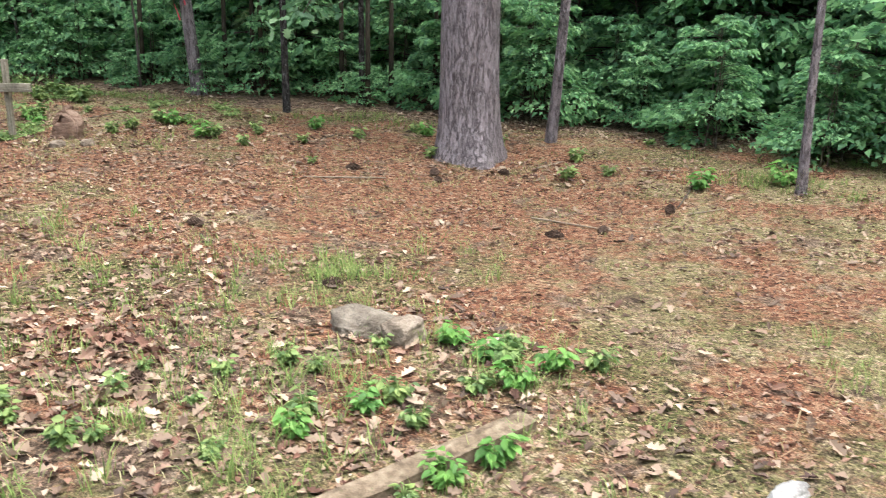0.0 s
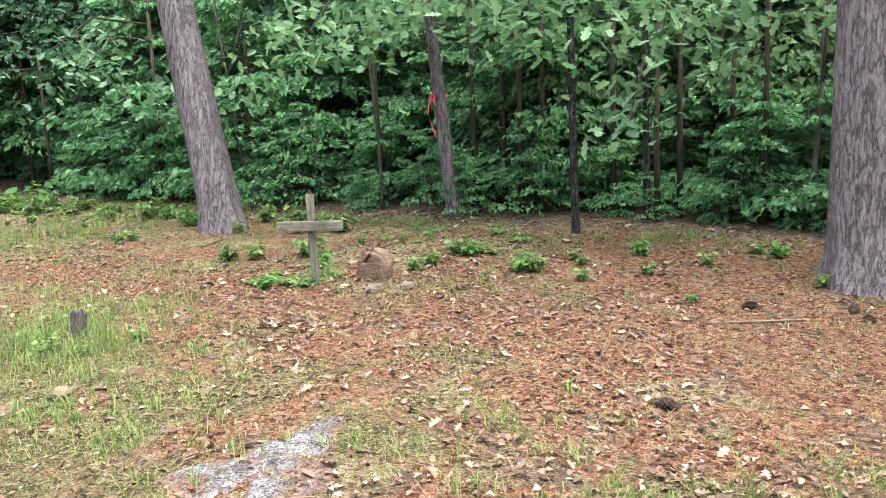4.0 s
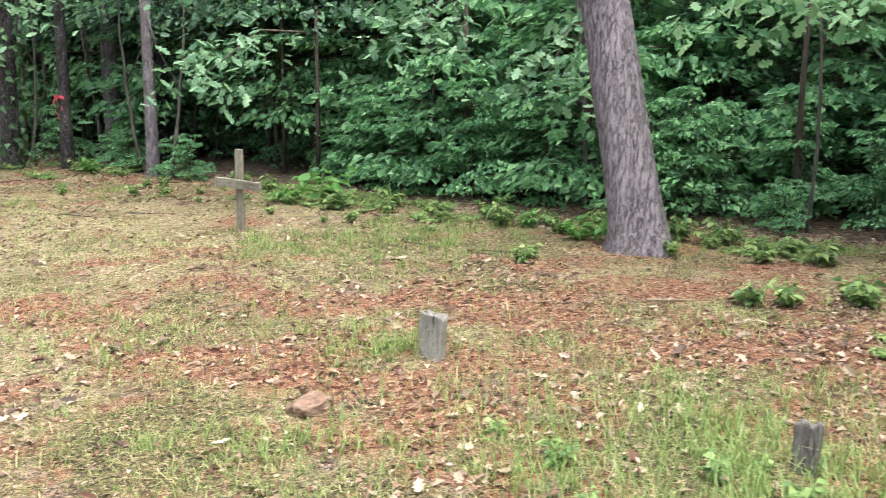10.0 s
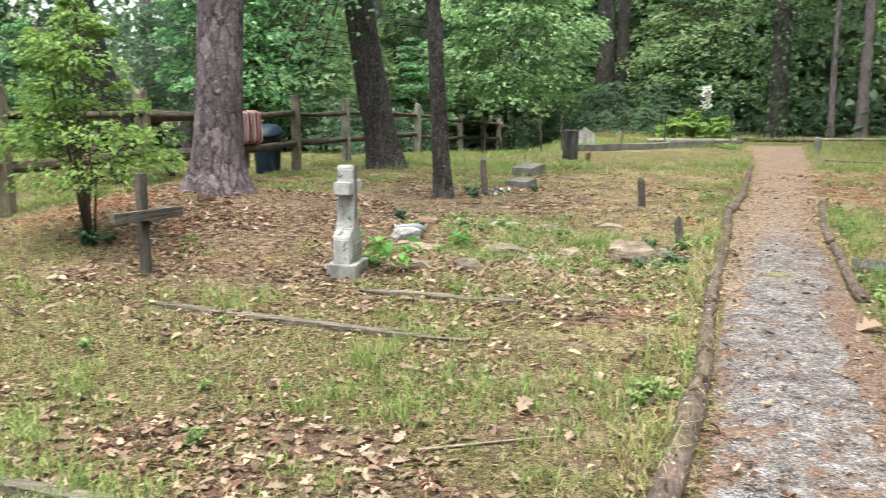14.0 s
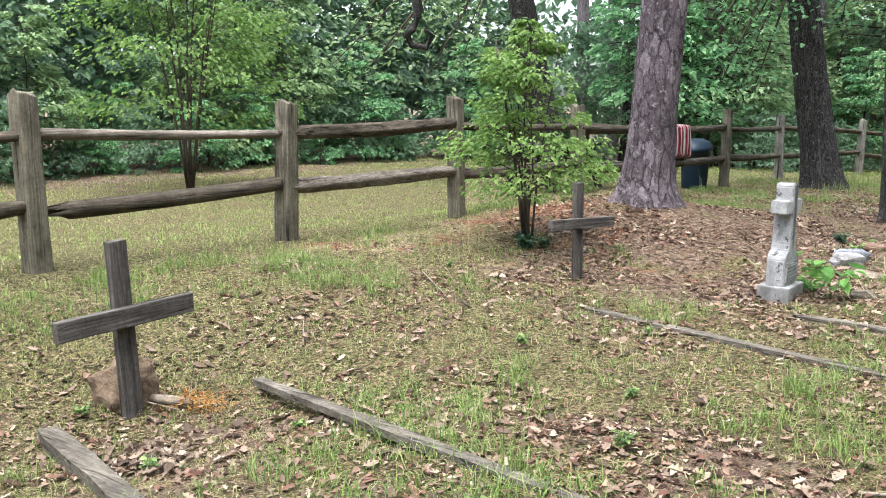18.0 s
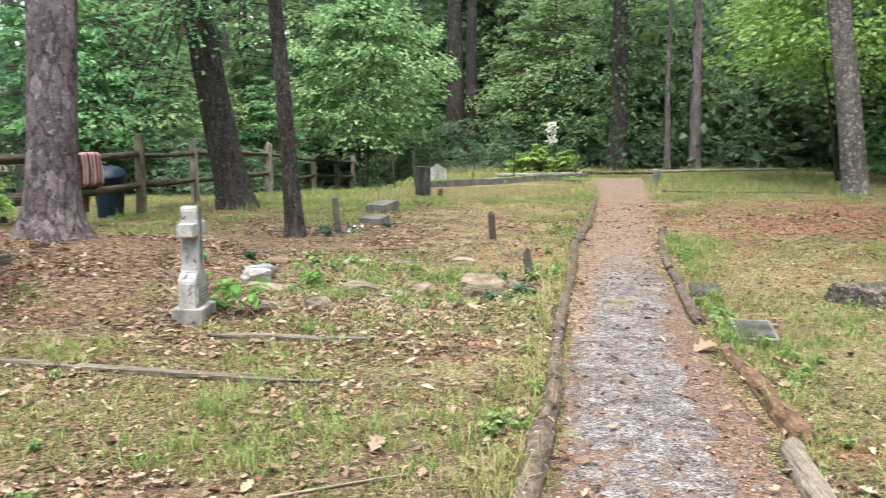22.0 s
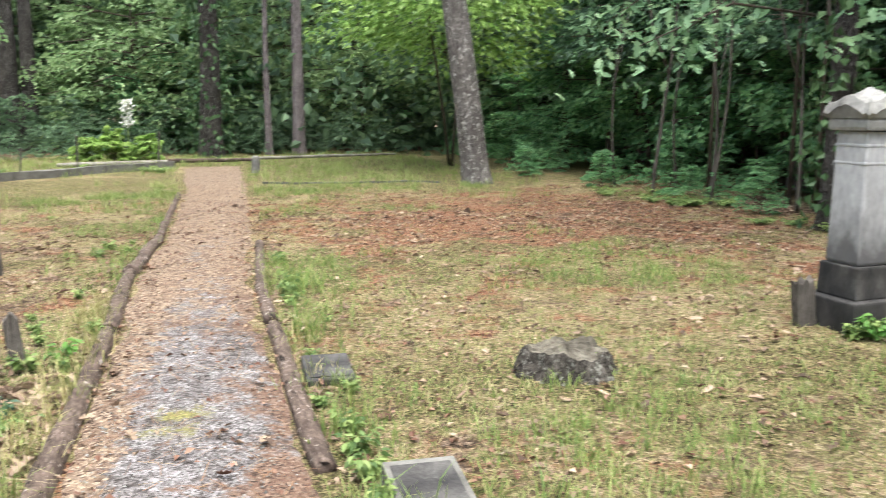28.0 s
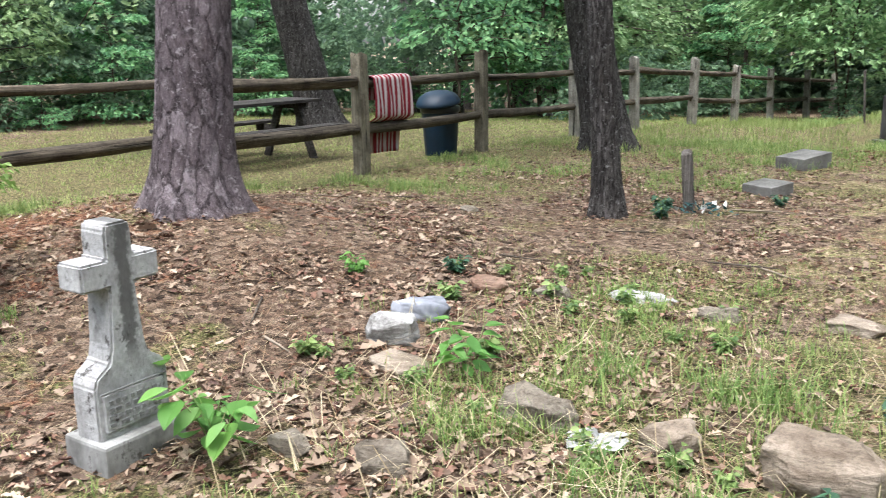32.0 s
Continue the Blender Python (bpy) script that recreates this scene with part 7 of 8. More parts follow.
x, y, rng = spots(16000, -1.6, 1.2, 0.8, 10.5, by_logs, 37)
blades("verge_grass", x, y, rng, 5, 0.15, 0.0024, "grass_dry", "dry grass stalks leaning over the edging logs", 0.07, 1.0)
x, y, rng = spots(6500, -1.2, 1.3, 1.2, 10.8, lambda x, y: 0.6 * (blob(x, y, 0.48, 6.35, 0.16) + blob(x, y, 0.55, 7.35, 0.2) + blob(x, y, 0.85, 9.0, 0.22) + blob(x, y, 0.95, 10.2, 0.25) + blob(x, y, 0.75, 5.9, 0.14) + blob(x, y, -1.0, 5.2, 0.14)) + 0.8 * blob(x, y, 0.55, 3.0, 0.16) + 0.8 * blob(x, y, 0.6, 1.65, 0.16) + 0.5 * blob(x, y, 0.9, 2.5, 0.12), 38)
blades("green_tuft", x, y, rng, 6, 0.19, 0.003, "grass_green", "bright green grass tufts along the walk and the headstone", 0.04, 0.7)

LOBES = ((0, 0), (0.12, 0.06), (0.28, 0.24), (0.36, 0.12), (0.55, 0.32), (0.62, 0.14), (0.82, 0.22), (1.0, 0.0))


OVATE = ((0, 0), (0.08, 0.11), (0.24, 0.25), (0.42, 0.29), (0.62, 0.24), (0.82, 0.12), (1.0, 0.0))


def lobed(pos, yaw, tilt_x, tilt_y, size, rng, name, mat, label, category, parent=None, kind="stuff", curl=0.25, shape=LOBES):
    """Flat lobed leaves, each folded along its rib and curled."""
    n = len(pos)
    rib = [(u, 0.0) for u, _ in shape]
    left = [(u, w) for u, w in shape[1:-1]]
    tmpl = rib + left + [(u, -w) for u, w in left]
    m = len(shape)
    t = np.array([(u, w, 0.0) for u, w in tmpl])
    lf = list(range(m, 2 * m - 2))
    rf = list(range(2 * m - 2, 3 * m - 4))
    faces = [(0, 1, lf[0]), (0, rf[0], 1)]
    for i in range(1, m - 2):
        faces += [(i, i + 1, lf[i], lf[i - 1]), (i + 1, i, rf[i - 1], rf[i])]
    faces += [(m - 2, m - 1, lf[-1]), (m - 1, m - 2, rf[-1])]
    size = np.asarray(size)[:, None, None]
    p = np.repeat(t[None], n, 0)
    c1, c2 = rng.uniform(-curl, curl, n)[:, None], rng.uniform(0.0, 1.3, n)[:, None] * curl
    p[:, :, 2] = c1 * (p[:, :, 0] - 0.5) ** 2 * 2 + c2 * np.abs(p[:, :, 1]) * 2
    p = (p - [0.5, 0, 0]) * size
    cx, sx, cy, sy, cz, sz = np.cos(tilt_x), np.sin(tilt_x), np.cos(tilt_y), np.sin(tilt_y), np.cos(yaw), np.sin(yaw)
    X, Y, Z = p[:, :, 0], p[:, :, 1], p[:, :, 2]
    Y, Z = Y * cx[:, None] - Z * sx[:, None], Y * sx[:, None] + Z * cx[:, None]
    X, Z = X * cy[:, None] + Z * sy[:, None], -X * sy[:, None] + Z * cy[:, None]
    X, Y = X * cz[:, None] - Y * sz[:, None], X * sz[:, None] + Y * cz[:, None]
    v = (np.stack([X, Y, Z], 2) + np.asarray(pos)[:, None]).reshape(-1, 3)
    per = len(tmpl)
    fs = []
    for q in faces:
        fs += (np.arange(n)[:, None] * per + np.array(q)).tolist()
    ob = raw(name, v, [tuple(q) for q in fs], mat, parent, smooth=False)
    if label:
        tagged(ob, label, category, kind=kind)
    return ob


def litter(n, region, chance, seed, lo, hi, mat, label, name="leaf_litter"):
    x, y, rng = spots(n, *region, chance, seed, True)
    z = land(x, y) + lumps(x, y) + rng.uniform(0.006, 0.02, len(x)) + 0.012 * on_walk(x, y)
    k = len(x)
    lobed(np.column_stack([x, y, z]), rng.random(k) * math.tau, rng.normal(size=k) * 0.26, rng.normal(size=k) * 0.26, rng.uniform(lo, hi, k), rng, name, mat, label, "leaves", curl=0.38)


def litter_chance(x, y):
    r, g, b = cover(x, y)
    c = 0.03 + 0.55 * np.clip(b, 0, 0.7) + 0.22 * r
    c = c * (0.12 + 1.9 * patchy(x, y, 1.5, 14, 4.5, 0.53)) + 0.8 * blob(x, y, -2.4, 7.5, 1.0) + 0.5 * blob(x, y, -0.75, 8.0, 0.35) + 0.7 * blob(x, y, -1.3, 7.2, 0.7) + 0.7 * blob(x, y, -5.1, 2.7, 0.6) + 0.4 * blob(x, y, -3.2, 4.0, 2.2) * patchy(x, y, 2.2, 60, 4.0, 0.52) + 0.5 * blob(x, y, 1.0, -6.0, 1.3) * patchy(x, y, 1.6, 61, 3.0, 0.48) + 0.35 * blob(x, y, 0.55, 2.9, 0.5)
    c = c + 0.5 * blob(x, y, 3.46, -2.0, 0.35) + 0.4 * blob(x, y, 3.5, -0.4, 0.4) + 0.35 * blob(x, y, 1.2, -7.2, 0.7) + 0.4 * blob(x, y, 0.5, 5.6, 0.4) + 0.3 * blob(x, y, 5.2, -1.6, 1.2) + 0.3 * blob(x, y, 0.2, -4.5, 1.6)
    edge = ((np.abs(x - left_edge(y)) < 0.25) | (np.abs(x - right_edge(y)) < 0.2)) * 0.22
    return np.clip(c + edge, 0, 1) * np.where(on_walk(x, y), 0.2 + 0.2 * ease((y - 7.5) / 3), 1.0)


litter(62000, (-6.8, 8.2, -9.5, 15), litter_chance, 41, 0.035, 0.085, "litter_tan", "dry tan and brown leaves strewn over the ground")


def scrap_litter(n, seed, mat, label):
    """Small broken bits of leaf, two triangles each."""
    x, y, rng = spots(n, -6.8, 8.2, -9.5, 17, lambda x, y: np.clip(litter_chance(x, y) * 1.25 + (0.08 + 0.35 * cover(x, y)[0]) * (0.3 + 1.2 * patchy(x, y, 1.8, 40)), 0, 1), seed, True)
    k = len(x)
    z = land(x, y) + lumps(x, y) + rng.uniform(0.004, 0.016, k) + 0.012 * on_walk(x, y)
    al = rng.normal(size=(k, 3)) * [1, 1, 0.25]
    nr = rng.normal(size=(k, 3)) * [0.35, 0.35, 0] + [0, 0, 1]
    ln = rng.uniform(0.015, 0.05, k)
    v, f = leaf_quads(np.column_stack([x, y, z]), al, nr, ln, ln * rng.uniform(0.3, 0.8, k), 0.3)
    tagged(raw("leaf_scraps", v, f, mat, smooth=False), label, "leaves", kind="stuff")


scrap_litter(110000, 42, "litter_red", "dark reddish-brown scraps of leaf over the ground")
scrap_litter(120000, 44, "litter_tan", "pale tan scraps of leaf over the ground")
litter(26000, (-6.8, 8.2, -9.5, 15), litter_chance, 45, 0.03, 0.08, "litter_red", "dark red-brown dead leaves in drifts")
litter(500, (-6.5, 6.5, -8, 12), lambda x, y: np.clip(litter_chance(x, y) * 1.1, 0, 1), 43, 0.09, 0.14, "litter_tan", "large pale dry oak leaves lying loose")


def needle_straw(n, seed):
    def chance(x, y):
        r, g, b = cover(x, y)
        return np.clip(0.25 + 1.0 * r + 0.3 * b + 0.35 * on_walk(x, y) * ease((y - 7) / 4), 0, 1) * (0.5 + 0.7 * patchy(x, y, 1.5, 30))
    x, y, rng = spots(n, -6.5, 7.8, -9, 19, chance, seed, True)
    k = len(x)
    a = rng.random(k) * math.tau
    ln, w = rng.uniform(0.03, 0.08, k), rng.uniform(0.0008, 0.0018, k)
    dx, dy = np.cos(a) * ln, np.sin(a) * ln
    sx, sy = -np.sin(a) * w, np.cos(a) * w
    z = land(x, y) + lumps(x, y) + rng.uniform(0.004, 0.012, k) + 0.012 * on_walk(x, y)
    lift = rng.uniform(-0.004, 0.02, k)
    v = np.stack([np.column_stack([x - dx - sx, y - dy - sy, z]), np.column_stack([x - dx + sx, y - dy + sy, z]), np.column_stack([x + dx + sx, y + dy + sy, z + lift]), np.column_stack([x + dx - sx, y + dy - sy, z + lift])], 1).reshape(-1, 3)
    ob = raw("needle_litter", v, np.arange(k)[:, None] * 4 + [0, 1, 2, 3], "needles", smooth=False)
    tagged(ob, "fallen reddish pine needles on the ground", "needles", kind="stuff")


needle_straw(140000, 51)


# ---- weeds and low plants ----
def weed_kind(seed, stems, height, size, mat, label, group, per=7, wide=1.0):
    e = thing("weed", 0, 0, 0, 0, label, "weed", group)
    rng = np.random.default_rng(seed)
    tubes, pos, yaw, dip, ln = [], [], [], [], []
    for s in range(stems):
        a = rng.random() * math.tau
        h = height * rng.uniform(0.5, 1.1)
        out = h * rng.uniform(0.15, 0.75) * wide
        tip = Vector((math.cos(a) * out, math.sin(a) * out, h))
        tubes.append(tube_verts([(0, 0, -0.02), tip * 0.5 + Vector((0, 0, 0.02)), tip], (0.003, 0.0025, 0.0015), 4))
        for k in range(per):
            u = 0.3 + 0.7 * k / max(per - 1, 1)
            b = a + (rng.uniform(-0.6, 0.6) if k == per - 1 else rng.choice([-1, 1]) * rng.uniform(0.5, 1.7))
            size_k = size * rng.uniform(0.5, 1.0)
            pos.append(np.array(tip) * u + np.array([math.cos(b), math.sin(b), -0.12]) * size_k * 0.55)
            yaw.append(b)
            dip.append(rng.uniform(0.0, 0.55))
            ln.append(size_k)
    for tv, tf in tubes:
        raw("stalk", tv, tf, "weed_green", e)
    n = len(ln)
    lobed(np.array(pos), np.array(yaw), rng.normal(size=n) * 0.25, np.array(dip), np.array(ln), rng, "leaves", mat, "", "", e, "", 0.3, OVATE)
    return e


def strewn(e, places):
    for k, (x, y, s) in enumerate(places):
        m = pose(x, y, hgt(x, y), 0, 0, (k * 137) % 360)
        ob = copy_thing(e, m) if k else e
        if not k:
            ob.matrix_world = m
        ob.scale = (s,) * 3


big_weed = weed_kind(1, 9, 0.13, 0.078, "weed_bright", "bright broad-leaved weed beside the stones", "broad-leaved weeds")
strewn(big_weed, ((-3.2, 7.3, 0.8), (-0.55, 8.75, 0.9), (6.72, 1.95, 1.2), (6.9, 5.6, 1.5), (5.7, -2.7, 1.2), (2.06, -6.82, 0.8), (1.98, -7.0, 0.75), (1.74, -7.22, 0.8), (1.98, -7.3, 0.85), (1.33, -6.78, 0.7), (1.07, -6.65, 0.7), (1.17, -7.35, 0.8), (0.98, -7.25, 0.7), (7.3, 9.8, 1.6), (6.6, -3.4, 1.0), (5.4, -0.9, 1.0), (4.4, -1.1, 0.9), (6.1, -2.0, 1.1), (6.9, -4.5, 1.0), (5.9, -7.3, 1.2), (6.3, -7.9, 1.3), (-3.9, 9.0, 0.8), (7.0, 2.6, 1.2), (3.62, 7.45, 0.9)))
side_weed = weed_kind(6, 11, 0.11, 0.06, "weed_green", "leafy green weed along the walk's edging", "weeds along the walk")
strewn(side_weed, ((0.50, 6.55, 0.9), (0.53, 6.8, 1.0), (0.56, 7.05, 1.0), (0.60, 7.3, 0.9), (0.66, 6.25, 0.8), (0.74, 6.1, 0.7), (0.47, 6.38, 0.7), (0.34, 5.05, 0.6), (0.55, 5.3, 0.5), (0.92, 10.1, 1.1), (0.86, 9.7, 0.9), (1.02, 10.5, 1.0), (1.1, 11.4, 1.0), (0.9, 5.9, 0.6), (1.95, -7.1, 0.9), (1.62, -7.1, 0.8), (1.45, -6.85, 0.9), (2.15, -7.05, 0.8), (1.2, -6.6, 0.9), (1.3, -7.0, 0.7), (2.1, -7.45, 0.9), (-0.85, 5.15, 0.7), (-0.95, 4.6, 0.6), (0.36, 3.45, 1.1), (0.42, 3.3, 1.0), (0.98, 2.6, 0.9), (0.62, 2.9, 0.6))
       + tuple((7.1 + 0.5 * math.sin(3.1 * k), 0.2 + 0.33 * k, 1.6 + 0.5 * math.sin(5 * k)) for k in range(17))
       + ((6.8, -0.1, 1.8), (6.6, 0.3, 1.4), (5.2, 0.0, 1.4), (5.35, -0.2, 1.5), (5.6, -0.6, 1.7), (5.8, -0.5, 1.5), (7.3, 0.8, 1.9), (6.45, 1.0, 1.2), (7.1, 2.0, 1.8), (6.9, 2.2, 1.5), (7.6, 5.6, 1.9), (7.4, 6.4, 1.8), (7.7, 7.2, 1.8), (7.9, 9.6, 1.8), (7.5, 10.4, 1.6)))
poke = weed_kind(4, 5, 0.30, 0.18, "weed_bright", "tall weed with large bright leaves beside the stone cross", "large-leaved weeds", 5)
strewn(poke, ((-2.98, 7.12, 0.9), (7.1, 5.3, 1.2), (-2.66, 8.25, 0.7), (6.75, 1.75, 0.8)))
dark_weed = weed_kind(5, 12, 0.10, 0.06, "weed_dark", "dark blue-green low plant beside a tan stone", "dark low plants")
strewn(dark_weed, ((-1.02, 8.55, 1.0), (-0.9, 8.3, 0.8), (-0.85, 8.07, 0.9), (-0.77, 7.98, 0.8), (-1.1, 7.78, 0.9), (-0.98, 7.72, 0.8), (-3.55, 9.5, 1.0), (-2.55, 12.9, 0.9), (-3.3, 12.2, 1.3), (-3.2, 11.9, 1.0), (-5.55, 7.0, 1.2), (-5.68, 7.2, 1.1), (-5.45, 7.15, 0.9)))
low_weed = weed_kind(2, 10, 0.07, 0.045, "weed_green", "low green weed clump in the grass", "low weeds")
rw = random.Random(12)
strewn(low_weed, [(rw.uniform(0.6, 2.2), rw.uniform(-7.2, -5.6), rw.uniform(0.6, 1.2)) for k in range(16)]
       + [(rw.uniform(-3.4, -0.6), rw.uniform(7.2, 10.2), rw.uniform(0.6, 1.3)) for k in range(30)]
       + [(rw.uniform(5.2, 7.8), rw.uniform(-7, 9.5), rw.uniform(0.7, 1.8)) for k in range(46)]
       + [(float(right_edge(q)) + rw.uniform(0.05, 0.4), q, rw.uniform(0.5, 0.95)) for q in [rw.uniform(1.8, 11) for k in range(16)]]
       + [(float(left_edge(q)) - rw.uniform(0.05, 0.4), q, rw.uniform(0.6, 1.2)) for q in [rw.uniform(2, 13) for k in range(14)]]
       + [(rw.uniform(2.0, 3.4), rw.uniform(-1.6, 0.2), rw.uniform(0.7, 1.3)) for k in range(10)]
       + [(3.62 + rw.uniform(-0.2, 0.2), 7.48 + rw.uniform(-0.06, 0.06), rw.uniform(0.9, 1.4)) for k in range(5)]
       + [(rw.uniform(-6.2, -2.0), rw.uniform(1.5, 7.0), rw.uniform(0.5, 0.9)) for k in range(14)])
ivy = weed_kind(3, 22, 0.065, 0.048, "weed_green", "low leafy growth at the wood's edge", "low leafy growth", 6, 4.5)
strewn(ivy, [(7.2 + rw.uniform(-0.5, 0.7), q, rw.uniform(0.6, 1.2)) for q in [rw.uniform(3.2, 6.5) for k in range(34)]] + [(7.15 + rw.uniform(-0.35, 0.4), rw.uniform(0.0, 0.95), rw.uniform(0.6, 1.2)) for k in range(18)] + [(4.85 + rw.uniform(-0.35, 0.4), -1.05 + rw.uniform(-0.3, 0.25), rw.uniform(0.6, 1.1)) for k in range(12)] + [(6.7 + rw.uniform(-0.5, 0.6), rw.uniform(-2.4, -0.8), rw.uniform(0.6, 1.2)) for k in range(10)]
       + [(rw.uniform(6.5, 7.8), rw.uniform(9, 16), rw.uniform(1.0, 2.0)) for k in range(16)] + [(-1.05 + rw.uniform(-0.3, 0.3), 7.75 + rw.uniform(-0.15, 0.15), 0.8) for k in range(4)] + [(rw.uniform(-5, 1), rw.uniform(22, 24.5), rw.uniform(1, 2)) for k in range(14)])


# ---- sapling by the fence, shrub tree beyond it, oak sprays ----
def leafy_bush(name, x, y, stems, height, radius, sprays, leaves, size, mat, label, seed, low=0.3, category="sapling"):
    e = thing(name, x, y, hgt(x, y), 0, label, category)
    rng = random.Random(seed)
    (lv, lf), twigs = spray_crown(seed, height, low, radius, sprays, leaves, size, 0.25, 0.5, 0.6, 0.75)
    for k in range(stems):
        a = rng.random() * math.tau
        pts = [(0.03 * math.cos(a), 0.03 * math.sin(a), -0.05)]
        for i in range(1, 7):
            u = i / 6
            w = 0.03 + radius * 0.35 * u ** 1.2
            pts.append((math.cos(a) * w + rng.uniform(-0.02, 0.02), math.sin(a) * w + rng.uniform(-0.02, 0.02), height * 0.95 * u))
        r = 0.005 + 0.004 * height
        raw("stem", *tube_verts(pts, [r * (1 - 0.8 * i / 6) for i in range(7)], 6), "twig_bark", e)
    crown_of(lv, lf, twig_tubes(twigs, 0.006), mat, "twig_bark", e)
    return e


leafy_bush("sapling", -5.6, 7.12, 7, 1.9, 0.82, 50, 120, 0.050, "leaf_young", "feathery light-green sapling growing by the fence", 71, 0.36)
leafy_bush("shrub_tree", -13.6, 9.4, 8, 4.6, 2.2, 60, 110, 0.095, "leaf_young", "spreading shrub with dark stems beyond the fence", 72, 1.0, "tree")
leafy_bush("sapling", -12.8, 4.0, 3, 2.0, 1.0, 24, 50, 0.12, "leaf_light", "bushy green growth beyond the lawn", 73, 0.2)
leafy_bush("maple", -5.0, 28.2, 2, 6.4, 2.8, 100, 120, 0.16, "leaf_maple", "maple with spreading light-green branches at the back", 74, 1.35, "tree")


leafy_bush("maple", 6.9, 22.1, 2, 7.0, 3.3, 100, 130, 0.15, "leaf_yellow", "young tree with yellow-green leaves at the back of the clearing", 75, 1.9, "tree")


def oak_spray(x, y, z, back, n, seed, size=0.13, spread=0.7, label="young oak with drooping lobed leaves at the wood's edge", mat="leaf_oak"):
    """A young oak whose branch end hangs at (x, y, z); its stem stands back in the wood."""
    bx, by = x + back[0], y + back[1]
    g = hgt(bx, by)
    e = thing("young_oak", bx, by, g, 0, label, "tree", "young oaks")
    top = Vector((0, 0, z - g + 0.9))
    tip = Vector((x - bx, y - by, z - g))
    raw("stem", *tube_verts([(0, 0, -0.1), (0.03, 0.02, top.z * 0.5), top], (0.035, 0.028, 0.02), 7), "twig_bark", e)
    mid = top.lerp(tip, 0.55) + Vector((0, 0, 0.12))
    raw("branch", *tube_verts([top * 0.85, mid, tip], (0.02, 0.014, 0.005), 6), "twig_bark", e)
    rng = np.random.default_rng(seed)
    k = rng.random(n)
    base = np.array(mid)[None] + (np.array(tip) - np.array(mid))[None] * k[:, None] * 1.15
    off = rng.normal(size=(n, 3)) * spread * [0.30, 0.42, 0.16]
    pos = base + off
    pos[:, 2] -= np.abs(off[:, 1]) * 0.35
    lobed(pos, rng.random(n) * math.tau, rng.normal(size=n) * 0.5, 0.45 + rng.normal(size=n) * 0.4, size * rng.uniform(0.7, 1.25, n), rng, "leaves", mat, "", "", e, "", 0.2)
    return e


oak_spray(6.1, 6.0, 1.32, (2.4, 0.6), 170, 1, 0.16, 0.85)
oak_spray(4.9, 11.9, 1.85, (3.2, 0.8), 130, 2, 0.15, 1.0)
oak_spray(5.8, 9.4, 2.1, (2.6, 0.5), 120, 3, 0.15, 1.0)
oak_spray(6.5, -3.34, 1.08, (1.9, 0.3), 60, 4, 0.16, 0.42)
oak_spray(7.3, -3.9, 1.6, (1.6, 0.2), 70, 5, 0.16, 0.5)
oak_spray(7.3, 2.6, 1.35, (1.8, 0.4), 170, 6, 0.16, 0.9)
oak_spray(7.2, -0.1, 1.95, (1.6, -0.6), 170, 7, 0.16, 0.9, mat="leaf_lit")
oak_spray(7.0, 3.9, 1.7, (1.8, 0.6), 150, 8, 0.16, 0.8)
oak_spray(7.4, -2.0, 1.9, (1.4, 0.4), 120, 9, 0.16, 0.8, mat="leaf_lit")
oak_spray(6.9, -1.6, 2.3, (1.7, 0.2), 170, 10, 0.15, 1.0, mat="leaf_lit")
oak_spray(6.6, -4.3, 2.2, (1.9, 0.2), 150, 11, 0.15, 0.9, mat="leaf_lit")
# lit, plain and shaded leaf colours are picked by place along the edge
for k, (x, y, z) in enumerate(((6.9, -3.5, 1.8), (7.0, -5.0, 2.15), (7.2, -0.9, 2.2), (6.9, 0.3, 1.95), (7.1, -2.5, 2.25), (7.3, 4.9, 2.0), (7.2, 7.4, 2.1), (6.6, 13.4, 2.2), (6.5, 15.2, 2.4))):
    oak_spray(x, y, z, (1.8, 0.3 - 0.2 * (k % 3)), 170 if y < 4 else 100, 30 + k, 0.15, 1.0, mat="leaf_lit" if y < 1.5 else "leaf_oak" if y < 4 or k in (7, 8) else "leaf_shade")


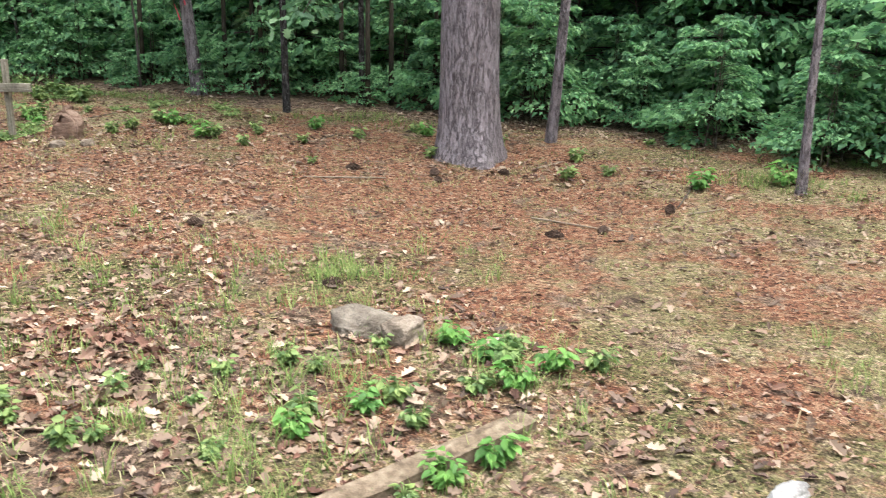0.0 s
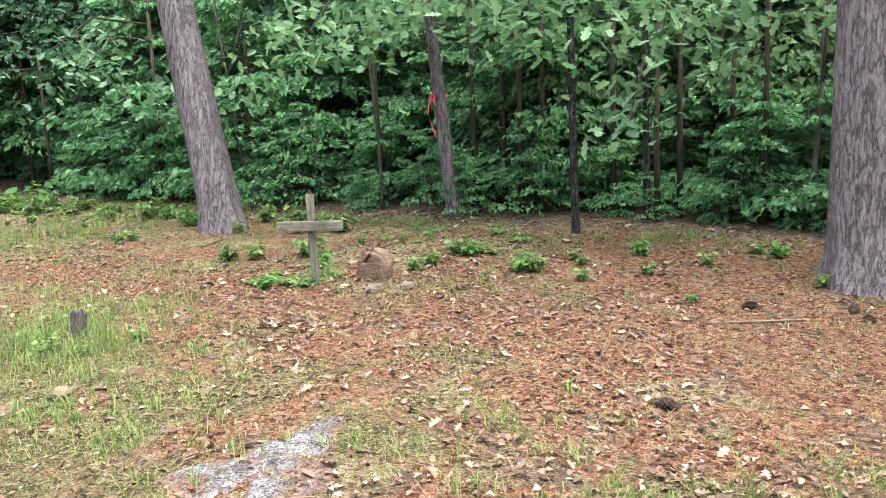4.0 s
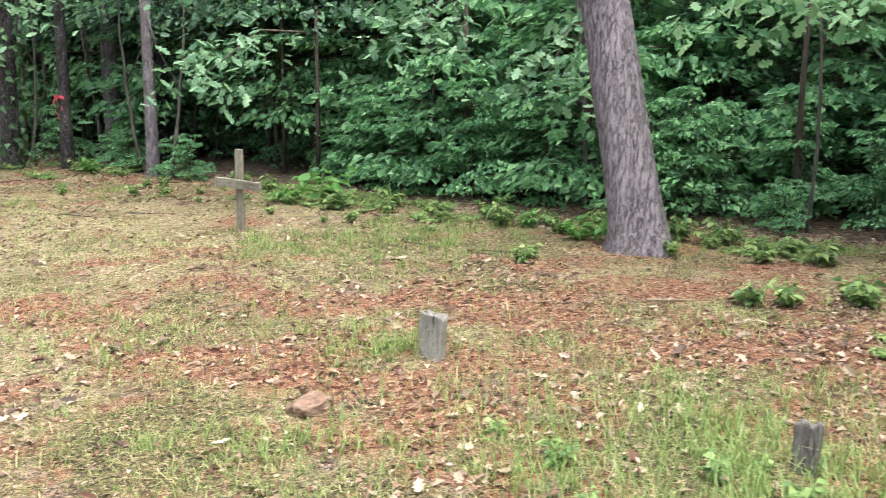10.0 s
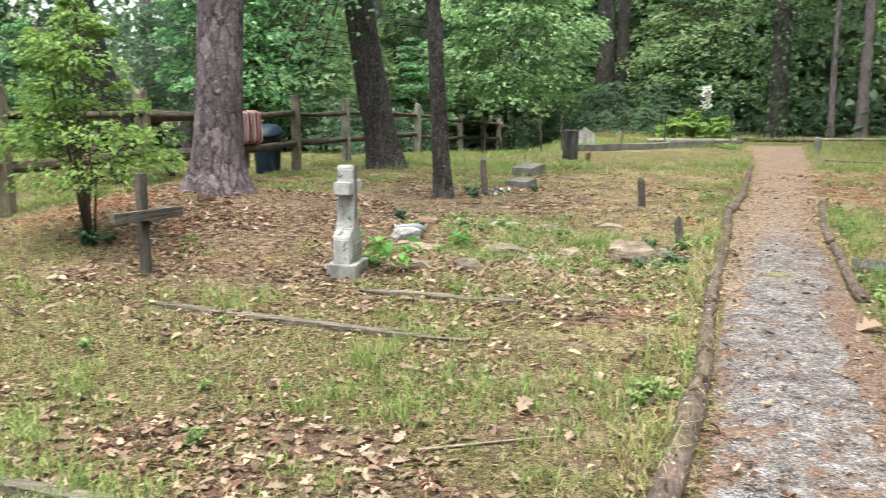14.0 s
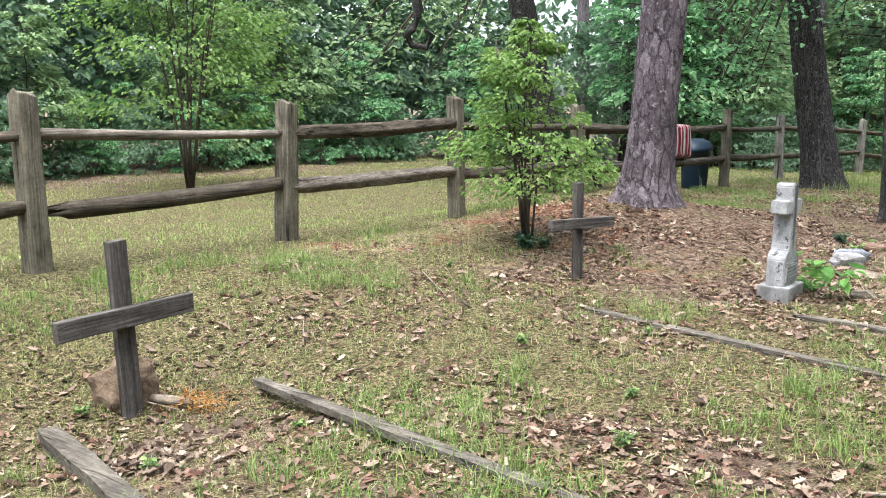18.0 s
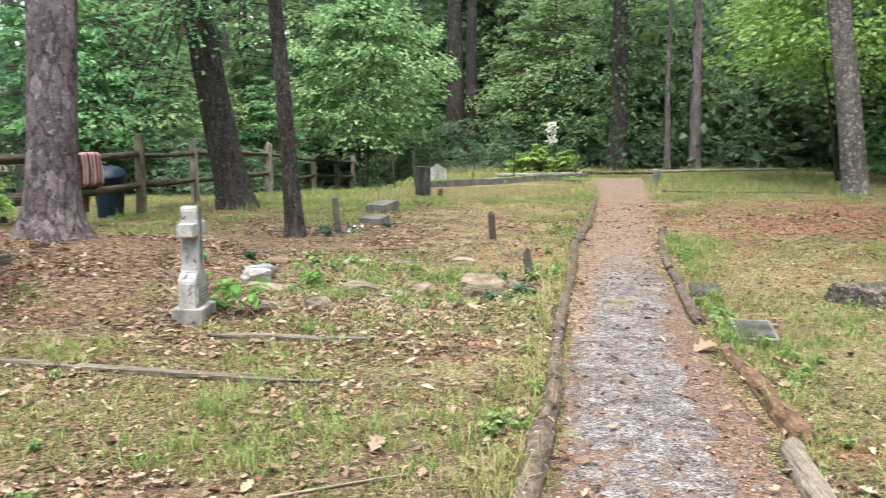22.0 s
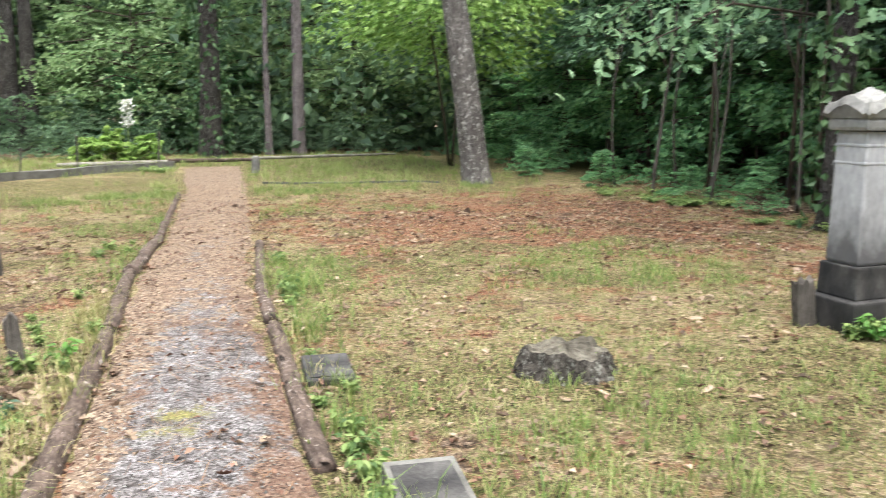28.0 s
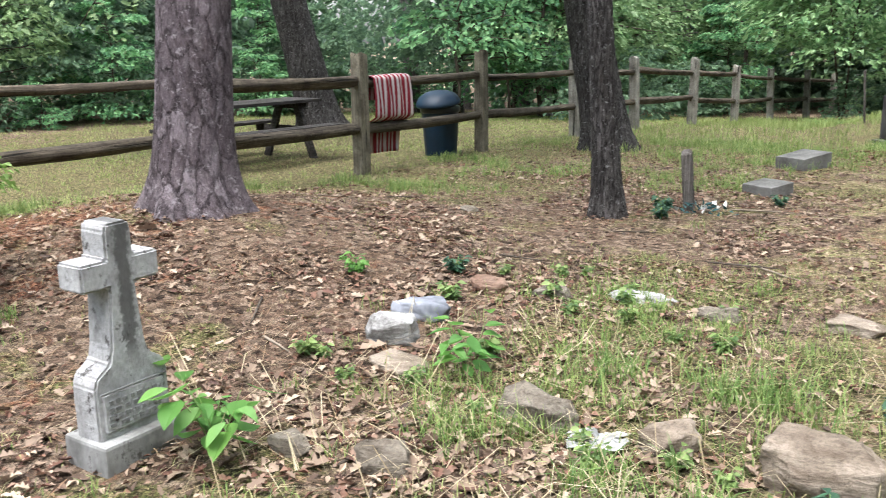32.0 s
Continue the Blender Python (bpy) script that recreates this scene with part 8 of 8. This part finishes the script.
def low_boughs(owner, tips, root_z, leaves, seed, size, label, mat="leaf_light", spread=0.5, dead=()):
    """Boughs of a tree that hang low, each with its leaves."""
    o = owner.matrix_world.translation
    rng = random.Random(seed)
    nr = np.random.default_rng(seed)
    ends = []
    for k, tip in enumerate(tips):
        tip = Vector(tip) - o
        root = Vector((0.0, 0.0, root_z + 0.3 * k))
        mid = root.lerp(tip, 0.5) + Vector((0, 0, 0.9))
        end = tip + Vector((rng.uniform(-0.2, 0.2), rng.uniform(-0.2, 0.2), -0.1))
        raw("bough", *tube_verts([root, root.lerp(mid, 0.5) + Vector((0, 0, 0.2)), mid, mid.lerp(end, 0.6) + Vector((0.1, 0, 0.12)), end], (0.07, 0.055, 0.04, 0.022, 0.007), 6), "twig_bark", owner)
        for q in range(5):
            s = mid.lerp(end, rng.uniform(0.2, 0.95))
            t = s + Vector((rng.uniform(-1, 1), rng.uniform(-1, 1), rng.uniform(-0.5, 0.3))) * spread
            raw("twig", *tube_verts([s, s.lerp(t, 0.5) + Vector((0, 0, 0.05)), t], (0.012, 0.008, 0.003), 4), "twig_bark", owner)
            ends.append(tuple(t))
        ends += [tuple(end), tuple(mid.lerp(end, 0.6))]
    if dead:
        raw("dead_branch", *tube_verts([Vector(p) - o for p in dead], [0.10 - 0.06 * i / (len(dead) - 1) for i in range(len(dead))], 7, 0.15), "table_wood", owner, "bare crooked dead branch")
    at = np.array(ends)[nr.integers(0, len(ends), leaves)]
    pos = at + nr.normal(size=(leaves, 3)) * [spread * 0.6, spread * 0.6, spread * 0.3]
    lobed(pos, nr.random(leaves) * math.tau, nr.normal(size=leaves) * 0.5, nr.normal(size=leaves) * 0.5, size * nr.uniform(0.7, 1.3, leaves), nr, "low_leaves", mat, "", "", owner, "", 0.2)


low_boughs(table_oak, ((-12.5, 11.5, 2.1), (-12.0, 11.8, 1.85), (-11.6, 12.2, 2.2), (-10.95, 12.6, 1.75), (-10.7, 12.9, 2.3), (-10.5, 13.1, 2.7), (-12.2, 11.8, 2.5)), 4.6, 1300, 5, 0.12, "", "leaf_light", 0.55, ((-11.3, 12.9, 4.6), (-11.18, 12.19, 3.75), (-11.09, 12.13, 3.11), (-11.0, 12.14, 2.78), (-11.07, 12.04, 2.55), (-11.13, 11.97, 2.42), (-11.05, 12.01, 2.28), (-10.86, 12.14, 2.24), (-10.79, 12.23, 2.42), (-10.9, 12.17, 2.54)))
low_boughs(rail_oak, ((-7.05, 14.5, 2.6), (-6.6, 14.8, 2.1), (-6.3, 15.0, 2.6), (-6.8, 14.5, 1.75), (-5.3, 15.9, 2.8), (-6.3, 14.9, 1.7)), 3.6, 900, 6, 0.12, "", "leaf_wood", 0.45)


# ---- small things ----
def pinecone(x, y, turn, s=1.0):
    e = thing("pinecone", x, y, hgt(x, y) + 0.02 * s, turn, "dark open pine cone lying on needles", "pine cone", "pine cones")
    verts, faces = [], []
    n = 0
    for i in range(9):
        u = i / 8
        r = 0.028 * math.sin(0.35 + 2.5 * u)
        for k in range(8):
            a = math.tau * (k + 0.5 * (i % 2)) / 8
            c, q = math.cos(a), math.sin(a)
            X = -0.05 + 0.1 * u
            p = [(X, c * r * 0.4, q * r * 0.4), (X + 0.006, c * r - q * 0.008, q * r + c * 0.008), (X + 0.014, c * r * 1.25, q * r * 1.25), (X + 0.006, c * r + q * 0.008, q * r - c * 0.008), (X + 0.012, c * r * 0.5, q * r * 0.5)]
            verts += [tuple(w * s for w in z) for z in p]
            faces += [(n, n + 1, n + 2), (n, n + 2, n + 3), (n + 4, n + 2, n + 1), (n + 4, n + 3, n + 2)]
            n += 5
    raw("cone_body", verts, faces, "cone", e, smooth=False)
    raw("core", *tube_verts([(-0.05 * s, 0, 0), (0, 0, 0), (0.05 * s, 0, 0)], (0.008 * s, 0.014 * s, 0.006 * s), 6), "cone", e)


rc = random.Random(3)
for x, y in ((3.18, -4.59), (5.25, -4.58), (5.35, -5.3), (5.5, -5.2), (5.80, -5.72), (4.50, -6.88), (2.6, -5.9), (3.3, 13.6), (4.0, 14.2), (5.2, -7.2), (1.15, -5.9), (4.3, -6.6), (1.35, 15.6)):
    pinecone(x, y, rc.uniform(0, 360), rc.uniform(0.9, 1.3))


def yucca(x, y):
    e = thing("yucca", x, y, hgt(x, y), 0, "yucca with a spike of white flowers in a plot", "plant")
    rng = np.random.default_rng(4)
    n = 60
    a = rng.random(n) * math.tau
    up = rng.uniform(0.3, 1.6, n)
    al = np.column_stack([np.cos(a), np.sin(a), up])
    v, f = leaf_quads(np.zeros((n, 3)) + [0, 0, 0.05], al, np.tile([0.3, 0.1, 1.0], (n, 1)), rng.uniform(0.4, 0.7, n), np.full(n, 0.035), 0.1)
    raw("leaves", v, f, "grass_green", e, smooth=False)
    raw("flower_stalk", *tube_verts([(0, 0, 0), (0.01, 0, 0.6), (0.0, 0.01, 1.4)], (0.014, 0.012, 0.006), 6), "weed_green", e)
    m = 150
    p = np.column_stack([rng.normal(size=m) * 0.055, rng.normal(size=m) * 0.055, rng.uniform(0.85, 1.42, m)])
    v, f = leaf_quads(p, rng.normal(size=(m, 3)) + [0, 0, -0.6], rng.normal(size=(m, 3)), np.full(m, 0.075), np.full(m, 0.055), 0.3)
    tagged(raw("bloom", v, f, "petal", e, "white bell flowers", smooth=False), kind="stuff")


yucca(0.42, 24.6)
for k, (x, y, h) in enumerate(((0.1, 24.4, 0.75), (-0.4, 24.3, 0.55), (0.8, 24.7, 0.6))):
    leafy_bush("shrub", x, y, 4, h * 1.1, 0.40, 22, 60, 0.09, "leaf_yellow", "light-green shrub in the planted plot", 200 + k, 0.1, "shrub")


def fallen_flowers(x, y):
    e = thing("artificial_flowers", x, y, hgt(x, y), 0, "faded white and teal cloth flowers fallen by a stone", "flowers")
    rng = np.random.default_rng(2)
    m = 9
    p = np.column_stack([rng.normal(size=m) * 0.10, rng.normal(size=m) * 0.05, rng.uniform(0.01, 0.08, m)])
    v, f = leaf_quads(p, rng.normal(size=(m, 3)), rng.normal(size=(m, 3)) + [0, 0, 1], np.full(m, 0.06), np.full(m, 0.045), 0.3)
    tagged(raw("petal", v, f, "petal", e, smooth=False), kind="stuff")
    m = 30
    p = np.column_stack([rng.normal(size=m) * 0.14, rng.normal(size=m) * 0.06, rng.uniform(0.0, 0.06, m)])
    v, f = leaf_quads(p, rng.normal(size=(m, 3)), rng.normal(size=(m, 3)) + [0, 0, 1], np.full(m, 0.09), np.full(m, 0.03), 0.2)
    tagged(raw("cloth_leaf", v, f, plain("teal_cloth", (0.03, 0.09, 0.09), 0.7), e, "teal leaves", smooth=False), kind="stuff")


fallen_flowers(-2.98, 12.3)


def crumpled_paper(x, y):
    """A torn white sheet, crumpled and half under the leaves."""
    n = 16
    verts, faces = [], []
    for i in range(n):
        for k in range(n):
            u, v = i / (n - 1) - 0.5, k / (n - 1) - 0.5
            q = Vector((u * 5, v * 5, 1.7))
            h = abs(noise.noise(q)) * 0.07 + abs(noise.noise(q * 2.3)) * 0.04
            edge = 0.05 * noise.noise(Vector((u * 6, v * 6, 9)))
            verts.append((u * 0.19 + edge, v * 0.13 + edge * 0.6, 0.012 + h * (1 - 1.2 * max(abs(u), abs(v)))))
    faces = [(i * n + k, (i + 1) * n + k, (i + 1) * n + k + 1, i * n + k + 1) for i in range(n - 1) for k in range(n - 1)]
    ob = raw("crumpled_paper", verts, faces, "paper", smooth=False)
    ob.matrix_world = pose(x, y, hgt(x, y), 0, 0, 25)
    sol = ob.modifiers.new("thick", "SOLIDIFY")
    sol.thickness = 0.002
    tagged(ob, "crumpled white paper among dead leaves", "paper")


crumpled_paper(-1.91, 7.9)


def dried_flowers(x, y):
    e = thing("dried_flowers", x, y, hgt(x, y), 20, "bunch of dried orange flowers lying on dead leaves by a cross", "flowers")
    rng = np.random.default_rng(9)
    m = 420
    p = np.column_stack([rng.normal(size=m) * 0.09, rng.normal(size=m) * 0.055, rng.uniform(0.005, 0.10, m)])
    v, f = leaf_quads(p, rng.normal(size=(m, 3)) + [0.5, 0, 0.3], rng.normal(size=(m, 3)), np.full(m, 0.032), np.full(m, 0.006), 0.2)
    tagged(raw("dry_bloom", v, f, "dried", e, smooth=False), kind="stuff")
    raw("stalk", *tube_verts([(-0.34, 0.02, 0.03), (-0.2, 0.0, 0.04), (-0.05, 0, 0.04)], (0.022, 0.03, 0.02), 8, 0.2), "pale_stem", e, "pale bundled stalks")


dried_flowers(-5.15, 3.18)


def leaf_heap(x, y, n, seed, mat, label, wide=1.0):
    rng = np.random.default_rng(seed)
    px, py = x + rng.normal(size=n) * 0.2 * wide, y + rng.normal(size=n) * 0.15 * wide
    z = land(px, py) + lumps(px, py) + rng.uniform(0.008, 0.05, n) * np.exp(-((px - x) ** 2 + (py - y) ** 2) / 0.05)
    lobed(np.column_stack([px, py, z]), rng.random(n) * math.tau, rng.normal(size=n) * 0.34, rng.normal(size=n) * 0.34, rng.uniform(0.035, 0.095, n), rng, "leaf_heap", mat, label, "leaves", curl=0.45)


def big_leaf(x, y, turn, size):
    rng = np.random.default_rng(int(turn))
    ob = lobed(np.array([[x, y, hgt(x, y) + 0.035]]), np.array([radians(turn)]), np.array([0.25]), np.array([-0.2]), np.array([size]), rng, "dead_leaf", "litter_tan", "", "", curl=0.5)
    tagged(ob, "large curled pale dead leaf beside the walk", "leaf")


big_leaf(0.25, 6.11, 20, 0.2)
big_leaf(-1.6, 4.35, 75, 0.15)
big_leaf(0.62, 5.75, 140, 0.14)
leaf_heap(-6.48, 5.11, 60, 3, "litter_tan", "small heap of yellow-brown dead leaves by a fence post")
leaf_heap(-0.72, 8.15, 120, 4, "litter_tan", "drift of brown leaves against the edging log")
leaf_heap(-4.75, 2.65, 150, 5, "litter_tan", "drift of pinkish-brown leaves by a wooden cross")
leaf_heap(3.46, -2.0, 70, 6, "litter_tan", "drift of pale dead leaves in the needles")
leaf_heap(1.4, -5.5, 260, 7, "litter_red", "drift of red-brown dead leaves", 2.0)
for k, (x, y, n) in enumerate(((-2.95, 7.62, 60), (-2.35, 7.55, 80), (-1.75, 7.62, 80), (-1.3, 7.5, 70), (-3.4, 7.35, 40), (-1.9, 8.3, 40), (-0.85, 7.6, 70), (-3.5, 9.0, 40))):
    leaf_heap(x, y, n, 20 + k, "litter_tan", "drift of dry pale leaves between grave stones")
leaf_heap(-2.5, 16.6, 200, 9, "litter_red", "low mound of dark leaf mould between two grave markers", 1.6)
leaf_heap(0.9, -5.9, 260, 8, "litter_tan", "drift of pale pinkish dead leaves", 2.2)

# fallen sticks
rs = random.Random(21)
for k in range(46):
    x, y = (rs.uniform(4.6, 7.6), rs.uniform(-8, 10)) if k < 24 else (rs.uniform(-6, -1.4), rs.uniform(2, 13))
    a, ln = rs.random() * math.tau, rs.uniform(0.2, 0.7)
    p, q = (x, y), (x + math.cos(a) * ln, y + math.sin(a) * ln)
    ob = raw("fallen_stick", *stick((*p, hgt(*p) + 0.012), (*q, hgt(*q) + 0.014), 0.008, 0.004, 0.1, k, 5, 5), "twig_bark" if k % 3 else "pale_stem")
    tagged(ob, "thin dry stick lying on the ground", "stick", "fallen sticks")
